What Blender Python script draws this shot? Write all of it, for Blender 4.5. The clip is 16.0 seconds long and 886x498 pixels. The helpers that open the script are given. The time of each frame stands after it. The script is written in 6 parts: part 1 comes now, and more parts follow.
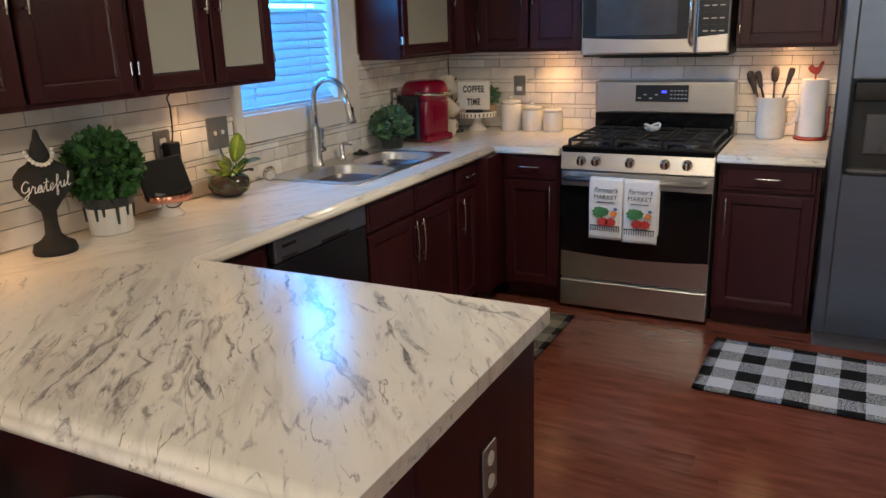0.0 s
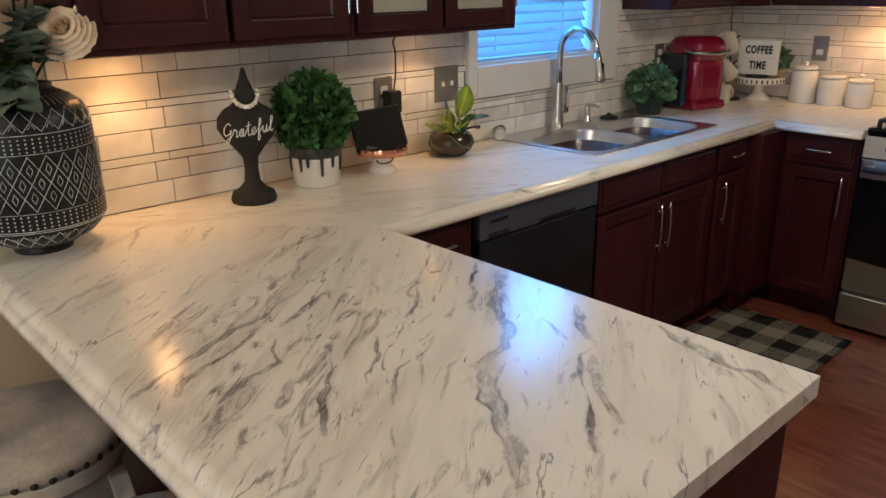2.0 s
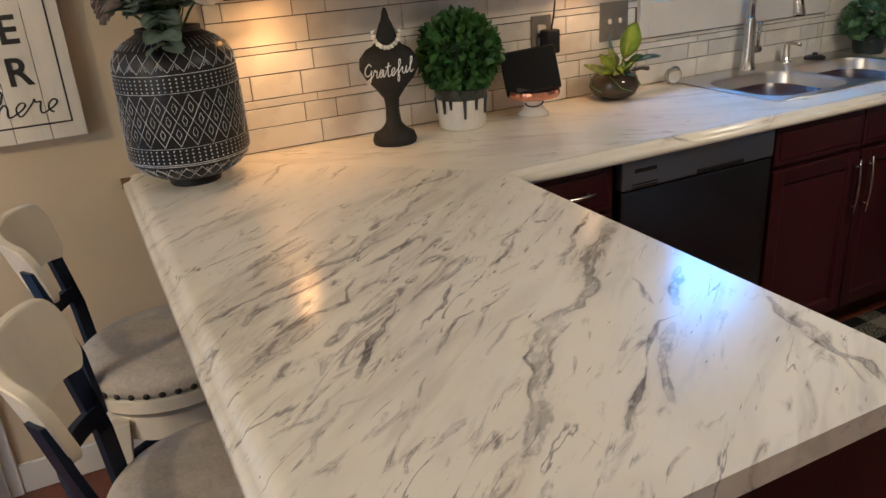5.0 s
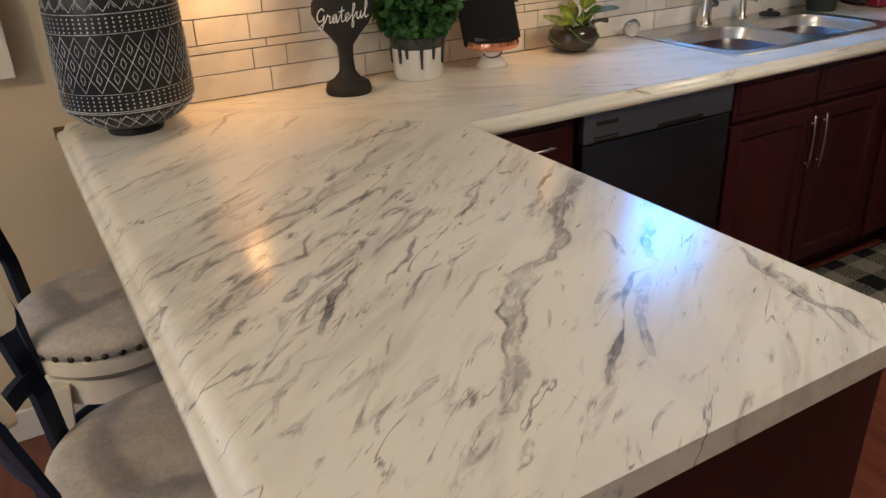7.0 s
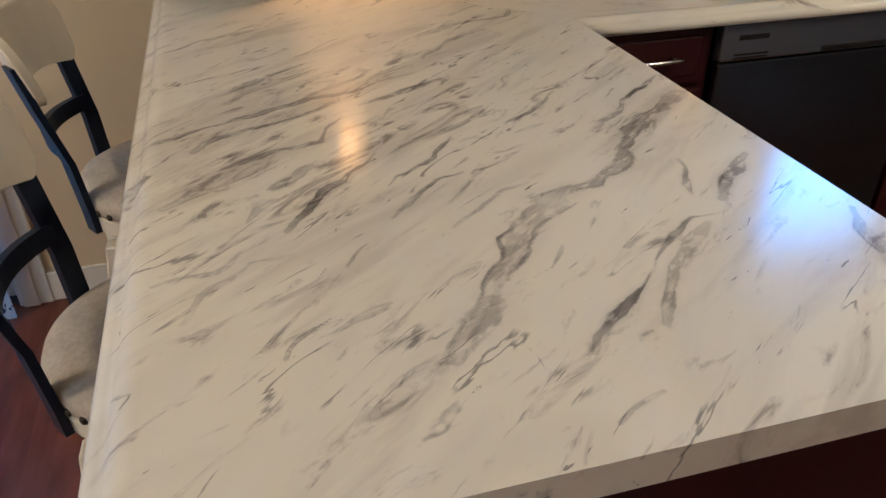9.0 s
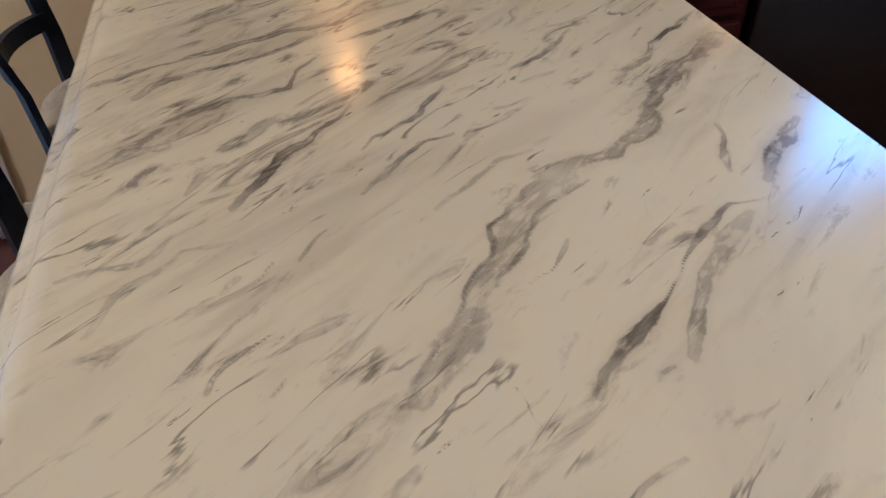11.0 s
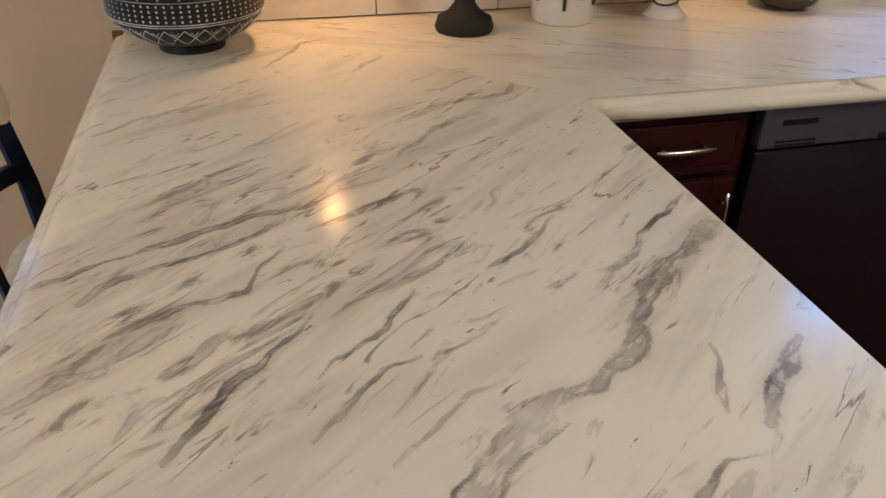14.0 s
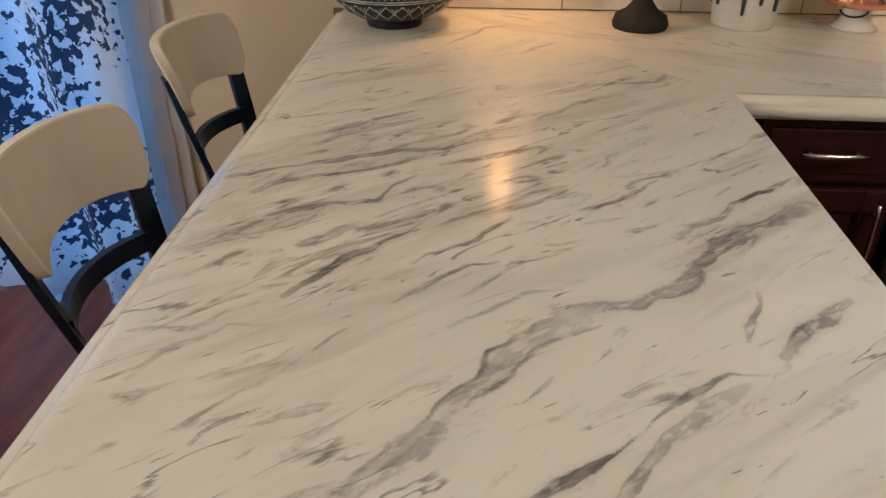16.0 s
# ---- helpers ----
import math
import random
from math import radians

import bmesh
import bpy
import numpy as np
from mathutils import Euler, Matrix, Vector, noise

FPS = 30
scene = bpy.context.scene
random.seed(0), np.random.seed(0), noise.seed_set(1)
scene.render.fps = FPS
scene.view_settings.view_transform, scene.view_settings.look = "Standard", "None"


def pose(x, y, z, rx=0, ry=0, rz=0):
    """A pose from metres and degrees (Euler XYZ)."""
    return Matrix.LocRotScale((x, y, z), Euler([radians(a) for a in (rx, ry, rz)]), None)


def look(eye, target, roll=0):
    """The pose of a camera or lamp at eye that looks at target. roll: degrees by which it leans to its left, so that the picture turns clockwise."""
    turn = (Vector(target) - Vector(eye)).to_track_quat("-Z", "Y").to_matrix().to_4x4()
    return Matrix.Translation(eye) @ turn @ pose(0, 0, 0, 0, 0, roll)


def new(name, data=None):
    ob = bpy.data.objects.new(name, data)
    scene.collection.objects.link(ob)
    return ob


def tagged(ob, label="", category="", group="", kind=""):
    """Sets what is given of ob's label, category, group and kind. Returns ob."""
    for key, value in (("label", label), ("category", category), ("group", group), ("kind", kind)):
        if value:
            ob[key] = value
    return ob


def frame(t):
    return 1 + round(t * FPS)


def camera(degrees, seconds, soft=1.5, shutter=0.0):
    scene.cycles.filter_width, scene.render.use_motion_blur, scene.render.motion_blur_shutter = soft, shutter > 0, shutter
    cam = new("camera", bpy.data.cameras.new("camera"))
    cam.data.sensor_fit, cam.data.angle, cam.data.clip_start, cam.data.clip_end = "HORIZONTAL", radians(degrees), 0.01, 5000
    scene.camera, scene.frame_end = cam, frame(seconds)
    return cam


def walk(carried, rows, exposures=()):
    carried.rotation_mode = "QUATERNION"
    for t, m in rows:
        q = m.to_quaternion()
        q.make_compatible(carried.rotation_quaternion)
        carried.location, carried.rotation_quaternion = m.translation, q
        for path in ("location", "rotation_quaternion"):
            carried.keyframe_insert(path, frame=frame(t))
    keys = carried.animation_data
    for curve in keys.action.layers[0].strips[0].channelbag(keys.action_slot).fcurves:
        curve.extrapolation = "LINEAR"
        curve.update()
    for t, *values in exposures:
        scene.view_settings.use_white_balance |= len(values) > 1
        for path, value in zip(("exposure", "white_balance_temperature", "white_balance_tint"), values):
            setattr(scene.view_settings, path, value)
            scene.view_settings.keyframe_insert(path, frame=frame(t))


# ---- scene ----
cam = camera(60.2, 16.0)
PATH = [
    (0, (2.368, -1.642, 1.573), (1.484, 0.062, 1.012), -2.0),
    (0.5, (2.362, -1.503, 1.559), (1.337, 0.11, 0.97), -1.9),
    (1, (2.377, -1.366, 1.556), (1.209, 0.14, 0.95), -0.5),
    (1.5, (2.306, -1.282, 1.542), (1.039, 0.131, 0.912), -0.5),
    (2, (2.198, -1.212, 1.531), (0.813, 0.072, 0.874), -0.7),
    (2.5, (2.206, -1.124, 1.506), (0.668, -0.057, 0.801), -0.9),
    (3, (2.259, -1.058, 1.537), (0.565, -0.215, 0.889), -0.6),
    (3.5, (2.29, -1.032, 1.53), (0.555, -0.296, 0.861), -0.3),
    (4, (2.294, -0.984, 1.515), (0.574, -0.27, 0.786), -2.2),
    (4.2, (2.291, -0.974, 1.512), (0.588, -0.239, 0.764), -3.5),
    (6.3, (2.303, -0.97, 1.474), (0.686, -0.112, 0.668), -2.0),
    (6.5, (2.287, -0.974, 1.469), (0.682, -0.11, 0.644), -1.9),
    (7, (2.231, -0.975, 1.459), (0.66, -0.089, 0.594), -2.2),
    (7.5, (2.187, -0.945, 1.454), (0.615, -0.086, 0.565), -1.7),
    (8, (2.153, -0.85, 1.406), (0.515, -0.17, 0.482), -0.8),
    (8.5, (2.156, -0.76, 1.381), (0.51, -0.228, 0.376), -0.8),
    (9, (2.163, -0.719, 1.37), (0.531, -0.265, 0.306), -0.4),
    (9.2, (2.167, -0.711, 1.37), (0.545, -0.263, 0.288), 0.3),
    (11.3, (1.98, -0.635, 1.337), (0.465, -0.258, 0.087), 0.3),
    (11.5, (1.97, -0.634, 1.338), (0.456, -0.259, 0.087), 0.3),
    (12, (1.935, -0.621, 1.35), (0.41, -0.253, 0.11), -0.1),
    (12.5, (1.908, -0.605, 1.367), (0.345, -0.231, 0.176), -0.2),
    (13, (1.891, -0.593, 1.398), (0.285, -0.206, 0.27), -0.2),
    (13.5, (1.865, -0.597, 1.404), (0.234, -0.174, 0.326), 0.1),
    (14, (1.869, -0.572, 1.41), (0.218, -0.16, 0.358), 0.9),
    (14.5, (1.908, -0.524, 1.429), (0.205, -0.253, 0.416), 2.3),
    (15, (1.975, -0.474, 1.432), (0.231, -0.332, 0.463), 2.6),
    (15.5, (2.035, -0.472, 1.414), (0.295, -0.437, 0.429), 2.2),
    (16, (2.076, -0.464, 1.401), (0.361, -0.572, 0.379), 0.2),
]
EXPOSURE = ((0, 0.09), (1.5, 0.02), (2.5, 0.0), (3.5, -0.10), (4.2, -0.05), (6.5, 0.09), (7.4, 0.09), (8.0, -0.05), (8.5, -0.03), (9.2, -0.03), (11.5, -0.11), (12.5, -0.07), (14, 0.04), (15.5, 0.03), (16, -0.01))
walk(cam, [(t, look(eye, target, roll)) for t, eye, target, roll in PATH], EXPOSURE)

# ---- light ----
world = bpy.data.worlds.new("world")
scene.world = world
world.use_nodes = True
wt = world.node_tree
sky = wt.nodes.new("ShaderNodeTexSky")
sky.sky_type, sky.sun_disc = "NISHITA", False
sky.sun_elevation, sky.sun_rotation = radians(28), radians(200)
wt.links.new(sky.outputs[0], wt.nodes["Background"].inputs[0])
wt.nodes["Background"].inputs[1].default_value = 0.10


def lamp(name, kind, eye, target, watts, colour, size=0.1, size_y=None):
    data = bpy.data.lights.new(name, kind)
    data.energy, data.color = watts, colour
    if kind == "AREA":
        data.size = size
        if size_y:
            data.shape, data.size_y = "RECTANGLE", size_y
    elif kind == "SPOT":
        data.shadow_soft_size, data.spot_size, data.spot_blend = size, radians(120), 0.8
    else:
        data.shadow_soft_size = size
    ob = new(name, data)
    ob.matrix_basis = look(eye, target)
    return ob


WARM, DAY = (1.0, 0.55, 0.24), (0.045, 0.37, 1.0)
lamp("dining_lamp", "POINT", (1.25, -2.65, 1.90), (1.2, -2.6, 0), 44, (1.0, 0.87, 0.66), 0.07)
lamp("kitchen_lamp", "AREA", (2.0, 1.1, 2.40), (2.0, 1.1, 0), 25, (1.0, 0.88, 0.68), 0.5)
lamp("window_daylight", "AREA", (-0.112, 1.395, 1.67), (1.0, 1.395, 1.62), 39, DAY, 0.76, 0.88)
lamp("patio_daylight", "AREA", (-0.16, -2.10, 1.05), (1.0, -2.10, 1.0), 21, (0.10, 0.43, 1.0), 1.1, 1.85)
# added cool fill from behind the camera, no known source
lamp("back_window_daylight", "AREA", (3.0, -3.78, 1.5), (2.0, 0.0, 1.0), 16, (0.62, 0.80, 1.0), 1.4, 1.1)
for px, py, pz, w in ((0.13, -0.43, 1.362, 4.6), (0.13, 0.66, 1.362, 2.8), (0.80, 2.94, 1.394, 6.0), (2.12, 2.94, 1.394, 5.5)):
    lamp("puck_glow", "SPOT", (px, py, pz), (px, py, 0.9), w, WARM, 0.02)

# ---- helpers for building ----


def bm_box(x0, y0, z0, x1, y1, z1, bevel=0.0, segments=1, bm=None):
    """A box, its edges rounded by bevel, added to bm or new."""
    made = bmesh.new()
    bmesh.ops.create_cube(made, size=1.0)
    for v in made.verts:
        v.co = Vector(((x0, x1)[v.co.x > 0], (y0, y1)[v.co.y > 0], (z0, z1)[v.co.z > 0]))
    if bevel:
        bmesh.ops.bevel(made, geom=list(made.edges), offset=bevel, segments=segments, affect="EDGES", profile=0.5)
    if bm is None:
        return made
    return join(bm, made)


def join(bm, other, m=None):
    if m is not None:
        bmesh.ops.transform(other, matrix=m, verts=other.verts)
    data = bpy.data.meshes.new("joined")
    other.to_mesh(data)
    other.free()
    bm.from_mesh(data)
    bpy.data.meshes.remove(data)
    return bm


def bm_lathe(profile, steps=32, centre=(0, 0), cap=False):
    """A solid of revolution round a vertical axis, from (radius, height) pairs."""
    bm = bmesh.new()
    rings = []
    for r, z in profile:
        if r < 1e-5:
            rings.append([bm.verts.new((centre[0], centre[1], z))])
        else:
            rings.append([bm.verts.new((centre[0] + r * math.cos(a), centre[1] + r * math.sin(a), z))
                          for a in (2 * math.pi * k / steps for k in range(steps))])
    for a, b in zip(rings, rings[1:]):
        for k in range(steps):
            j = (k + 1) % steps
            if len(a) == 1 and len(b) == 1:
                continue
            if len(a) == 1:
                bm.faces.new((a[0], b[j], b[k]))
            elif len(b) == 1:
                bm.faces.new((a[k], a[j], b[0]))
            else:
                bm.faces.new((a[k], a[j], b[j], b[k]))
    bmesh.ops.recalc_face_normals(bm, faces=bm.faces)
    for f in bm.faces:
        f.smooth = True
    for e in bm.edges:
        e.smooth = len(e.link_faces) != 2 or e.calc_face_angle() < 0.9
    return bm


def bm_tube(points, radius, sides=10, closed=False):
    """A round rod along points; radius may be one number or one a point."""
    pts = [Vector(p) for p in points]
    n = len(pts)
    radii = radius if isinstance(radius, (list, tuple)) else [radius] * n
    bm = bmesh.new()
    rings, side = [], None
    for k, p in enumerate(pts):
        d = (pts[min(k + 1, n - 1)] - pts[max(k - 1, 0)]) if not closed else (pts[(k + 1) % n] - pts[k - 1])
        d.normalize()
        if side is None:
            side = d.orthogonal().normalized()
        side = (side - d * side.dot(d)).normalized()
        up = d.cross(side)
        rings.append([bm.verts.new(p + radii[k] * (math.cos(a) * side + math.sin(a) * up))
                      for a in (2 * math.pi * j / sides for j in range(sides))])
    pairs = list(zip(rings, rings[1:])) + ([(rings[-1], rings[0])] if closed else [])
    for a, b in pairs:
        for j in range(sides):
            bm.faces.new((a[j], a[(j + 1) % sides], b[(j + 1) % sides], b[j]))
    if not closed:
        bm.faces.new(rings[0][::-1])
        bm.faces.new(rings[-1])
    bmesh.ops.recalc_face_normals(bm, faces=bm.faces)
    for f in bm.faces:
        f.smooth = len(f.verts) == 4
    return bm


def bm_prism(outline, z0, z1, bevel=0.0, axis="z"):
    """A slab with the given outline, from z0 to z1 along the axis."""
    bm = bmesh.new()
    turn = {"z": lambda u, v, w: (u, v, w), "x": lambda u, v, w: (w, u, v), "y": lambda u, v, w: (u, w, v)}[axis]
    low = [bm.verts.new(turn(u, v, z0)) for u, v in outline]
    high = [bm.verts.new(turn(u, v, z1)) for u, v in outline]
    n = len(outline)
    bm.faces.new(low[::-1])
    bm.faces.new(high)
    for k in range(n):
        bm.faces.new((low[k], low[(k + 1) % n], high[(k + 1) % n], high[k]))
    bmesh.ops.recalc_face_normals(bm, faces=bm.faces)
    if bevel:
        edges = [e for e in bm.edges if len(e.link_faces) == 2 and e.calc_face_angle() > 0.7]
        bmesh.ops.bevel(bm, geom=edges, offset=bevel, segments=2, affect="EDGES", profile=0.5)
    return bm


def smooth(bm):
    for f in bm.faces:
        f.smooth = True
    return bm


def mesh_of(name, bm, material):
    data = bpy.data.meshes.new(name)
    bm.to_mesh(data)
    bm.free()
    if material:
        data.materials.append(material)
    return data


def thing(name, label, category, at=(0, 0, 0), turn=0.0, group="", kind=""):
    ob = new(name)
    ob.empty_display_size = 0.05
    ob.matrix_basis = pose(*at, 0, 0, turn)
    return tagged(ob, label, category, group, kind)


def part(name, bm, material, parent, label=""):
    """Links bm as one mesh under a thing or a part, in the parent's own axes."""
    ob = new(name, mesh_of(name, bm, material))
    ob.parent = parent
    return tagged(ob, label)


def solid(name, bm, material, label, category, group="", kind=""):
    return tagged(new(name, mesh_of(name, bm, material)), label, category, group, kind)


# ---- materials ----


def mat(name, colour, rough=0.5, metal=0.0, var=0.12, scale=25.0, bump=0.04, bscale=250.0, stretch=(1, 1, 1), coat=0.0, spec=0.5,
        per=0.0, rvar=0.12):
    m = bpy.data.materials.new(name)
    m.use_nodes = True
    t = m.node_tree
    p = t.nodes["Principled BSDF"]
    p.inputs["Metallic"].default_value = metal
    p.inputs["Coat Weight"].default_value = coat
    p.inputs["Coat Roughness"].default_value = 0.08
    p.inputs["Specular IOR Level"].default_value = spec
    co = t.nodes.new("ShaderNodeTexCoord")
    mp = t.nodes.new("ShaderNodeMapping")
    mp.inputs["Scale"].default_value = stretch
    t.links.new(co.outputs["Object"], mp.inputs[0])
    n1 = t.nodes.new("ShaderNodeTexNoise")
    n1.inputs["Scale"].default_value, n1.inputs["Detail"].default_value = scale, 5
    n2 = t.nodes.new("ShaderNodeTexNoise")
    n2.inputs["Scale"].default_value, n2.inputs["Detail"].default_value = bscale, 3
    n3 = t.nodes.new("ShaderNodeTexNoise")
    n3.inputs["Scale"].default_value, n3.inputs["Detail"].default_value = scale * 0.17, 3
    for n in (n1, n2, n3):
        t.links.new(mp.outputs[0], n.inputs["Vector"])
    add = t.nodes.new("ShaderNodeMath")
    add.operation = "ADD"
    t.links.new(n1.outputs[0], add.inputs[0])
    t.links.new(n3.outputs[0], add.inputs[1])
    src = add.outputs[0]
    if per:
        info = t.nodes.new("ShaderNodeObjectInfo")
        ma = t.nodes.new("ShaderNodeMath")
        ma.operation = "MULTIPLY_ADD"
        t.links.new(info.outputs["Random"], ma.inputs[0])
        ma.inputs[1].default_value = per
        t.links.new(src, ma.inputs[2])
        src = ma.outputs[0]
    ramp = t.nodes.new("ShaderNodeMapRange")
    t.links.new(src, ramp.inputs[0])
    ramp.inputs["From Min"].default_value, ramp.inputs["From Max"].default_value = 0.7, 1.3 + per
    mix = t.nodes.new("ShaderNodeMix")
    mix.data_type = "RGBA"
    t.links.new(ramp.outputs[0], mix.inputs[0])
    mix.inputs[6].default_value = (*[max(0, c * (1 - var)) for c in colour], 1)
    mix.inputs[7].default_value = (*[min(1, c * (1 + var)) for c in colour], 1)
    t.links.new(mix.outputs[2], p.inputs["Base Color"])
    rr = t.nodes.new("ShaderNodeMapRange")
    t.links.new(n1.outputs[0], rr.inputs[0])
    rr.inputs["From Min"].default_value, rr.inputs["From Max"].default_value = 0.3, 0.7
    rr.inputs["To Min"].default_value, rr.inputs["To Max"].default_value = max(0.02, rough * (1 - rvar)), min(1, rough * (1 + rvar))
    t.links.new(rr.outputs[0], p.inputs["Roughness"])
    if bump:
        b = t.nodes.new("ShaderNodeBump")
        b.inputs["Strength"].default_value, b.inputs["Distance"].default_value = bump, 0.004
        t.links.new(n2.outputs[0], b.inputs["Height"])
        t.links.new(b.outputs[0], p.inputs["Normal"])
    return m


def glow(name, colour, strength):
    m = bpy.data.materials.new(name)
    m.use_nodes = True
    t = m.node_tree
    p = t.nodes["Principled BSDF"]
    p.inputs["Base Color"].default_value = (*colour, 1)
    p.inputs["Emission Color"].default_value = (*colour, 1)
    p.inputs["Emission Strength"].default_value = strength
    return m


def glass(name, colour=(1, 1, 1), rough=0.0, ior=1.45):
    m = mat(name, colour, max(rough, 0.02), 0, 0.0, bump=0.0, rvar=0)
    p = m.node_tree.nodes["Principled BSDF"]
    p.inputs["Transmission Weight"].default_value = 1.0
    p.inputs["IOR"].default_value = ior
    return m


CHERRY = mat("cherry_wood", (0.038, 0.0060, 0.0084), 0.38, 0, 0.35, 14, 0.06, 90, (1, 1, 0.09), 0.0, spec=0.32)
CHERRY_H = mat("cherry_wood_level", (0.038, 0.0060, 0.0084), 0.38, 0, 0.35, 14, 0.06, 90, (0.12, 0.12, 1), 0.0, spec=0.32)
INSIDE = mat("cabinet_inside", (0.20, 0.12, 0.07), 0.6)
STEEL = mat("stainless_steel", (0.62, 0.61, 0.60), 0.30, 1.0, 0.03, 5, 0.03, 60, (0.4, 0.4, 30.0), rvar=0.06)
STEEL_H = mat("brushed_steel", (0.62, 0.60, 0.57), 0.29, 1.0, 0.03, 5, 0.004, 60, (0.4, 0.4, 12.0), rvar=0.04)
DARK_STEEL = mat("dark_stainless", (0.34, 0.35, 0.37), 0.34, 1.0, 0.08, 6, 0.05, 120, (0.04, 0.04, 3.0))
CHROME = mat("brushed_nickel", (0.60, 0.58, 0.55), 0.24, 1.0, 0.05, 60, 0.02)
BLACK_GLOSS = mat("black_enamel", (0.005, 0.005, 0.006), 0.12, 0, 0.2, 20, 0.0)
BLACK = mat("black_plastic", (0.007, 0.007, 0.008), 0.45, 0, 0.25, 40, 0.05)
IRON = mat("cast_iron", (0.008, 0.008, 0.008), 0.55, 0, 0.3, 80, 0.3, 300)
GREY_PLATE = mat("pewter_plate", (0.30, 0.28, 0.26), 0.42, 0.7, 0.15, 60, 0.03)
WALL = mat("beige_wall_paint", (0.66, 0.53, 0.37), 0.75, 0, 0.03, 4, 0.12, 180)
CEIL = mat("ceiling_paint", (0.78, 0.76, 0.72), 0.85, 0, 0.03, 6, 0.1, 120)
TRIM = mat("white_trim_paint", (0.74, 0.71, 0.66), 0.42, 0, 0.04, 12, 0.04, 100)
GROUT = mat("dark_grout", (0.10, 0.085, 0.075), 0.85, 0, 0.3, 80, 0.2, 400)
PLANK = mat("reddish_laminate", (0.170, 0.050, 0.031), 0.22, 0, 0.55, 9, 0.015, 60, (0.40, 2.2, 1), 0.0, per=0.14)
GAP = mat("plank_gap", (0.045, 0.016, 0.010), 0.7)
WHITE_CER = mat("white_ceramic", (0.78, 0.74, 0.68), 0.22, 0, 0.04, 30, 0.01)

# ---- structure ----
NY = 3.08  # wall behind the range
H = 2.44
TOP = 0.914


def wall(name, bm, label):
    return solid(name, bm, WALL, label, "wall", kind="structure")


solid("ground", bm_box(-12, -12, -0.42, 12, 12, -0.30), mat("lawn", (0.10, 0.14, 0.06), 0.9, 0, 0.4, 3, 0.3, 40), "flat ground outside round the house", "ground", kind="structure")
solid("subfloor", bm_box(-0.12, -3.8, -0.12, 4.4, NY + 0.12, -0.009), GAP, "dark gaps between the floor planks", "floor", kind="structure")
bm = bm_box(-0.12, -3.8, 0, 0, -2.75, H)
bm_box(-0.12, -2.75, 2.06, 0, -1.45, H, bm=bm)
bm_box(-0.12, -1.45, 0, 0, 0.99, H, bm=bm)
bm_box(-0.12, 0.99, 0, 0, 1.80, 1.215, bm=bm)
bm_box(-0.12, 0.99, 2.12, 0, 1.80, H, bm=bm)
bm_box(-0.12, 1.80, 0, 0, NY, H, bm=bm)
wall("wall_west", bm, "beige painted wall with a window and a patio door")
wall("wall_north", bm_box(-0.12, NY, 0, 4.4, NY + 0.12, H), "beige painted wall behind the range")
wall("wall_east", bm_box(4.4, -3.8, 0, 4.52, NY + 0.12, H), "beige painted wall closing the room")
# unseen wall; its opening is added for the fill light
bm = bm_box(-0.12, -3.92, 0, 2.2, -3.8, H)
bm_box(3.8, -3.92, 0, 4.52, -3.8, H, bm=bm)
bm_box(2.2, -3.92, 0, 3.8, -3.8, 0.9, bm=bm)
bm_box(2.2, -3.92, 2.1, 3.8, -3.8, H, bm=bm)
wall("wall_south", bm, "beige painted wall closing the room, with an added unseen window opening")
solid("ceiling", bm_box(-0.12, -3.92, H, 4.52, NY + 0.12, H + 0.1), CEIL, "plain white ceiling", "ceiling", kind="structure")
bm = bm_box(0, -1.36, 0, 0.014, -0.80, 0.10, 0.003)
bm_box(0, -3.8, 0, 0.014, -2.86, 0.10, 0.003, bm=bm)
solid("baseboard", bm, TRIM, "white painted baseboard along the beige wall", "baseboard", kind="structure")

# window over the sink
win = thing("window_1", "white framed window over the sink with lowered blinds", "window", (0, 1.395, 1.215), kind="structure")


def casing(parent, outer, inner, depth):
    (y0, z0, y1, z1), (a0, b0, a1, b1) = outer, inner
    for n, box in (("casing_left", (y0, z0, a0, z1)), ("casing_right", (a1, z0, y1, z1)), ("casing_bottom", (a0, z0, a1, b0)), ("casing_top", (a0, b1, a1, z1))):
        if box[3] - box[1] < 0.005:
            continue
        part(n, bm_box(0.001, box[0], box[1], depth, box[2], box[3], 0.004, 2), TRIM, parent)


casing(win, (-0.445, -0.125, 0.55, 1.0), (-0.395, 0.0, 0.395, 0.905), 0.028)
bm = bm_box(-0.118, -0.402, -0.01, 0, -0.378, 0.905)
bm_box(-0.118, 0.378, -0.01, 0, 0.402, 0.905, bm=bm)
bm_box(-0.118, -0.378, -0.01, 0, 0.378, 0.012, bm=bm)
part("jamb", bm, TRIM, win)
SKYGLASS = glass("window_glass")
pane = part("pane", bm_box(-0.106, -0.378, 0.012, -0.102, 0.378, 0.905), SKYGLASS, win)
pane.visible_shadow = False
part("meeting_rail", bm_box(-0.112, -0.378, 0.43, -0.088, 0.378, 0.46, 0.003), TRIM, win)


def translucent(m, share):
    t = m.node_tree
    p = t.nodes["Principled BSDF"]
    tr = t.nodes.new("ShaderNodeBsdfTranslucent")
    t.links.new(p.inputs["Base Color"].links[0].from_socket, tr.inputs["Color"])
    ms = t.nodes.new("ShaderNodeMixShader")
    ms.inputs[0].default_value = share
    t.links.new(p.outputs[0], ms.inputs[1])
    t.links.new(tr.outputs[0], ms.inputs[2])
    t.links.new(ms.outputs[0], t.nodes["Material Output"].inputs[0])
    return m


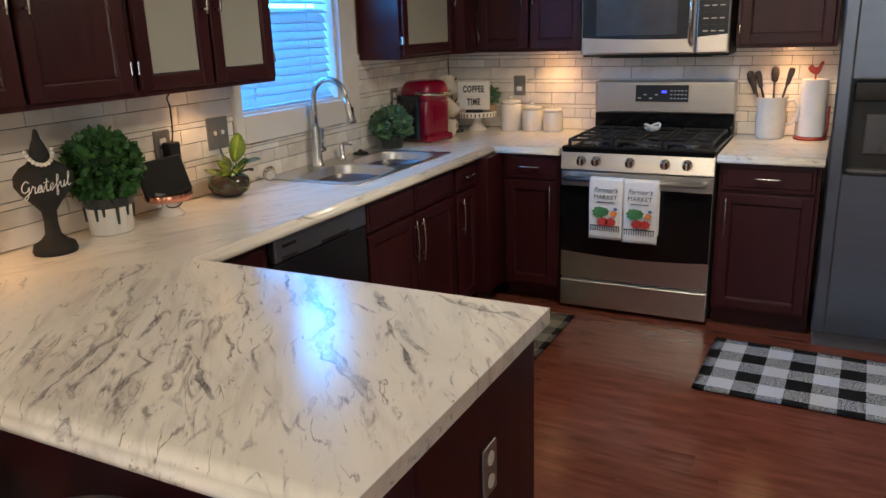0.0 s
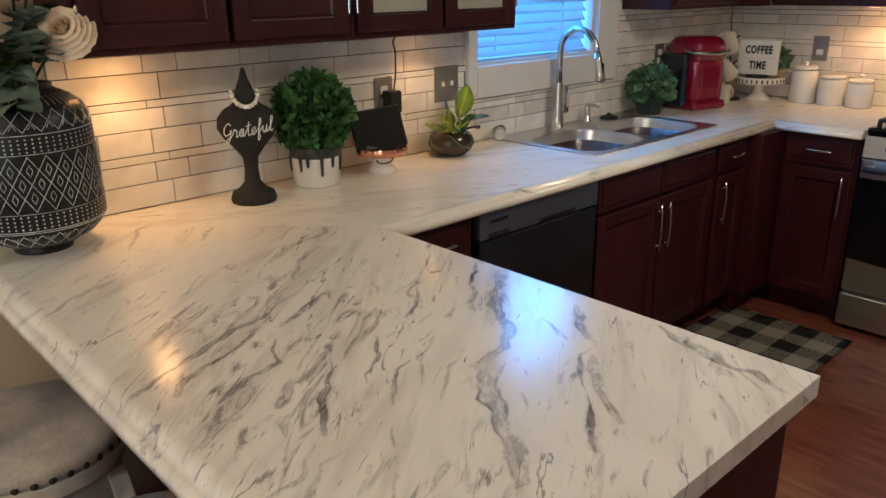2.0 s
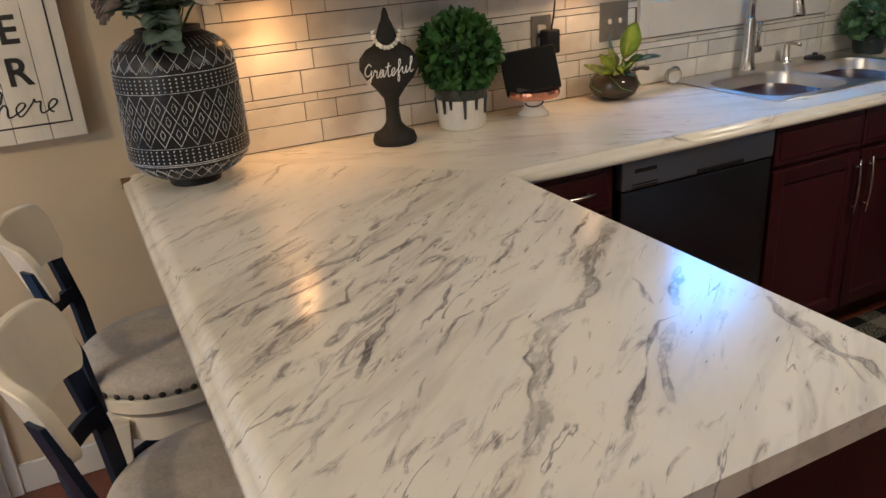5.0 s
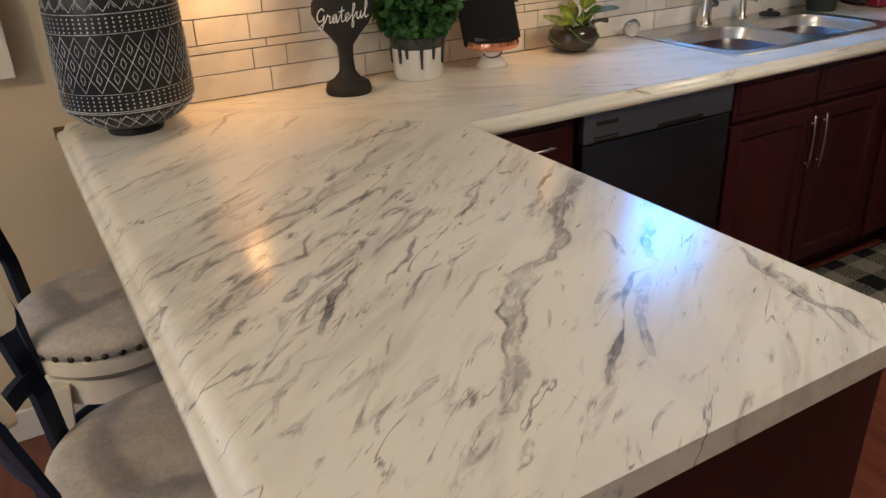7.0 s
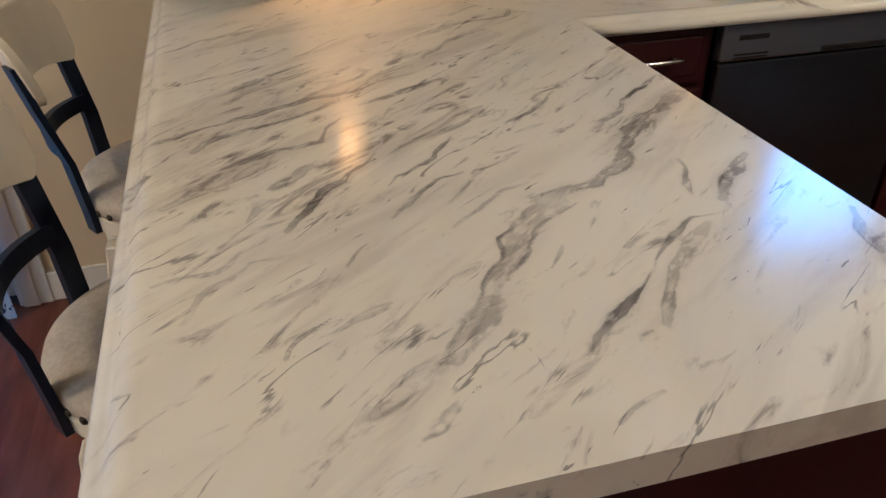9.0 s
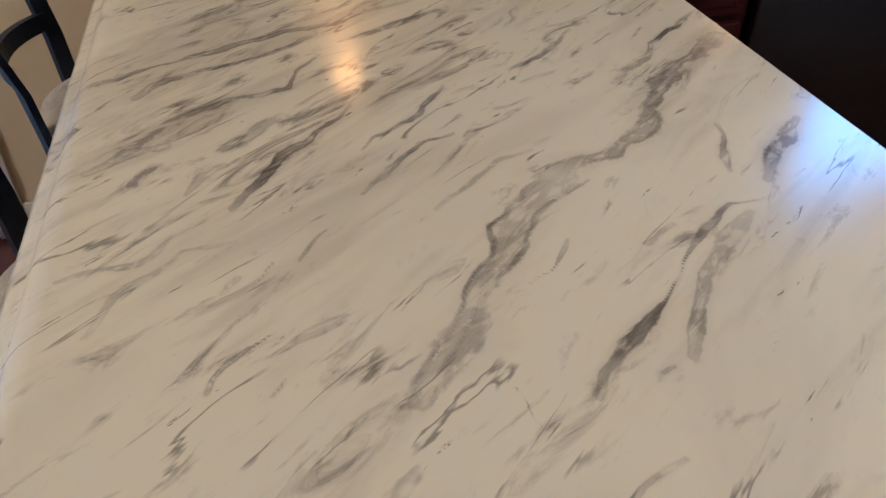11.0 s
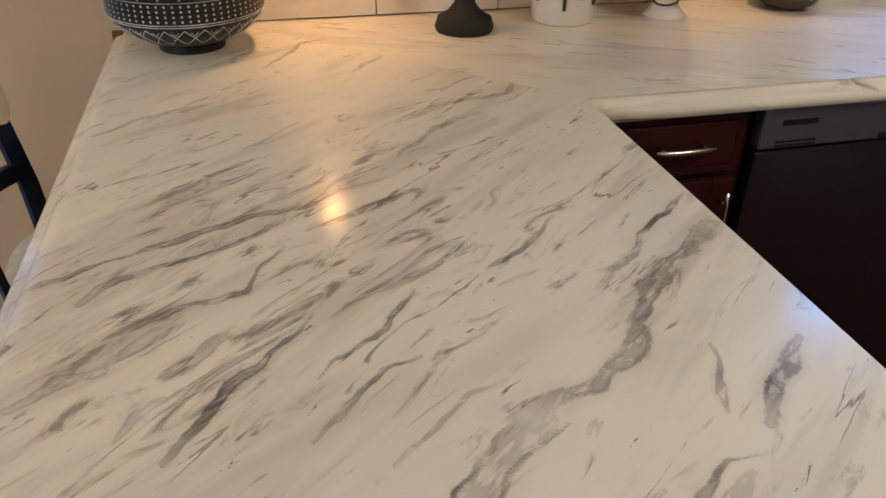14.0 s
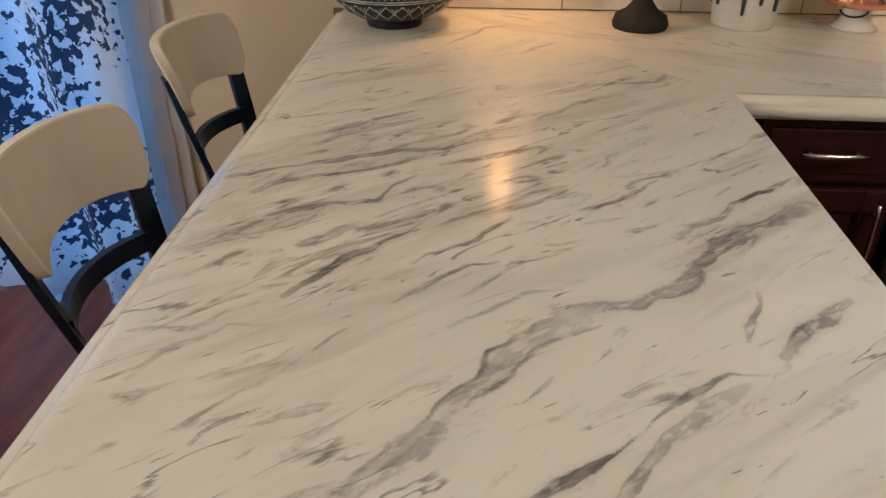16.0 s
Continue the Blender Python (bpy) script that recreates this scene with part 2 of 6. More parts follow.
BLIND = translucent(mat("blind_slat_white", (0.56, 0.58, 0.60), 0.5, 0, 0.04, 20, 0.02), 0.50)
blinds = thing("window_blinds", "white horizontal slat blinds lowered in the window", "blinds", (-0.045, 1.395, 1.235))


def slat_mesh(tilt):
    bm = bm_box(-0.024, -0.370, -0.0012, 0.024, 0.370, 0.0012)
    bmesh.ops.rotate(bm, verts=bm.verts, matrix=Matrix.Rotation(radians(tilt), 3, "Y"))
    return mesh_of("slat", bm, BLIND)


closed_slat, open_slat = slat_mesh(57), slat_mesh(24)
for k in range(21):
    ob = new("slat", open_slat if k > 9 else closed_slat)
    ob.parent, ob.location = blinds, (0, 0, 0.028 + 0.0405 * k)
part("bottom_rail", bm_box(-0.025, -0.372, -0.018, 0.025, 0.372, 0.004, 0.004), BLIND, blinds)
for dy in (-0.22, 0.22):
    part("ladder_cord", bm_tube([(0.0, dy, 0), (0, dy, 0.88)], 0.0015, 6), BLIND, blinds)

solid("sky_backdrop", bm_box(-3.2, -6, -0.3, -3.1, 6, 5), glow("evening_sky", (0.05, 0.36, 1.0), 2.5), "bright blue evening sky outside the windows", "sky", kind="structure")

# patio door behind the flowered curtain
door = thing("door_1", "white framed glass patio door behind a curtain", "door", (0, -2.10, 0), kind="structure")
for n, box in (("casing_right", (0.65, 0, 0.745, 2.16)), ("casing_left", (-0.745, 0, -0.65, 2.16)), ("casing_top", (-0.65, 2.06, 0.65, 2.16))):
    b = bm_box(0.001, box[0], box[1], 0.020, box[2], box[3], 0.004, 2)
    bm_box(0.018, box[0] + 0.012, box[1], 0.030, box[2] - 0.035 if "top" not in n else box[2], box[3], 0.005, 2, bm=b)
    part(n, b, TRIM, door)
bm = bm_box(-0.10, -0.65, 0.0, -0.05, -0.58, 2.06)
bm_box(-0.10, 0.58, 0.0, -0.05, 0.65, 2.06, bm=bm)
bm_box(-0.10, -0.04, 0.0, -0.05, 0.04, 2.06, bm=bm)
bm_box(-0.10, -0.58, 0.0, -0.05, 0.58, 0.09, bm=bm)
bm_box(-0.10, -0.58, 1.98, -0.05, 0.58, 2.06, bm=bm)
part("door_frame", bm, TRIM, door)
for y0, y1 in ((-0.58, -0.04), (0.04, 0.58)):
    part("pane", bm_box(-0.078, y0, 0.09, -0.072, y1, 1.98), SKYGLASS, door).visible_shadow = False
# unseen window, added to go with the fill light from behind
win2 = thing("added_window", "unseen white framed window added in the far wall", "window", (3.0, -3.86, 0.9), kind="structure")
bm = bm_box(-0.8, -0.03, 0, -0.74, 0.03, 1.2)
bm_box(0.74, -0.03, 0, 0.8, 0.03, 1.2, bm=bm)
bm_box(-0.74, -0.03, 0, 0.74, 0.03, 0.06, bm=bm)
bm_box(-0.74, -0.03, 1.14, 0.74, 0.03, 1.2, bm=bm)
part("window_frame", bm, TRIM, win2)
part("pane", bm_box(-0.74, -0.004, 0.06, 0.74, 0.004, 1.14), SKYGLASS, win2).visible_shadow = False

# ---- worktop of marbled laminate ----
RIVERS = (  # centre line, half width, strength
    (((1.648, -0.571), (1.616, -0.550), (1.578, -0.516), (1.542, -0.497), (1.497, -0.469), (1.463, -0.457), (1.436, -0.422), (1.410, -0.407), (1.392, -0.370)), 0.0041, 1.00),
    (((1.647, -0.557), (1.590, -0.514), (1.535, -0.476), (1.491, -0.435), (1.450, -0.413), (1.422, -0.359), (1.410, -0.334)), 0.0038, 1.00),
    (((1.392, -0.370), (1.369, -0.325), (1.362, -0.292), (1.321, -0.235), (1.247, -0.184), (1.189, -0.132), (1.101, -0.020)), 0.0160, 0.65),
    (((1.647, -0.564), (1.584, -0.515), (1.494, -0.452), (1.443, -0.417), (1.401, -0.352)), 0.0166, 0.50),
    (((1.210, -0.224), (1.153, -0.152), (1.111, -0.123), (1.017, -0.007)), 0.0053, 0.78),
)
BRANCHES = (
    (((1.676, -0.438), (1.653, -0.422), (1.629, -0.396), (1.609, -0.366), (1.582, -0.333), (1.544, -0.302), (1.505, -0.256), (1.481, -0.220), (1.478, -0.183)), 0.0058, 0.86),
    (((1.654, -0.356), (1.628, -0.335), (1.588, -0.307), (1.528, -0.253), (1.497, -0.207)), 0.0078, 0.62),
    (((1.448, -0.160), (1.404, -0.121), (1.379, -0.092), (1.343, -0.053)), 0.0078, 0.80),
    (((1.330, -0.151), (1.373, -0.160), (1.422, -0.187)), 0.0048, 0.72),
    (((1.510, -0.022), (1.603, -0.058), (1.691, -0.077), (1.718, -0.065), (1.784, -0.094)), 0.0062, 0.78),
    (((1.563, -0.034), (1.663, -0.062), (1.757, -0.111)), 0.0058, 0.52),
    (((1.663, -0.384), (1.659, -0.375)), 0.0041, 1.00),
)
BAND = (
    (((1.118, -0.793), (1.079, -0.758), (1.051, -0.694), (1.021, -0.624), (0.977, -0.562)), 0.0067, 0.78),
    (((1.079, -0.871), (1.043, -0.786), (0.991, -0.679), (0.957, -0.605), (0.948, -0.528)), 0.0062, 0.61),
    (((0.910, -0.759), (0.842, -0.676), (0.791, -0.617)), 0.0058, 0.41),
    (((1.186, -0.742), (1.145, -0.682), (1.134, -0.618), (1.089, -0.601), (1.051, -0.570)), 0.0058, 0.76),
    (((1.376, -0.686), (1.338, -0.665), (1.284, -0.629), (1.246, -0.591), (1.191, -0.547)), 0.0046, 0.71),
    (((1.009, -0.536), (0.986, -0.488), (0.952, -0.435), (0.927, -0.372)), 0.0041, 0.71),
    (((1.274, -0.833), (1.249, -0.794), (1.239, -0.751)), 0.0067, 0.51),
    (((1.258, -0.673), (1.219, -0.654), (1.196, -0.629)), 0.0077, 0.56),
    (((1.338, -0.736), (1.316, -0.716), (1.298, -0.695)), 0.0082, 0.46),
)
THREADS = (
    (((1.298, -0.551), (1.276, -0.536), (1.248, -0.489), (1.207, -0.454), (1.166, -0.431)), 0.0038, 0.66),
    (((1.380, -0.564), (1.348, -0.532), (1.324, -0.510), (1.291, -0.474), (1.281, -0.447)), 0.0046, 0.71),
    (((1.451, -0.835), (1.440, -0.785), (1.432, -0.764), (1.408, -0.745)), 0.0036, 0.56),
    (((1.608, -0.716), (1.596, -0.711), (1.573, -0.690), (1.556, -0.664)), 0.0038, 0.76),
    (((1.620, -0.669), (1.604, -0.659)), 0.0034, 0.78),
    (((1.501, -0.703), (1.481, -0.686)), 0.0034, 0.71),
    (((1.496, -0.675), (1.471, -0.659)), 0.0034, 0.66),
    (((1.470, -0.636), (1.427, -0.606)), 0.0036, 0.61),
    (((1.521, -0.808), (1.483, -0.789), (1.432, -0.733), (1.429, -0.687)), 0.0044, 0.35),
    (((1.518, -0.324), (1.496, -0.289)), 0.0038, 0.61),
)
CORNER = (
    (((1.421, -0.499), (1.373, -0.449), (1.352, -0.414), (1.337, -0.373)), 0.0044, 0.41),
    (((1.146, -0.338), (1.106, -0.277), (1.036, -0.210)), 0.0034, 0.51),
    (((1.548, -0.448), (1.535, -0.424), (1.494, -0.393)), 0.0034, 0.41),
    (((0.358, -0.566), (0.205, -0.479), (0.174, -0.424)), 0.0053, 0.56),
    (((0.411, -0.402), (0.316, -0.322)), 0.0048, 0.56),
    (((0.683, -0.365), (0.609, -0.252), (0.584, -0.138), (0.528, -0.106)), 0.0062, 0.51),
    (((0.655, -0.868), (0.577, -0.771), (0.531, -0.661)), 0.0077, 0.35),
    (((0.815, -0.381), (0.709, -0.294), (0.665, -0.210)), 0.0053, 0.51),
    (((1.654, -0.492), (1.690, -0.487)), 0.0034, 0.51),
    (((1.764, -0.455), (1.740, -0.409)), 0.0044, 0.51),
)
VEINS = RIVERS + BRANCHES + BAND + THREADS + CORNER


def wobble(x, y, f, seed):
    """Smooth noise from crossing waves, about -1 to 1."""
    out = 0
    for k in range(5):
        a, g = seed * 1.7 + k * 2.399, f * (0.55 + 0.31 * k + 0.13 * ((seed * 7 + k * 3) % 5))
        out = out + np.sin(g * (x * math.cos(a) + y * math.sin(a)) + seed * 5.1 + k * 1.3) / 5
    return out * 1.6


def vein_field(x, y):
    wx = x + 0.004 * wobble(x, y, 40, 1) + 0.0016 * wobble(x, y, 120, 2)
    wy = y + 0.004 * wobble(x, y, 40, 3) + 0.0016 * wobble(x, y, 120, 4)
    best, weight, total = np.full_like(x, 9.0), np.zeros_like(x), np.full_like(x, 1e-9)
    for k, (line, half, strength) in enumerate(VEINS):
        d = np.full_like(x, 9.0)
        for (ax, ay), (bx, by) in zip(line, line[1:]):
            ux, uy = bx - ax, by - ay
            s = np.clip(((wx - ax) * ux + (wy - ay) * uy) / (ux * ux + uy * uy), 0, 1)
            d = np.minimum(d, np.hypot(wx - ax - s * ux, wy - ay - s * uy))
        first, last = line[0], line[-1]
        taper = np.minimum(1, np.minimum(np.hypot(wx - first[0], wy - first[1]), np.hypot(wx - last[0], wy - last[1])) / 0.05)
        wide = half * (0.95 + 0.5 * wobble(x, y, 24, 5 + k)) * (0.65 + 0.35 * taper)
        ratio = d / np.maximum(wide, half * 0.2)
        best = np.minimum(best, ratio)
        share = np.exp(-3.0 * np.minimum(ratio, 6.0))
        weight, total = weight + share * strength * (0.4 + 0.6 * taper), total + share
    return np.clip(best, 0, 4), weight / total


def node(t, kind, **values):
    n = t.nodes.new(kind)
    for key, v in values.items():
        n.inputs[key].default_value = v
    return n


def marble(name):
    m = bpy.data.materials.new(name)
    m.use_nodes = True
    t = m.node_tree
    p = t.nodes["Principled BSDF"]
    link = t.links.new
    grain = t.nodes.new("ShaderNodeAttribute")
    grain.attribute_name = "grain"
    vein = t.nodes.new("ShaderNodeAttribute")
    vein.attribute_name = "vein"

    def noise_at(stretch, scale, detail, distortion, offset=0.0, rough=0.55):
        mp = t.nodes.new("ShaderNodeMapping")
        mp.inputs["Scale"].default_value = stretch
        mp.inputs["Location"].default_value = (offset, offset * 0.7, offset * 1.3)
        link(grain.outputs["Vector"], mp.inputs[0])
        n = node(t, "ShaderNodeTexNoise", Scale=scale, Detail=detail, Distortion=distortion, Roughness=rough)
        link(mp.outputs[0], n.inputs["Vector"])
        return n.outputs[0]

    def ramp(src, lo, hi, a=0.0, b=1.0):
        r = t.nodes.new("ShaderNodeMapRange")
        r.interpolation_type = "SMOOTHSTEP"
        link(src, r.inputs[0])
        for key, v in (("From Min", lo), ("From Max", hi), ("To Min", a), ("To Max", b)):
            r.inputs[key].default_value = v
        return r.outputs[0]

    def math_op(op, a, b):
        n = t.nodes.new("ShaderNodeMath")
        n.operation = op
        for k, v in enumerate((a, b)):
            if isinstance(v, (int, float)):
                n.inputs[k].default_value = v
            else:
                link(v, n.inputs[k])
        return n.outputs[0]

    def mix(fac, a, b):
        n = t.nodes.new("ShaderNodeMix")
        n.data_type = "RGBA"
        link(fac, n.inputs[0])
        for k, v in ((6, a), (7, b)):
            if isinstance(v, tuple):
                n.inputs[k].default_value = (*v, 1)
            else:
                link(v, n.inputs[k])
        return n.outputs[2]

    busy = t.nodes.new("ShaderNodeAttribute")
    busy.attribute_name = "busy"
    cloud = ramp(noise_at((0.45, 1.4, 1), 5, 6, 0.5, 3.1), 0.44, 0.70)
    fleck_n = math_op("ADD", noise_at((0.46, 1.75, 1), 15, 8, 1.1, 7.7, 0.66), math_op("MULTIPLY", busy.outputs["Fac"], 0.058))
    fleck = ramp(fleck_n, 0.545, 0.67)
    streak = ramp(math_op("ADD", noise_at((0.24, 1.5, 1), 8, 7, 0.6, 21.0, 0.58), math_op("MULTIPLY", busy.outputs["Fac"], 0.085)), 0.50, 0.66)
    where = ramp(math_op("ADD", noise_at((0.6, 1.2, 1), 4.5, 3, 0.4, 1.9), math_op("MULTIPLY", busy.outputs["Fac"], 0.12)), 0.31, 0.50)
    core = ramp(fleck_n, 0.63, 0.69)
    hair_n = noise_at((0.32, 1.9, 1), 8.5, 5, 0.5, 5.2, 0.5)
    hair = math_op("SUBTRACT", 1.0, ramp(math_op("ABSOLUTE", math_op("SUBTRACT", hair_n, 0.5), 0), 0.0, 0.013))
    hair_where = ramp(math_op("ADD", noise_at((0.8, 1.6, 1), 10, 3, 0.3, 11.0), math_op("MULTIPLY", busy.outputs["Fac"], 0.06)), 0.53, 0.63)
    dots = ramp(noise_at((0.30, 1.7, 1), 46, 5, 0.8, 9.0, 0.62), 0.675, 0.715)
    power = t.nodes.new("ShaderNodeAttribute")
    power.attribute_name = "vein_power"
    crinkle = noise_at((0.45, 1.3, 1), 24, 5, 0.5, 4.0, 0.55)
    fine_c = noise_at((0.8, 1.3, 1), 95, 4, 0.4, 2.0, 0.55)
    shift = math_op("ADD", math_op("MULTIPLY", math_op("SUBTRACT", crinkle, 0.5), 2.0), math_op("MULTIPLY", math_op("SUBTRACT", fine_c, 0.5), 0.9))
    patch_n = noise_at((0.5, 1.0, 1), 20, 4, 0.4, 12.0)
    across = math_op("ADD", vein.outputs["Fac"], shift)
    flat = math_op("ABSOLUTE", across, 0)
    inside = math_op("SUBTRACT", 1.0, ramp(flat, 0.62, 1.15))
    halo = math_op("SUBTRACT", 1.0, ramp(flat, 0.8, 2.4))
    side = ramp(patch_n, 0.42, 0.58, 0.25, 1.0)
    rim = math_op("SUBTRACT", 1.0, ramp(math_op("ABSOLUTE", math_op("SUBTRACT", across, 0.72), 0), 0.05, 0.42))
    islands = ramp(noise_at((0.6, 1.2, 1), 58, 5, 0.7, 6.0), 0.50, 0.60)
    streaks = ramp(noise_at((0.30, 2.2, 1), 42, 7, 0.8, 8.0, 0.62), 0.42, 0.60)
    patch = ramp(patch_n, 0.38, 0.60)
    fade = ramp(noise_at((0.35, 0.8, 1), 9, 3, 0.3, 14.0), 0.34, 0.60, 0.68, 1.0)
    p_out = math_op("MULTIPLY", math_op("MULTIPLY", power.outputs["Fac"], fade), ramp(vein.outputs["Fac"], 1.7, 2.6, 1.0, 0.0))
    body = math_op("MULTIPLY", math_op("MULTIPLY", inside, p_out), math_op("SUBTRACT", 1.0, math_op("MULTIPLY", islands, 0.92)))
    lines = math_op("MAXIMUM", math_op("MULTIPLY", rim, ramp(patch, 0, 1, 0.25, 1.0)), math_op("MULTIPLY", math_op("MULTIPLY", streaks, inside), side))
    seam = math_op("MULTIPLY", math_op("MULTIPLY", inside, ramp(power.outputs["Fac"], 0.70, 0.95)), ramp(crinkle, 0.36, 0.52, 0.35, 1.0))
    lines = math_op("MAXIMUM", lines, seam)
    dark = math_op("MULTIPLY", math_op("MULTIPLY", lines, p_out), ramp(streaks, 0, 1, 0.74, 1.0))
    colour = mix(math_op("MULTIPLY", cloud, 0.30), (0.88, 0.825, 0.715), (0.59, 0.535, 0.47))
    colour = mix(math_op("MULTIPLY", streak, 0.40), colour, (0.50, 0.445, 0.385))
    colour = mix(math_op("MULTIPLY", math_op("MULTIPLY", fleck, where), 0.56), colour, (0.40, 0.345, 0.305))
    colour = mix(math_op("MULTIPLY", math_op("MULTIPLY", core, where), 0.52), colour, (0.16, 0.13, 0.122))
    colour = mix(math_op("MULTIPLY", math_op("MULTIPLY", hair, hair_where), 0.68), colour, (0.13, 0.105, 0.10))
    colour = mix(math_op("MULTIPLY", dots, 0.75), colour, (0.14, 0.115, 0.11))
    colour = mix(math_op("MULTIPLY", math_op("MULTIPLY", halo, p_out), 0.32), colour, (0.42, 0.37, 0.34))
    colour = mix(math_op("MULTIPLY", body, 0.84), colour, (0.25, 0.215, 0.205))
    colour = mix(math_op("MULTIPLY", dark, 0.92), colour, (0.060, 0.046, 0.048))
    link(colour, p.inputs["Base Color"])
    p.inputs["Specular IOR Level"].default_value = 0.62
    fine = noise_at((1, 1, 1), 30, 4, 0)
    link(ramp(fine, 0.3, 0.7, 0.155, 0.205), p.inputs["Roughness"])
    b = t.nodes.new("ShaderNodeBump")
    b.inputs["Strength"].default_value, b.inputs["Distance"].default_value = 0.03, 0.002
    link(noise_at((1, 1, 1), 160, 2, 0), b.inputs["Height"])
    link(b.outputs[0], p.inputs["Normal"])
    return m


MARBLE = marble("marbled_laminate")
LIP = ((-0.888, -0.038), (-0.888, -0.028), (-0.886, -0.021), (-0.881, -0.017), (-0.874, -0.0155), (-0.869, -0.014), (-0.8655, -0.010),
       (-0.861, -0.005), (-0.854, -0.0015), (-0.845, 0.0))


def worktop():
    xs = np.linspace(0.0, 1.80, 601)
    prof = [(-0.60, -0.038)] + list(LIP) + [(v, 0.0) for v in np.linspace(-0.841, 0.0, 280)] + [(0.0, -0.038)]
    py, pz = np.array(prof).T
    n, k = len(xs), len(prof)
    gx, gy = np.meshgrid(xs, py, indexing="ij")
    gz = np.broadcast_to(pz, gx.shape) + TOP
    verts = np.stack([gx, gy, gz], -1).reshape(-1, 3).tolist()
    faces = [(i * k + j, (i + 1) * k + j, (i + 1) * k + j + 1, i * k + j + 1) for i in range(n - 1) for j in range(k - 1)]
    faces.append(tuple((n - 1) * k + j for j in range(k)))
    faces.append(tuple(j for j in reversed(range(k))))
    faces.append((0, k - 1, n * k - 1, (n - 1) * k))
    data = bpy.data.meshes.new("worktop")
    data.from_pydata(verts, [], faces)
    bm = bmesh.new()
    bm.from_mesh(data)
    for f in bm.faces:
        f.smooth = len(f.verts) == 4 and all(v.co.y < -0.835 for v in f.verts)
    data.clear_geometry()
    bm.to_mesh(data)
    bm.free()
    top = tagged(new("worktop", dress(data)), "white marbled laminate worktop with grey veins, L-shaped with a peninsula", "worktop")
    lo, hi = TOP - 0.038, TOP
    for box in ((0, 0, 0.64, 1.13), (0, 1.13, 0.07, 1.98), (0.515, 1.13, 0.64, 1.98), (0, 1.98, 0.64, NY), (0.64, 2.335, 1.045, NY)):
        dress(part("section", bm_box(box[0], box[1], lo, box[2], box[3], hi), None, top).data)
    lip = [(0.0, 0.0)] + [(-0.845 - y, z) for y, z in reversed(LIP)][1:] + [(0.0, -0.038)]
    strip = bm_prism([(0.64 + u * 0.75, TOP + v) for u, v in lip], 0.0, 2.31, axis="y")
    dress(part("front_edge", smooth_edges(strip), None, top).data, 1)
    strip = bm_prism([(2.335 - u * 0.75, TOP + v) for u, v in lip], 0.655, 1.045, axis="x")
    dress(part("front_edge", smooth_edges(strip), None, top).data, 0)
    part("end_cap", bm_box(0.0005, -0.8905, lo + 0.001, 0.014, -0.862, hi - 0.006, 0.001), mat("bare_chipboard", (0.16, 0.085, 0.04), 0.8), top, "bare brown board at the corner")
    return top


def dress(data, run=None):
    """Gives a piece of worktop the marble and the run of its grain and veins."""
    co = np.empty(len(data.vertices) * 3)
    data.vertices.foreach_get("co", co)
    x, y = co[0::3], co[1::3]
    sink = (y > x - 0.64) & (x < 0.68) & (y > -0.7)
    c, s = math.cos(radians(52)), math.sin(radians(52))
    u = np.where(sink, 0.45 * x + 0.89 * y, -c * x + s * y)
    w = np.where(sink, 0.89 * x - 0.45 * y + 7, s * x + c * y)
    if run is not None:
        u, w = co[run::3] * 0.7 + 5, (co[1 - run::3] + co[2::3]) * 0.8
    data.attributes.new("grain", "FLOAT_VECTOR", "POINT").data.foreach_set("vector", np.stack([u, w, co[2::3]], -1).ravel())
    away, power = vein_field(x, y)
    data.attributes.new("vein", "FLOAT", "POINT").data.foreach_set("value", away)
    data.attributes.new("vein_power", "FLOAT", "POINT").data.foreach_set("value", np.where(y < 0.02, power, 0) if len(x) > 1000 else 0 * x)
    along, across = -c * (x - 1.08) + s * (y + 0.62), s * (x - 1.08) + c * (y + 0.62)
    data.attributes.new("busy", "FLOAT", "POINT").data.foreach_set("value", np.where(y < 0.02, np.exp(-((along / 0.42) ** 2 + (across / 0.26) ** 2)), 0) - 0.25 * sink)
    data.materials.append(MARBLE)
    return data


def smooth_edges(bm):
    for f in bm.faces:
        f.smooth = len(f.verts) == 4
    return bm


worktop()
bm = bm_box(1.862, 2.335, TOP - 0.038, 2.345, NY, TOP)
lip = [(0.0, 0.0)] + [(-0.845 - y, z) for y, z in reversed(LIP)][1:] + [(0.0, -0.038)]
join(bm, smooth_edges(bm_prism([(2.335 - u * 0.75, TOP + v) for u, v in lip], 1.862, 2.345, axis="x")))
short = solid("worktop", bm, MARBLE, "short white marbled laminate worktop beside the refrigerator", "worktop")
co = np.array([v.co for v in short.data.vertices])
short.data.attributes.new("grain", "FLOAT_VECTOR", "POINT").data.foreach_set("vector", (co * (1.3, 0.6, 1.0) + (3.0, 2.0, 0.0)).ravel())

# ---- cabinets ----
WEST = lambda u, d, v: (d, u, v)
NORTH = lambda u, d, v: (u, -d, v)


def faced(bm, way):
    """Turns a mesh built with x across, y out of the front and z up to the front's own direction."""
    for v in bm.verts:
        v.co = Vector(way(*v.co))
    bmesh.ops.recalc_face_normals(bm, faces=bm.faces)
    return bm


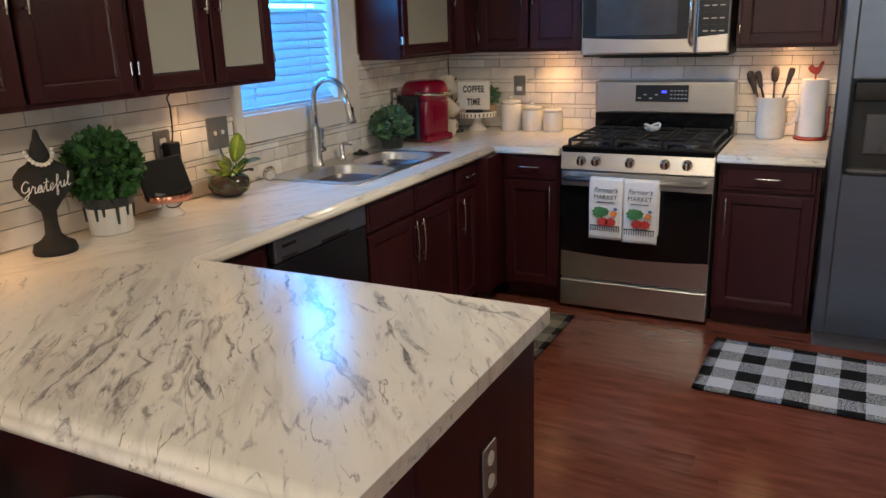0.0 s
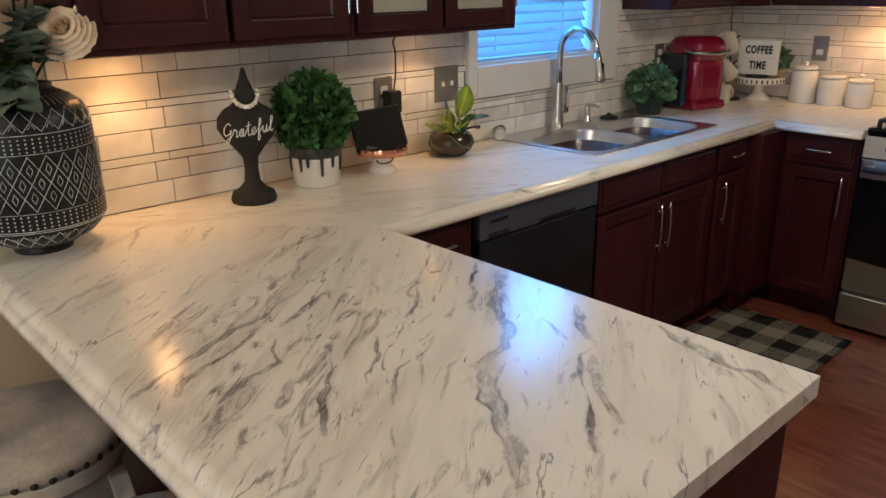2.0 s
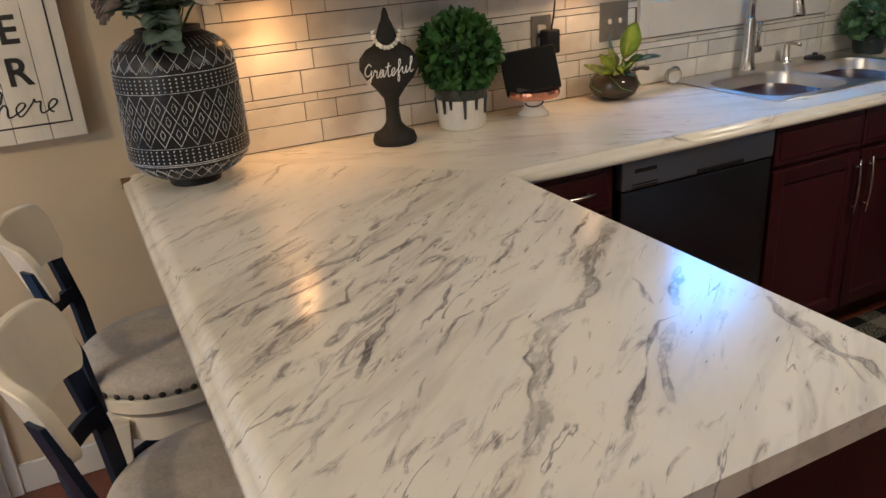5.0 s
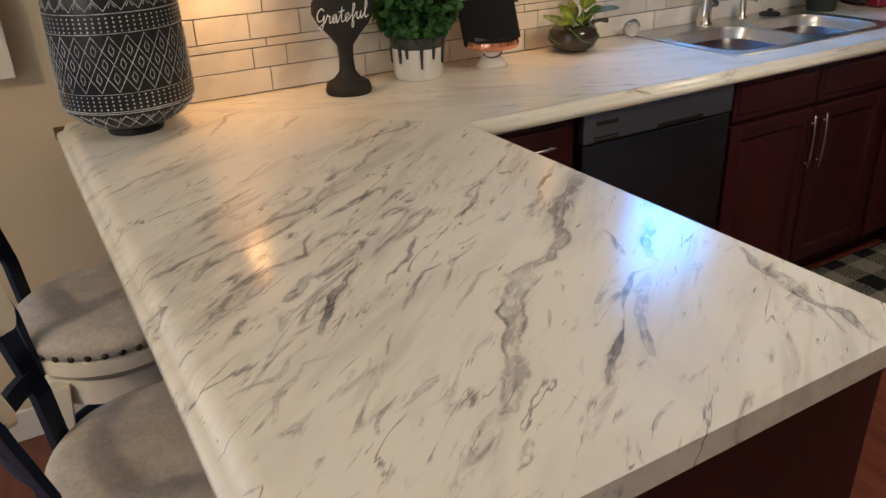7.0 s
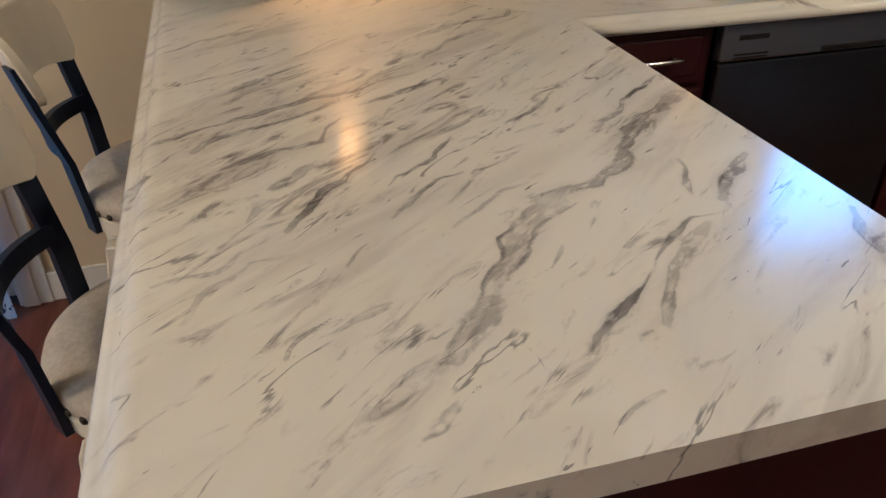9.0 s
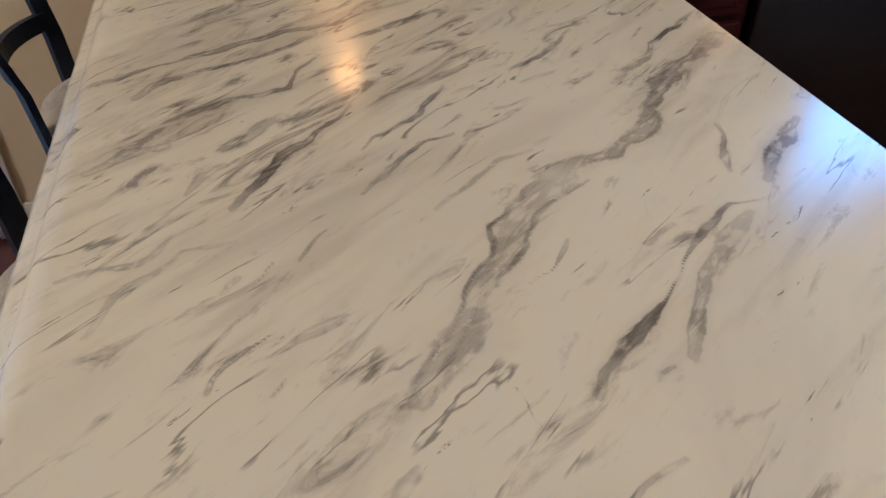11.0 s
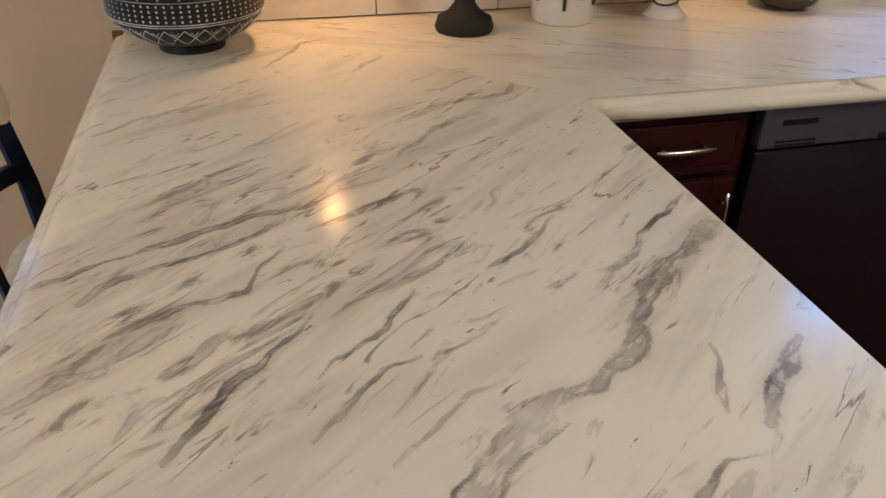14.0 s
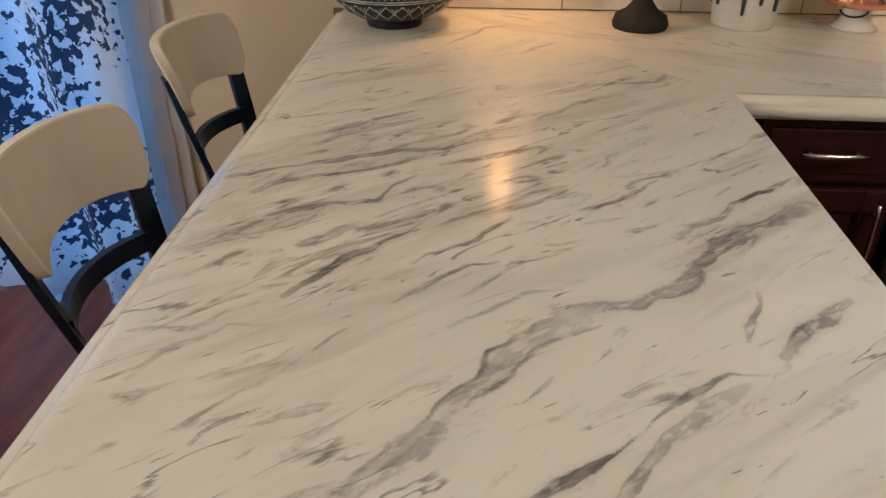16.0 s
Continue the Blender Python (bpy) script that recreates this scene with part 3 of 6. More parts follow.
def framed_door(name, u0, v0, u1, v1, d, local, parent, frame_w=0.052, glazed=False):
    """A door of two stiles, two rails and a sunk field (or a pane) with a moulded edge."""
    t, g = 0.02, frame_w
    if glazed:
        e = g + 0.003
        bm = bm_tube([(u0 + e, d + 0.010, v0 + e), (u1 - e, d + 0.010, v0 + e), (u1 - e, d + 0.010, v1 - e), (u0 + e, d + 0.010, v1 - e)], 0.006, 6, True)
    else:
        bm = bm_box(u0 + g - 0.002, d + 0.002, v0 + g - 0.002, u1 - g + 0.002, d + 0.0150, v1 - g + 0.002)
        front = [f for f in bm.faces if f.normal.y > 0.9]
        bmesh.ops.inset_individual(bm, faces=front, thickness=0.006, depth=0.0)
        bmesh.ops.inset_individual(bm, faces=front, thickness=0.007, depth=-0.0065)
    do = part(name, local(bm), CHERRY, parent)
    for a, b in ((u0, u0 + g), (u1 - g, u1)):
        part("stile", local(bm_box(a, d, v0, b, d + t, v1, 0.004, 2)), CHERRY, do)
    for a, b in ((v0, v0 + g), (v1 - g, v1)):
        part("rail", local(bm_box(u0 + g - 0.002, d, a, u1 - g + 0.002, d + t - 0.001, b, 0.004, 2)), CHERRY_H, do)
    return do


def drawer_front(u0, v0, u1, v1, d):
    bm = bm_box(u0, d, v0, u1, d + 0.017, v1, 0.005, 2)
    return bm_box(u0 + 0.018, d + 0.012, v0 + 0.018, u1 - 0.018, d + 0.021, v1 - 0.018, 0.006, 2, bm=bm)


def bar_pull(u, v, d, length, upright):
    """A slim bowed pull with two feet."""
    pts = []
    for k in range(9):
        s = -1 + k / 4
        o = d + 0.030 - 0.006 * s * s
        pts.append((u, o, v + s * length / 2) if upright else (u + s * length / 2, o, v))
    bm = bm_tube(pts, [0.0045 + 0.001 * math.sin(math.pi * k / 8) for k in range(9)], 8)
    for s in (-0.72, 0.72):
        a = (u, d - 0.002, v + s * length / 2) if upright else (u + s * length / 2, d - 0.002, v)
        b = (a[0], d + 0.027, a[2])
        join(bm, bm_tube([a, b], 0.0042, 8))
    return bm


def base_unit(name, label, u0, u1, face, back, way, drawers=1, doors=1, handle="right"):
    """A base cabinet: box with toe kick, drawer fronts above doors. face: distance of the front along way's out axis."""
    mid = (u0 + u1) / 2
    home = Vector(way(mid, face, 0))
    ob = thing(name, label, "cabinet", home, group="base cabinets")
    local = lambda bm: (faced(bm, way), bmesh.ops.translate(bm, verts=bm.verts, vec=-home))[0]
    bm = bm_box(u0, back, 0.10, u1, face, 0.874, 0.002)
    bm_box(u0, back, 0.0, u1, face - 0.07, 0.10, bm=bm)
    part("body", local(bm), CHERRY, ob)
    n = max(doors, 1)
    w = (u1 - u0 - 0.03) / n
    for k in range(n):
        a, b = u0 + 0.015 + k * w + 0.004, u0 + 0.015 + (k + 1) * w - 0.004
        dr = part("drawer_front", local(drawer_front(a, 0.735, b, 0.868, face)), CHERRY_H, ob)
        if drawers:
            part("handle", local(bar_pull((a + b) / 2, 0.803, face + 0.02, 0.125, False)), CHROME, dr, "brushed nickel pull")
        do = framed_door("door", a, 0.115, b, 0.720, face, local, ob)
        side = handle if n == 1 else ("right" if k == 0 else "left")
        part("handle", local(bar_pull(b - 0.028 if side == "right" else a + 0.028, 0.60, face + 0.02, 0.20, True)), CHROME, do, "brushed nickel pull")
    return ob


base_unit("base_cabinet", "dark cherry base cabinet with a drawer beside the dishwasher", 0.045, 0.367, 0.625, 0.02, WEST)
base_unit("sink_cabinet", "dark cherry sink cabinet with two doors and false drawers", 0.976, 1.845, 0.625, 0.02, WEST, drawers=0, doors=2)
base_unit("base_cabinet", "narrow dark cherry base cabinet between sink and corner", 1.845, 2.13, 0.625, 0.02, WEST, handle="left")
base_unit("base_cabinet", "dark cherry base cabinet standing beside the range", 0.70, 1.04, -2.355, -(NY - 0.02), NORTH)
base_unit("base_cabinet", "dark cherry base cabinet between range and refrigerator", 1.87, 2.335, -2.355, -(NY - 0.02), NORTH, handle="left")
filler = thing("corner_filler", "dark cherry filler panel in the cabinet corner", "cabinet", (0.36, 2.245, 0))
part("panel", bm_box(-0.34, -0.115, 0.10, 0.34, 0.115, 0.874, 0.002), CHERRY, filler)
part("toe_kick", bm_box(-0.34, -0.115, 0.0, 0.27, 0.115, 0.10), CHERRY, filler)

pen = thing("peninsula_cabinet", "dark cherry back and end panels of the peninsula", "cabinet", (0.9, -0.35, 0))
part("body", bm_box(-0.90, -0.25, 0, 0.855, 0.32, 0.874, 0.002), CHERRY, pen)
part("end_panel", bm_box(0.855, -0.262, 0, 0.868, 0.328, 0.875, 0.002), CHERRY, pen)
out = part("outlet_plate", bm_box(0.868, 0.006, 0.585, 0.874, 0.078, 0.705, 0.003, 2), GREY_PLATE, pen, "grey outlet plate")
for dz in (0.617, 0.673):
    part("socket", bm_lathe([(0, 0.0), (0.016, 0.0), (0.017, 0.003), (0.0, 0.003)], 16), TRIM, out).matrix_basis = pose(0.873, 0.042, dz, 0, 90, 0)


def wall_unit(name, label, u0, u1, z0, z1, face, back, way, doors=2, glazed=()):
    mid = (u0 + u1) / 2
    home = Vector(way(mid, back, z0))
    ob = thing(name, label, "cabinet", home, group="wall cabinets")
    local = lambda bm: (faced(bm, way), bmesh.ops.translate(bm, verts=bm.verts, vec=-home))[0]
    bm = bm_box(u0, back, z0, u0 + 0.016, face, z1, 0.001)
    bm_box(u1 - 0.016, back, z0, u1, face, z1, 0.001, bm=bm)
    bm_box(u0 + 0.016, back, z0 + 0.012, u1 - 0.016, face - 0.002, z0 + 0.028, bm=bm)
    bm_box(u0 + 0.016, back, z1 - 0.016, u1 - 0.016, face - 0.002, z1, bm=bm)
    bm_box(u0 + 0.016, back, z0 + 0.028, u1 - 0.016, back + 0.008, z1 - 0.016, bm=bm)
    bm_box(u0 + 0.016, back + 0.02, z0 + 0.34, u1 - 0.016, face - 0.03, z0 + 0.356, bm=bm)
    bm_box(u0 + 0.016, face - 0.018, z0, u1 - 0.016, face, z0 + 0.035, bm=bm)
    part("body", local(bm), CHERRY, ob)
    w = (u1 - u0 - 0.02) / doors
    for k in range(doors):
        a, b = u0 + 0.010 + k * w + 0.008, u0 + 0.010 + (k + 1) * w - 0.008
        do = framed_door("door", a, z0 + 0.018, b, z1 - 0.01, face, local, ob, glazed=k in glazed)
        if k in glazed:
            part("pane", local(bm_box(a + 0.05, face + 0.004, z0 + 0.066, b - 0.05, face + 0.009, z1 - 0.06)), FROST, do, "frosted glass pane")
        right = (k % 2 == 0) if doors > 1 else True
        part("handle", local(bar_pull(b - 0.026 if right else a + 0.026, z0 + 0.33, face + 0.02, 0.12, True)), CHROME, do, "brushed nickel pull")
        for dz in (0.075, z1 - z0 - 0.09):
            hu = a - 0.003 if right else b + 0.003
            part("hinge", local(bm_box(hu - 0.004, face + 0.001, z0 + dz, hu + 0.004, face + 0.021, z0 + dz + 0.045, 0.002)), CHROME, do, "nickel hinge")
    return ob


FROST = mat("frosted_glass", (0.47, 0.46, 0.38), 0.34, 0, 0.04, 4, 0.06, 160)
FROST.node_tree.nodes["Principled BSDF"].inputs["Transmission Weight"].default_value = 0.25
UZ0, UZ1 = 1.395, 2.16
WZ0 = 1.373  # underside of the cabinets over the sink run
wall_unit("wall_cabinet", "dark cherry wall cabinet with two panelled doors", -0.585, 0.225, WZ0, UZ1, 0.250, 0.012, WEST)
wall_unit("wall_cabinet", "dark cherry wall cabinet with two frosted glass doors", 0.226, 0.966, WZ0, UZ1, 0.250, 0.012, WEST, glazed=(0, 1))
wall_unit("wall_cabinet", "dark cherry wall cabinet with a frosted glass door beside the window", 1.985, 2.62, UZ0 + 0.01, UZ1, 0.270, 0.012, WEST, doors=1, glazed=(0,))
wall_unit("wall_cabinet", "dark cherry wall cabinet above the canisters", 0.35, 1.03, UZ0 + 0.01, UZ1, -(NY - 0.27), -(NY - 0.012), NORTH)
wall_unit("wall_cabinet", "short dark cherry wall cabinet above the microwave", 1.035, 1.85, 1.83, UZ1, -(NY - 0.27), -(NY - 0.012), NORTH)
wall_unit("wall_cabinet", "dark cherry wall cabinet above the paper towels", 1.855, 2.335, UZ0 + 0.01, UZ1, -(NY - 0.27), -(NY - 0.012), NORTH, doors=1)
wall_unit("wall_cabinet", "dark cherry wall cabinet above the refrigerator", 2.34, 3.30, 1.86, UZ1, -(NY - 0.30), -(NY - 0.012), NORTH)
solid("corner_stile", bm_box(0.012, 2.62, UZ0 + 0.01, 0.35, 2.80, UZ1, 0.002), CHERRY, "dark cherry corner panel between wall cabinets", "cabinet")

# ---- appliances ----


def text_bm(body, size, depth=0.001, shear=0.0, align="CENTER", spacing=1.0, bold=0.0):
    """Raised lettering in the x-z plane, facing -y, centred on its own middle."""
    curve = bpy.data.curves.new("lettering", "FONT")
    curve.body, curve.size, curve.extrude, curve.shear = body, size, depth, shear
    curve.align_x, curve.align_y, curve.space_character = align, "CENTER", spacing
    curve.resolution_u, curve.offset = 3, bold
    ob = bpy.data.objects.new("lettering", curve)
    data = bpy.data.meshes.new_from_object(ob)
    bm = bmesh.new()
    bm.from_mesh(data)
    bpy.data.objects.remove(ob)
    bpy.data.curves.remove(curve)
    bpy.data.meshes.remove(data)
    bmesh.ops.transform(bm, matrix=pose(0, 0, 0, 90, 0, 0), verts=bm.verts)
    return bm


CURSIVE = {  # pen strokes in units of the small letters' height, and the advance
    "G": (((1.0, 1.7), (0.6, 2.05), (0.1, 1.5), (0.05, 0.8), (0.4, 0.4), (0.9, 0.7), (1.05, 1.15), (1.0, 0.2), (0.75, -0.6), (0.35, -0.5), (0.7, -0.05), (1.2, 0.25)), 1.25),
    "r": (((0.2, 0.9), (0.3, 1.2), (0.4, 0.95), (0.65, 0.95), (0.62, 0.4), (0.75, 0.05)), 0.95),
    "a": (((0.65, 0.95), (0.3, 1.0), (0.1, 0.5), (0.3, 0.02), (0.6, 0.4), (0.7, 0.95), (0.7, 0.3), (0.82, 0.02)), 1.02),
    "t": (((0.3, 1.1), (0.42, 1.9), (0.38, 0.9), (0.42, 0.15), (0.6, 0.0)), 0.82),
    "e": (((0.4, 0.45), (0.62, 0.85), (0.4, 1.02), (0.14, 0.7), (0.17, 0.25), (0.42, 0.0)), 0.82),
    "f": (((0.4, 1.0), (0.62, 1.8), (0.42, 2.05), (0.34, 1.2), (0.34, 0.0), (0.3, -0.8), (0.5, -0.85), (0.55, -0.3), (0.42, 0.1)), 0.80),
    "u": (((0.15, 0.95), (0.18, 0.3), (0.4, 0.02), (0.65, 0.4), (0.75, 1.0), (0.75, 0.3), (0.88, 0.02)), 1.08),
    "l": (((0.35, 1.0), (0.52, 1.8), (0.32, 2.05), (0.25, 1.0), (0.3, 0.15), (0.5, 0.0), (0.8, 0.25)), 0.85),
    "h": (((0.35, 1.1), (0.48, 1.85), (0.27, 2.05), (0.2, 1.0), (0.13, 0.0), (0.3, 0.7), (0.55, 1.0), (0.7, 0.7), (0.7, 0.2), (0.85, 0.0)), 1.05),
}


def cursive(word, unit, thick):
    """A word in one joined pen line, in the x-z plane, centred."""
    pen, x, bars = [], 0.0, []
    for c in word:
        strokes, advance = CURSIVE[c]
        pen += [(x + u + 0.12 * v, v) for u, v in strokes]
        if c == "t":
            bars.append([(x + 0.1, 1.30), (x + 0.95, 1.42)])
        x += advance
    line = []
    ends = [pen[0]] + pen + [pen[-1]]
    for a, b, c, d in zip(ends, ends[1:], ends[2:], ends[3:]):
        for k in range(5):
            f = k / 5
            line.append(tuple(0.5 * (2 * b[n] + (c[n] - a[n]) * f + (2 * a[n] - 5 * b[n] + 4 * c[n] - d[n]) * f * f + (3 * b[n] - a[n] - 3 * c[n] + d[n]) * f ** 3) for n in (0, 1)))
    line.append(pen[-1])
    bm = bmesh.new()
    for path in [line] + bars:
        stroke = bm_tube([((u - x / 2) * unit, 0.0, (v - 0.6) * unit) for u, v in path], thick, 6)
        data = bpy.data.meshes.new("stroke")
        stroke.to_mesh(data)
        stroke.free()
        bm.from_mesh(data)
        bpy.data.meshes.remove(data)
    return bm


dw = thing("dishwasher", "dark stainless dishwasher under the worktop", "dishwasher", (0.60, 0.672, 0))
part("body", bm_box(-0.55, -0.296, 0.10, 0.02, 0.296, 0.868), BLACK, dw)
part("toe_kick", bm_box(-0.55, -0.296, 0.0, -0.03, 0.296, 0.10), BLACK, dw)
part("door_panel", bm_box(0.02, -0.298, 0.105, 0.052, 0.298, 0.778, 0.006, 2), mat("black_stainless", (0.070, 0.080, 0.100), 0.24, 0.9, 0.1, 6, 0.05, 120, (0.04, 0.04, 3)), dw)
strip = part("control_strip", bm_box(0.02, -0.298, 0.782, 0.056, 0.298, 0.870, 0.006, 2), mat("silver_strip", (0.24, 0.27, 0.33), 0.34, 0.9, 0.05, 6, 0.03, 120, (0.1, 0.1, 3)), dw, "lighter silver control strip")
part("handle_recess", bm_box(0.0535, -0.02, 0.786, 0.0575, 0.17, 0.800, 0.002), BLACK, strip)
for k in range(2):
    part("vent_slot", bm_box(0.0535, -0.262, 0.788 + 0.008 * k, 0.0575, -0.17, 0.792 + 0.008 * k), BLACK, strip)
part("maker_mark", bm_box(0.0535, -0.255, 0.832, 0.0572, -0.175, 0.844), BLACK, strip)

RX0, RX1, RY = 1.057, 1.855, 2.318
rg = thing("range", "stainless steel gas range with black glass oven door", "range", ((RX0 + RX1) / 2, RY, 0))
hw = (RX1 - RX0) / 2
part("body", bm_box(-hw, 0.03, 0.03, hw, 0.70, 0.885, 0.003), DARK_STEEL, rg)
part("kick", bm_box(-hw + 0.02, 0.06, 0.0, hw - 0.02, 0.5, 0.03), BLACK, rg)
part("drawer", bm_box(-hw, -0.002, 0.022, hw, 0.03, 0.178, 0.008, 2), STEEL_H, rg)
ov = part("oven_door", bm_box(-hw, 0.0, 0.192, hw, 0.03, 0.795, 0.006, 2), STEEL_H, rg)
arc = [(-hw + 0.004 + (2 * hw - 0.008) * k / 16, 0.345 - 0.018 * math.sin(math.pi * k / 16)) for k in range(17)]
glass_face = bm_prism(arc + [(hw - 0.004, 0.715), (-hw + 0.004, 0.715)], -0.006, 0.004, axis="y")
part("glass", glass_face, BLACK_GLOSS, ov, "glossy black oven glass")
part("inner_window", bm_box(-0.24, -0.0075, 0.40, 0.24, -0.005, 0.62, 0.001), mat("oven_window", (0.007, 0.007, 0.008), 0.11, 0, 0.1, 20, 0), ov)
hb = bm_tube([(-hw + 0.03, -0.055, 0.762), (hw - 0.03, -0.055, 0.762)], 0.013, 14)
for s in (-1, 1):
    bm_box(s * (hw - 0.045) - 0.012, -0.055, 0.752, s * (hw - 0.045) + 0.012, 0.002, 0.772, 0.003, bm=hb)
part("handle", hb, STEEL, ov)
panel = part("control_panel", bm_prism([(-0.012, 0.803), (0.03, 0.803), (0.03, 0.905), (0.004, 0.905)], -hw, hw, 0.003, axis="x"), STEEL_H, rg)
for x in (-0.285, -0.205, -0.025, 0.155, 0.265):
    k = bm_lathe([(0.0, 0.030), (0.019, 0.030), (0.021, 0.026), (0.022, 0.008), (0.027, 0.004), (0.028, 0.0), (0, 0)], 24)
    kb = part("knob", k, CHROME, panel)
    kb.matrix_basis = pose(x, -0.004, 0.853, 98, 0, 0)
    part("grip", bm_box(-0.004, -0.018, 0.028, 0.004, 0.018, 0.036, 0.002), STEEL, kb)
part("cooktop", bm_box(-hw, 0.002, 0.886, hw, 0.66, 0.930, 0.010, 2), BLACK_GLOSS, rg)
for gx in (-0.255, 0.0, 0.255):
    grate = bmesh.new()
    w2 = 0.115
    for a in (-w2, w2):
        bm_box(gx + a - 0.006, 0.05, 0.948, gx + a + 0.006, 0.60, 0.962, 0.002, bm=grate)
    for y in (0.055, 0.20, 0.325, 0.45, 0.595):
        bm_box(gx - w2, y - 0.006, 0.948, gx + w2, y + 0.006, 0.962, 0.002, bm=grate)
    bm_box(gx - 0.005, 0.05, 0.950, gx + 0.005, 0.60, 0.964, 0.002, bm=grate)
    for a in (-w2, w2):
        for y in (0.06, 0.59):
            bm_box(gx + a - 0.008, y - 0.008, 0.928, gx + a + 0.008, y + 0.008, 0.95, bm=grate)
    part("grate", grate, IRON, rg)
    for y in (0.18, 0.47):
        b = bm_lathe([(0, 0.946), (0.030, 0.946), (0.034, 0.940), (0.034, 0.936), (0.050, 0.932), (0.050, 0.928), (0, 0.928)], 20, (gx, y))
        part("burner", b, mat("burner_metal", (0.25, 0.25, 0.25), 0.4, 0.8) if gx == -0.255 and y == 0.18 else bpy.data.materials["burner_metal"], rg)
part("backguard_base", bm_box(-hw, 0.645, 0.92, hw, 0.735, 1.035, 0.004), BLACK_GLOSS, rg)
bg = part("backguard", bm_box(-hw, 0.630, 1.035, hw, 0.740, 1.222, 0.012, 3), STEEL_H, rg)
dp = part("display_panel", bm_box(-0.155, 0.626, 1.105, 0.145, 0.634, 1.200, 0.002), BLACK, bg, "black display panel")
part("clock", bm_box(-0.004, 0.6235, 1.155, 0.024, 0.6255, 1.169), glow("blue_digits", (0.05, 0.06, 1.0), 2.0), dp, "glowing blue clock")
MARK = mat("pale_marks", (0.55, 0.55, 0.55), 0.5)
for k in range(5):
    for j in range(3):
        part("button_mark", bm_box(0.045 + k * 0.02, 0.6240, 1.122 + j * 0.022, 0.057 + k * 0.02, 0.6258, 1.127 + j * 0.022), MARK, dp)
for k in range(4):
    part("button_mark", bm_box(-0.14 + k * 0.032, 0.6240, 1.122 + 0.02 * (k % 2), -0.122 + k * 0.032, 0.6258, 1.128 + 0.02 * (k % 2)), MARK, dp)
rest = thing("spoon_rest", "small black and white ceramic spoon rest on the cooktop", "spoon rest", (1.45, RY + 0.42, 0.964))
part("dish", bm_lathe([(0, 0.004), (0.03, 0.004), (0.045, 0.022), (0.048, 0.024), (0.046, 0.016), (0.03, 0.0), (0, 0)], 24), mat("striped_ceramic", (0.5, 0.5, 0.48), 0.25, 0, 0.9, 40, 0), rest)
part("rim", bm_tube([(0.042 * math.cos(a), 0.042 * math.sin(a), 0.03 + 0.01 * math.sin(2 * a)) for a in (2 * math.pi * k / 20 for k in range(20))], 0.006, 8, True), WHITE_CER, rest)

# towels over the oven handle
TOWEL = mat("cotton_towel", (0.80, 0.78, 0.76), 0.9, 0, 0.06, 60, 0.5, 500)
INK = mat("towel_ink_black", (0.05, 0.05, 0.055), 0.9)
PRINTS = {"green": mat("towel_ink_green", (0.06, 0.20, 0.07), 0.9, 0, 0.5, 60), "red": mat("towel_ink_red", (0.55, 0.04, 0.03), 0.9, 0, 0.4, 60),
          "orange": mat("towel_ink_orange", (0.75, 0.25, 0.05), 0.9, 0, 0.3, 60), "blue": mat("towel_ink_blue", (0.10, 0.16, 0.30), 0.9)}


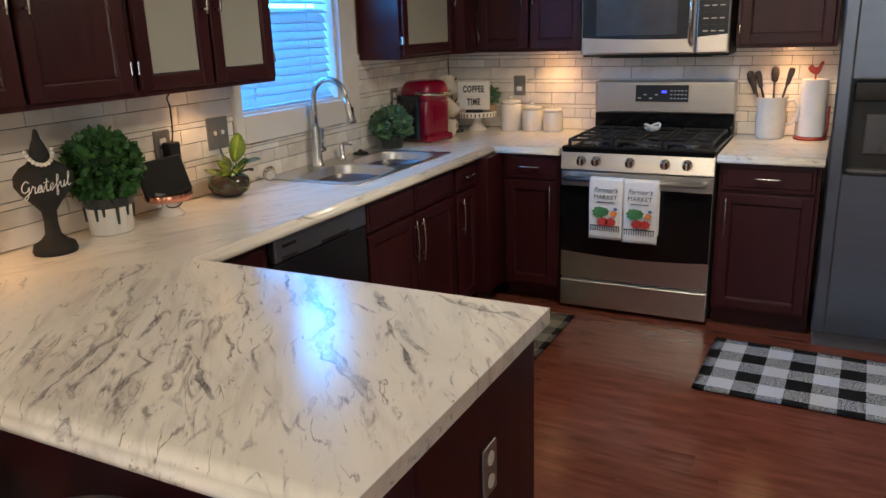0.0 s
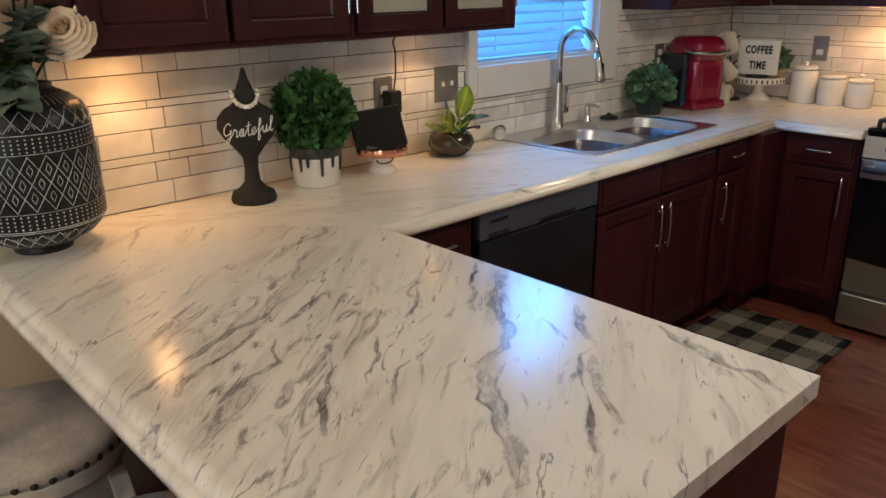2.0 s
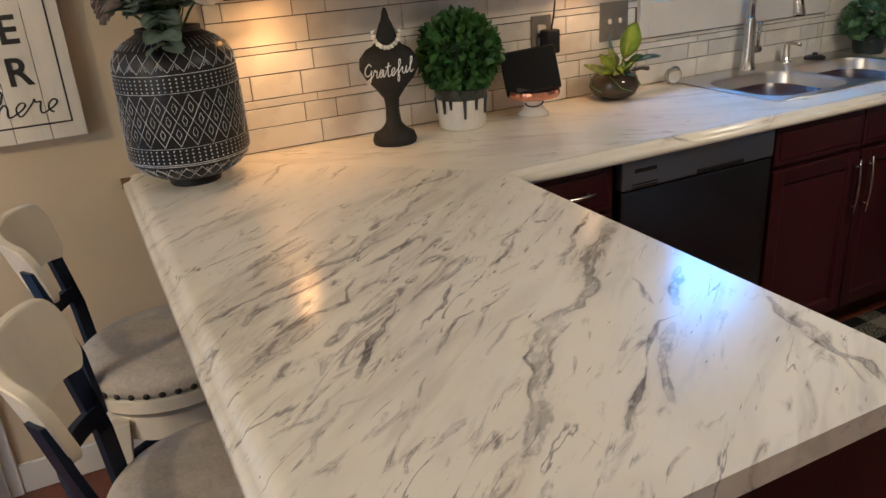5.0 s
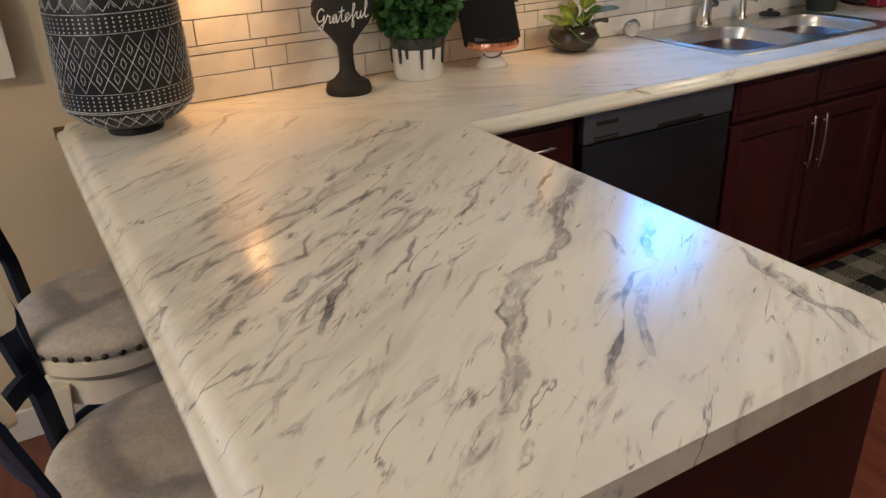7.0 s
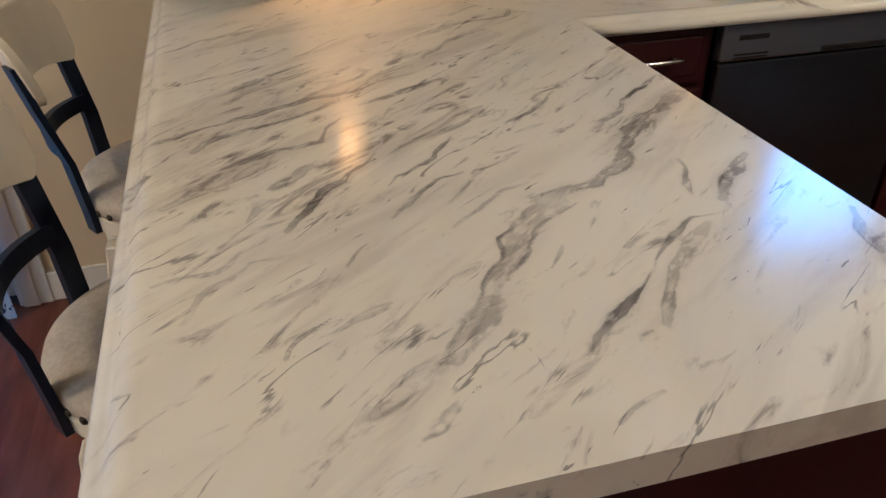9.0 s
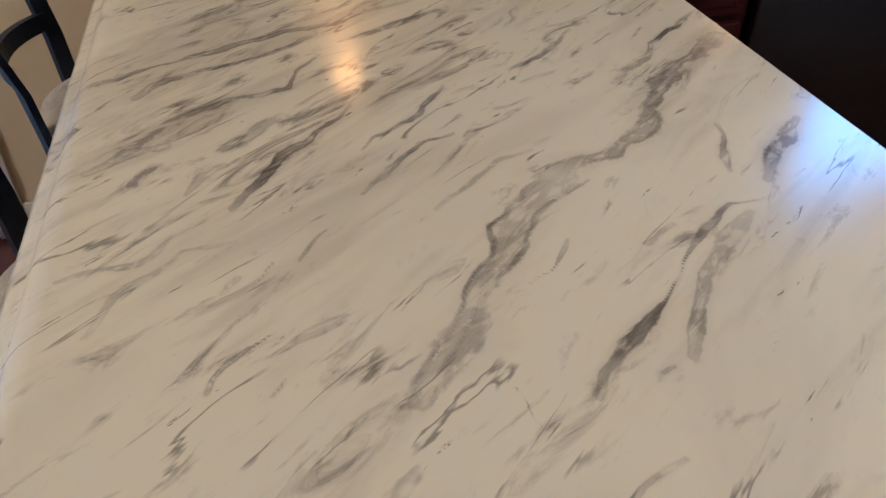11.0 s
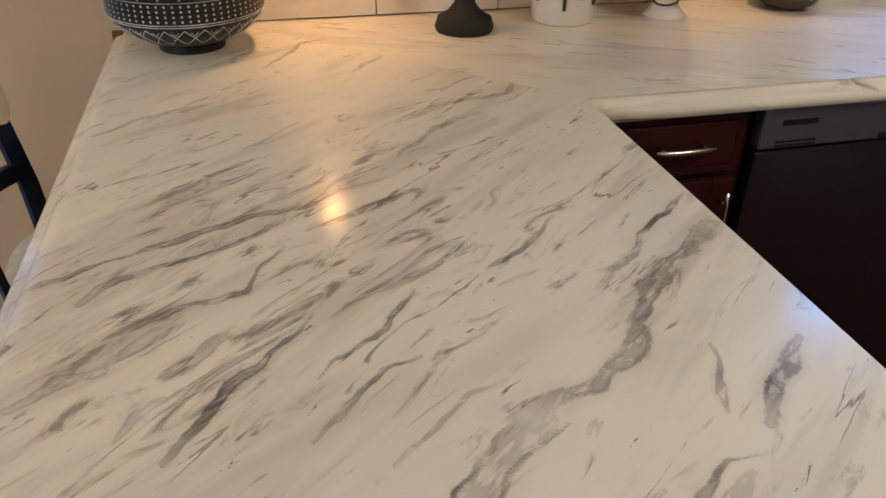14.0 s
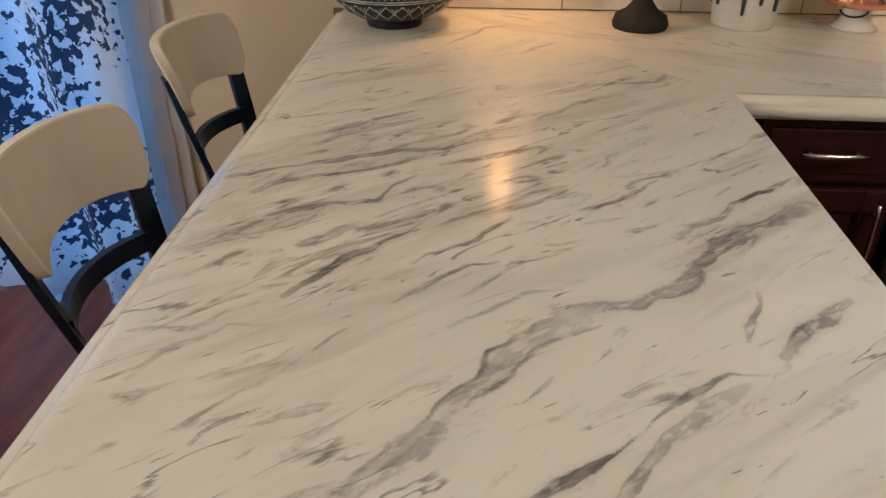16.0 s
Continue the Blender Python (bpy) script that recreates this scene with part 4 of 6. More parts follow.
def towel(x, z_low, width):
    ob = thing("dish_towel", "white printed cotton towel hung over the oven handle", "towel", (x, RY - 0.055, 0.762), group="dish towels")
    bm = bmesh.new()
    cols, path = 13, []
    for k in range(10):
        path.append((0.017, -0.28 + 0.028 * k))
    for k in range(7):
        a = math.pi * k / 6
        path.append((0.017 * math.cos(a), 0.017 * math.sin(a)))
    for k in range(1, 15):
        path.append((-0.017 - 0.003 * math.sin(k * 0.4), z_low * k / 14))
    grid = []
    for j in range(cols):
        s = j / (cols - 1) - 0.5
        row = []
        for n, (y, z) in enumerate(path):
            fold = 0.006 * math.sin(s * 15 + x * 7) * min(1, abs(z) * 8)
            row.append(bm.verts.new((s * width * (1 - 0.05 * abs(z)), y - (abs(fold) if y < 0 else -abs(fold) * 0.5), z)))
        grid.append(row)
    for a, b in zip(grid, grid[1:]):
        for n in range(len(path) - 1):
            bm.faces.new((a[n], a[n + 1], b[n + 1], b[n]))
    smooth(bm)
    bmesh.ops.recalc_face_normals(bm, faces=bm.faces)
    bmesh.ops.solidify(bm, geom=list(bm.faces), thickness=0.002)
    part("cloth", bm, TOWEL, ob)
    yf = -0.0305
    for words, size, z, sh in (("Farmer's", 0.036, -0.045, 0.35), ("MARKET", 0.033, -0.083, 0.0)):
        t = text_bm(words, size, 0.0006, sh)
        bmesh.ops.translate(t, verts=t.verts, vec=(0.0, yf, z))
        part("lettering", t, INK, ob)
    part("small_print", bm_box(-0.045, yf - 0.0006, -0.113, 0.045, yf + 0.0006, -0.108), INK, ob)
    for col, cx, cz, r, n in (("green", -0.03, -0.165, 0.036, 9), ("green", -0.005, -0.16, 0.026, 7), ("orange", 0.045, -0.17, 0.018, 4), ("red", -0.012, -0.215, 0.028, 8), ("red", 0.030, -0.215, 0.026, 8), ("blue", 0.055, -0.145, 0.010, 3)):
        blob = [(cx + r * (1 + 0.16 * math.sin(n * a)) * math.cos(a), cz + 0.85 * r * (1 + 0.12 * math.sin(n * a + 1)) * math.sin(a)) for a in (2 * math.pi * k / 28 for k in range(28))]
        part("print", bm_prism(blob, yf - 0.0012 - 0.0002 * n, yf, axis="y"), PRINTS[col], ob)
    for k in range(13):
        part("stripe", bm_box(-0.075 + 0.0125 * k - 0.002, yf - 0.0006, z_low + 0.045, -0.075 + 0.0125 * k + 0.002, yf + 0.0008, z_low + 0.072), INK, ob)
    part("stripe_band", bm_box(-0.08, yf - 0.0006, z_low + 0.072, 0.08, yf + 0.0008, z_low + 0.077), INK, ob)
    return ob


towel(1.328, -0.312, 0.178)
towel(1.508, -0.320, 0.186)

MY = 2.70
mw = thing("microwave", "stainless steel over-the-range microwave with dark glass", "microwave", ((1.04 + 1.832) / 2, MY, 1.372))
part("body", bm_box(-0.394, 0.03, 0.0, 0.394, NY - MY - 0.015, 0.43, 0.004), BLACK, mw)
md = part("door", bm_box(-0.396, 0.0, 0.012, 0.226, 0.03, 0.43, 0.010, 2), STEEL_H, mw)
arc = [(-0.388 + 0.60 * k / 12, 0.112 - 0.022 * math.sin(math.pi * (0.15 + 0.85 * k / 12) * 0.6)) for k in range(13)]
part("glass", bm_prism(arc + [(0.212, 0.41), (-0.388, 0.41)], -0.004, 0.004, axis="y"), mat("blue_black_glass", (0.02, 0.03, 0.04), 0.06, 0, 0.2, 8, 0), md, "dark reflective glass")
part("window_mesh", bm_box(-0.31, -0.0055, 0.115, 0.13, -0.0035, 0.33, 0.001), mat("mesh_window", (0.06, 0.07, 0.08), 0.10, 0, 0.2, 8, 0), md)
part("handle", bm_tube([(0.205, -0.006, 0.06), (0.205, -0.042, 0.085), (0.205, -0.046, 0.24), (0.205, -0.042, 0.38), (0.205, -0.006, 0.41)], 0.012, 12), CHROME, md)
mp = part("control_panel", bm_box(0.229, 0.0, 0.012, 0.396, 0.03, 0.43, 0.010, 2), STEEL_H, mw)
part("glass", bm_prism([(0.236, 0.098), (0.388, 0.112), (0.388, 0.41), (0.236, 0.41)], -0.004, 0.004, axis="y"), bpy.data.materials["blue_black_glass"], mp)
for j in range(7):
    for k in range(3):
        part("button_mark", bm_box(0.262 + 0.04 * k, -0.0052, 0.125 + 0.032 * j, 0.288 + 0.04 * k, -0.0038, 0.130 + 0.032 * j), bpy.data.materials["cast_iron"] if j % 2 else MARK, mp)
part("vent", bm_box(-0.30, 0.05, -0.008, 0.30, 0.30, 0.0), BLACK, mw)

FRIDGE = mat("grey_blue_stainless", (0.135, 0.15, 0.18), 0.33, 1.0, 0.08, 6, 0.05, 120, (0.04, 0.04, 3.0))
FX0, FY = 2.355, 2.24
fr = thing("refrigerator", "stainless steel refrigerator with a dispenser in the door", "refrigerator", (FX0 + 0.46, FY, 0))
part("body", bm_box(-0.455, 0.07, 0.03, 0.455, 0.82, 1.80, 0.006), mat("grey_fridge_side", (0.16, 0.16, 0.17), 0.5), fr)
part("toe_grille", bm_box(-0.45, 0.03, 0.0, 0.45, 0.10, 0.075, 0.004), mat("grille_grey", (0.10, 0.10, 0.11), 0.4), fr)
fd = bm_box(-0.46, 0.0, 0.085, -0.395, 0.066, 1.80, 0.010, 2)
bm_box(-0.14, 0.0, 0.085, -0.004, 0.066, 1.80, 0.010, 2, bm=fd)
bm_box(-0.397, 0.002, 0.085, -0.138, 0.066, 0.86, bm=fd)
bm_box(-0.397, 0.002, 1.29, -0.138, 0.066, 1.80, bm=fd)
fdoor = part("freezer_door", fd, FRIDGE, fr)
disp = part("dispenser", bm_box(-0.398, 0.058, 0.858, -0.137, 0.068, 1.292), BLACK, fdoor, "black dispenser recess")
rim = bm_tube([(-0.395, 0.001, 0.885), (-0.395, 0.001, 1.265), (-0.37, 0.001, 1.288), (-0.165, 0.001, 1.288), (-0.14, 0.001, 1.265), (-0.14, 0.001, 0.885), (-0.165, 0.001, 0.862), (-0.37, 0.001, 0.862)], 0.005, 8, True)
part("rim", rim, BLACK, disp)
part("paddle", bm_box(-0.33, 0.03, 0.95, -0.21, 0.05, 1.13, 0.008, 2), mat("grey_paddle", (0.05, 0.05, 0.055), 0.3), disp)
part("display", bm_box(-0.385, -0.001, 1.19, -0.15, 0.05, 1.275, 0.004), BLACK_GLOSS, disp)
part("tray", bm_box(-0.385, 0.004, 0.868, -0.15, 0.058, 0.884, 0.003), mat("tray_grey", (0.12, 0.12, 0.12), 0.4, 0.6), disp)
part("fresh_food_door", bm_box(0.004, 0.0, 0.085, 0.46, 0.066, 1.80, 0.010, 2), FRIDGE, fr)
for s in (-0.035, 0.035):
    part("handle", bm_tube([(s, -0.002, 0.62), (s, -0.05, 0.65), (s, -0.055, 1.1), (s, -0.05, 1.58), (s, -0.002, 1.61)], 0.012, 10), CHROME, fr)

# ---- sink and tap ----
sk = thing("sink", "stainless steel double bowl sink set into the worktop", "sink", (0.29, 1.555, TOP))
SX0, SX1, SY0, SY1 = -0.265, 0.250, -0.455, 0.450
BOWLS = ((-0.145, -0.415, 0.215, -0.015), (-0.145, 0.015, 0.215, 0.415))
CELLS = ((SX0, SY0, SX1, 0.0), (SX0, 0.0, SX1, SY1))
part("rim_edge", bm_tube([(SX0, SY0, 0.003), (SX1, SY0, 0.003), (SX1, SY1, 0.003), (SX0, SY1, 0.003)], 0.0035, 8, True), STEEL, sk)


def bowl_ring(box, inset, z, r):
    """Four rounded corners of seven points each."""
    x0, y0, x1, y1 = box
    out = []
    for cx, cy, a0 in ((x1 - r, y1 - r, 0), (x0 + r, y1 - r, 90), (x0 + r, y0 + r, 180), (x1 - r, y0 + r, 270)):
        for k in range(7):
            a = radians(a0 + 15 * k)
            out.append((cx + (r - inset) * math.cos(a), cy + (r - inset) * math.sin(a), z))
    return out


def cell_ring(box, cell, z, r):
    """Points on the cell's edge that answer to the bowl's ring, one on each corner."""
    x0, y0, x1, y1 = box
    c0, d0, c1, d1 = cell
    out = []
    for first, corner, last in (((c1, y1 - r), (c1, d1), (x1 - r, d1)), ((x0 + r, d1), (c0, d1), (c0, y1 - r)),
                                ((c0, y0 + r), (c0, d0), (x0 + r, d0)), ((x1 - r, d0), (c1, d0), (c1, y0 + r))):
        for k in range(7):
            p, q, f = (first, corner, k / 3) if k <= 3 else (corner, last, (k - 3) / 3)
            out.append((p[0] + (q[0] - p[0]) * f, p[1] + (q[1] - p[1]) * f, z))
    return out


def ring_faces(bm, loops):
    rings = [[bm.verts.new(p) for p in loop] for loop in loops]
    for a, b in zip(rings, rings[1:]):
        for k in range(28):
            bm.faces.new((a[k], a[(k + 1) % 28], b[(k + 1) % 28], b[k]))
    return rings


for box, cell in zip(BOWLS, CELLS):
    x0, y0, x1, y1 = box
    bm = bmesh.new()
    ring_faces(bm, [cell_ring(box, cell, 0.005, 0.10), bowl_ring(box, -0.010, 0.0055, 0.10), bowl_ring(box, 0.0, 0.0035, 0.10)])
    bmesh.ops.recalc_face_normals(bm, faces=bm.faces)
    part("rim", bm, STEEL, sk)
    bm = bmesh.new()
    rings = ring_faces(bm, [bowl_ring(box, i, z, 0.10) for i, z in ((0.0, 0.0035), (0.004, -0.008), (0.010, -0.13), (0.022, -0.160), (0.06, -0.175))])
    bm.faces.new(rings[-1])
    bmesh.ops.recalc_face_normals(bm, faces=bm.faces)
    for f in bm.faces:
        f.normal_flip()
    smooth(bm)
    bowl = part("bowl", bm, STEEL, sk)
    part("drain", bm_lathe([(0, -0.172), (0.03, -0.172), (0.042, -0.170), (0.042, -0.174), (0, -0.174)], 20, ((x0 + x1) / 2, (y0 + y1) / 2)), CHROME, bowl)

tap = thing("tap", "brushed nickel gooseneck kitchen tap with pull-down spray", "tap", (0.075, 1.455, TOP + 0.005))
part("base", bm_lathe([(0, 0.0), (0.032, 0.0), (0.032, 0.006), (0.027, 0.012), (0.024, 0.06), (0.021, 0.14), (0.017, 0.20), (0, 0.20)], 24), CHROME, tap)
neck = [(0, 0, 0.19), (0, 0, 0.29)] + [(0.095 - 0.095 * math.cos(a), 0.0, 0.33 + 0.095 * math.sin(a)) for a in (math.pi * k / 12 for k in range(0, 12))] + [(0.196, 0, 0.315)]
part("neck", bm_tube(neck, 0.0135, 14), CHROME, tap)
part("spray_head", bm_tube([(0.192, 0, 0.335), (0.199, 0, 0.305), (0.209, 0, 0.265), (0.218, 0, 0.225), (0.219, 0, 0.218)], [0.0145, 0.016, 0.018, 0.022, 0.018], 16), CHROME, tap)
part("spray_button", bm_box(0.222, -0.006, 0.255, 0.230, 0.006, 0.295, 0.003), BLACK, tap)
lever = part("lever", bm_tube([(0.0, 0.018, 0.075), (0.0, 0.058, 0.075)], 0.014, 12), CHROME, tap)
part("lever_arm", bm_tube([(0.0, 0.048, 0.082), (-0.002, 0.052, 0.12), (-0.006, 0.062, 0.175)], [0.007, 0.006, 0.008], 10), CHROME, lever)
soap = thing("soap_pump", "brushed nickel soap pump in the sink deck", "soap pump", (0.07, 1.675, TOP + 0.005))
part("collar", bm_lathe([(0, 0), (0.021, 0), (0.021, 0.006), (0.014, 0.012), (0.013, 0.06), (0.010, 0.075), (0, 0.075)], 18), CHROME, soap)
part("spout", bm_tube([(0, 0, 0.068), (0.0, 0.0, 0.078), (0.03, 0.008, 0.078), (0.055, 0.014, 0.073)], 0.0065, 10), CHROME, soap)
plug = thing("sink_stopper", "black rubber and chrome sink stopper on the sink deck", "stopper", (0.09, 1.82, TOP + 0.005))
part("disc", bm_lathe([(0, 0.0), (0.042, 0.0), (0.042, 0.008), (0.03, 0.014), (0.012, 0.016), (0.010, 0.026), (0, 0.028)], 24), BLACK, plug)

# ---- plates and cables ----


def plate(name, label, way_m, w, h, sockets=0, toggles=0):
    ob = tagged(new(name, mesh_of(name, bm_box(-w / 2, -0.006, -h / 2, w / 2, 0, h / 2, 0.003, 2), GREY_PLATE)), label, "switch plate" if toggles else "outlet")
    ob.matrix_basis = way_m
    for k in range(sockets):
        part("socket", bm_box(-0.017, -0.0085, -0.034 + 0.042 * k, 0.017, -0.005, -0.006 + 0.042 * k, 0.004, 2), TRIM, ob)
    for k in range(toggles):
        x = (k - (toggles - 1) / 2) * 0.046
        part("toggle", bm_box(x - 0.004, -0.018, -0.008, x + 0.004, -0.004, 0.010, 0.002), TRIM, ob)
    return ob


def on_sink_wall(y, z):
    return pose(0.0135, y, z, 0, 0, 90)


plate("switch_plate", "dark pewter double switch plate on the tiles", on_sink_wall(0.838, 1.165), 0.125, 0.135, toggles=2)
plate("outlet", "dark pewter outlet plate behind a charger", on_sink_wall(0.528, 1.150), 0.082, 0.135, sockets=2)
plate("outlet", "dark pewter outlet plate near the coffee maker", on_sink_wall(2.33, 1.165), 0.082, 0.125, sockets=2)
plate("outlet", "dark pewter outlet plate above the canisters", pose(0.525, NY - 0.0135, 1.185, 0, 0, 0), 0.080, 0.125, sockets=1)
ch = thing("charger", "black plug-in charger with a cable to the cabinet", "charger", (0.022, 0.545, 1.135))
part("block", bm_box(0, -0.028, -0.045, 0.045, 0.028, 0.035, 0.006, 2), BLACK, ch)
part("cable", bm_tube([(0.03, 0.0, 0.03), (0.035, 0.005, 0.07), (0.02, 0.022, 0.11), (0.018, 0.024, 0.17), (0.02, 0.012, 0.205), (0.05, 0.01, 0.230)], 0.003, 8), BLACK, ch)
part("cable_clip", bm_box(0.02, -0.035, 0.222, 0.06, 0.04, 0.236, 0.003), BLACK, ch)

# ---- lamps that show ----
BULB, DIM = glow("warm_bulb", (1.0, 0.52, 0.20), 60.0), glow("dim_warm_bulb", (1.0, 0.55, 0.25), 16.0)
SHELL = mat("puck_shell", (0.6, 0.6, 0.58), 0.4)
for x, y, z in ((0.13, -0.43, 1.3845), (0.13, 0.66, 1.3845), (0.80, 2.94, 1.4165), (2.12, 2.94, 1.4165)):
    pk = thing("puck_light", "small round warm light under the wall cabinet", "light", (x, y, z), group="under cabinet lights")
    part("shell", bm_lathe([(0, 0), (0.036, 0), (0.036, -0.014), (0.030, -0.018), (0.028, -0.014), (0, -0.014)], 24), SHELL, pk)
    part("lens", bm_lathe([(0, -0.0155), (0.026, -0.0155), (0.026, -0.0185), (0, -0.0195)], 20), DIM if y == 0.66 else BULB, pk, "glowing warm lens")

# ---- things on the worktop ----
LEAF = mat("box_leaf_green", (0.055, 0.165, 0.040), 0.45, 0, 0.5, 40, 0.1, 120, per=0.3)
LEAF2 = mat("dusty_leaf_green", (0.10, 0.19, 0.09), 0.5, 0, 0.45, 40, 0.1, 120)


def leaf_quad(bm, at, out, size, width, curl=0.25):
    """One cupped leaf with a fold along its middle."""
    out = out.normalized()
    side = out.orthogonal().normalized()
    side = Matrix.Rotation(random.uniform(0, 6.28), 3, out) @ side
    up = out.cross(side)
    tip = at + out * size
    mid = at + out * size * 0.5 + up * size * curl
    a, t = bm.verts.new(at), bm.verts.new(tip + up * size * curl * 0.6)
    l, r = bm.verts.new(mid + side * width), bm.verts.new(mid - side * width)
    l2, r2 = bm.verts.new(at.lerp(tip, 0.8) + up * size * curl + side * width * 0.7), bm.verts.new(at.lerp(tip, 0.8) + up * size * curl - side * width * 0.7)
    c = bm.verts.new(mid - up * size * 0.08)
    for f in ((a, l, c), (a, c, r), (c, l, l2), (c, r2, r), (c, l2, t), (c, t, r2)):
        bm.faces.new(f).smooth = True


def ball_of_leaves(radius, count, size, squash=1.0):
    bm = bmesh.new()
    for k in range(count):
        z = 1 - 2 * (k + 0.5) / count
        a = 2.39996 * k
        d = Vector((math.sqrt(1 - z * z) * math.cos(a), math.sqrt(1 - z * z) * math.sin(a), z))
        d += Vector([random.uniform(-0.12, 0.12) for _ in range(3)])
        d.normalize()
        depth = random.uniform(0.72, 1.02)
        p = d * (radius - size * 0.8) * depth
        way = (d + Vector([random.uniform(-0.9, 0.9) for _ in range(3)])).normalized()
        p.z *= squash
        leaf_quad(bm, p, way, size * random.uniform(0.8, 1.25), size * random.uniform(0.30, 0.42))
    return bm


def fluted(profile, steps, flutes, depth, centre=(0, 0)):
    bm = bm_lathe(profile, steps, centre)
    for v in bm.verts:
        r = math.hypot(v.co.x, v.co.y)
        if r > 0.02:
            k = 1 + depth * math.cos(flutes * math.atan2(v.co.y, v.co.x))
            v.co.x, v.co.y = v.co.x * k, v.co.y * k
    return bm


top = thing("topiary", "round green boxwood topiary in a white ribbed pot", "plant", (0.125, 0.15, TOP))
pot = part("pot", fluted([(0, 0), (0.068, 0), (0.074, 0.006), (0.081, 0.115), (0.081, 0.128), (0.074, 0.128), (0.072, 0.10), (0, 0.10)], 72, 24, 0.014), WHITE_CER, top, "white ribbed pot with black glaze drips")
DRIP = mat("black_drip_glaze", (0.03, 0.035, 0.035), 0.3, 0, 0.3, 60, 0.02)
part("glaze_band", fluted([(0.0805, 0.096), (0.0825, 0.10), (0.083, 0.129), (0.078, 0.131), (0.074, 0.130)], 72, 24, 0.014), DRIP, pot, "dark glaze band")
for k, (a, l) in enumerate(((-70, 0.045), (-52, 0.030), (-20, 0.060), (8, 0.035), (40, 0.052), (75, 0.03), (120, 0.04), (200, 0.04), (250, 0.05))):
    part("drip", bm_tube([(0.0815 * math.cos(radians(a)), 0.0815 * math.sin(radians(a)), 0.10), (0.0795 * math.cos(radians(a)), 0.0795 * math.sin(radians(a)), 0.10 - l)], [0.006, 0.004], 8), DRIP, pot)
fol = part("foliage", ball_of_leaves(0.140, 1500, 0.034), LEAF, top)
fol.location = (0.0, 0.0, 0.230)
# near-black green solid filling the middle of the leaf ball
core = part("core", smooth(bm_lathe([(0, -0.10), (0.06, -0.085), (0.10, -0.03), (0.105, 0.02), (0.08, 0.075), (0, 0.105)], 20)), mat("dark_green_core", (0.012, 0.03, 0.01), 0.9), top)
core.location = (0, 0, 0.230)
part("stem", bm_tube([(0, 0, 0.09), (0, 0, 0.16)], 0.012, 8), mat("bark", (0.08, 0.05, 0.03), 0.8), top)

# black stand with its string of beads
CHALK = mat("chalky_black", (0.010, 0.009, 0.008), 0.75, 0, 0.35, 60, 0.25, 260)
st = thing("necklace_stand", "chalky black bust-shaped stand lettered grateful", "stand", (0.165, -0.105, TOP), turn=66)
prof = ((0, 0), (0.065, 0), (0.068, 0.010), (0.062, 0.030), (0.040, 0.042), (0.024, 0.062), (0.020, 0.10), (0.023, 0.135), (0.045, 0.165), (0.072, 0.195), (0.088, 0.225), (0.085, 0.255), (0.064, 0.280),
        (0.044, 0.290), (0.032, 0.303), (0.028, 0.325), (0.020, 0.348), (0.012, 0.365), (0.009, 0.380), (0.005, 0.393), (0, 0.396))
bm = bm_lathe(prof, 40)
for v in bm.verts:
    s = min(1.0, max(0.0, (v.co.z - 0.10) / 0.08))
    v.co.y *= 1 - 0.52 * s
part("body", bm, CHALK, st)
t = cursive("Grateful", 0.0208, 0.0017)
for v in t.verts:
    v.co.x *= 0.92
    v.co.y = v.co.y - 0.041 + 0.020 * (v.co.x / 0.088) ** 2
    v.co.z += 0.219 + 0.12 * v.co.x
part("lettering", t, mat("white_chalk_ink", (0.8, 0.8, 0.78), 0.8), st, "white script lettering")
beads = thing("bead_necklace", "string of white beads round the stand's neck", "necklace", (0.165, -0.105, TOP), turn=66)
BEAD = mat("pearl_bead", (0.80, 0.76, 0.68), 0.25, 0, 0.05, 80, 0)
bead_mesh = mesh_of("bead", smooth(bm_lathe([(0, -0.0075), (0.0053, -0.0053), (0.0075, 0), (0.0053, 0.0053), (0, 0.0075)], 10)), BEAD)
for k in range(22):
    a = 2 * math.pi * k / 22
    ob = new("bead", bead_mesh)
    ob.parent = beads
    front = max(0, -math.sin(a))
    ob.location = (0.038 * math.cos(a), 0.025 * math.sin(a) - 0.014 * front, 0.328 - 0.040 * front)

# smart display on a footed dish
cs = thing("footed_dish", "small white footed dish with a copper beaded rim", "dish", (0.135, 0.415, TOP))
part("foot", bm_lathe([(0, 0), (0.052, 0), (0.054, 0.004), (0.040, 0.016), (0.030, 0.032), (0.034, 0.050), (0.060, 0.060), (0.0, 0.060)], 32), WHITE_CER, cs)
COPPER = mat("hammered_copper", (0.80, 0.36, 0.24), 0.25, 1.0, 0.15, 60, 0.2, 90)
rimc = part("rim", fluted([(0, 0.060), (0.080, 0.060), (0.086, 0.064), (0.088, 0.076), (0.085, 0.086), (0.078, 0.084), (0.076, 0.070), (0, 0.070)], 80, 20, 0.02), COPPER, cs, "copper rim")
sd = thing("smart_display", "black smart display leaning on the copper dish", "display", (0.145, 0.415, TOP + 0.0745), turn=74)
LEAN_BACK = Matrix.Rotation(radians(-5), 3, "Y") @ Matrix.Rotation(radians(-20), 3, "X")
bm = bm_box(-0.095, -0.008, 0.0, 0.095, 0.008, 0.146, 0.007, 3)
bmesh.ops.rotate(bm, verts=bm.verts, matrix=LEAN_BACK)
scr = part("screen_case", bm, BLACK, sd)
bm = bm_box(-0.091, -0.0088, 0.006, 0.091, -0.0075, 0.140, 0.0005)
bmesh.ops.rotate(bm, verts=bm.verts, matrix=LEAN_BACK)
part("screen_glass", bm, mat("matte_dark_screen", (0.003, 0.003, 0.004), 0.5, spec=0.15), scr)
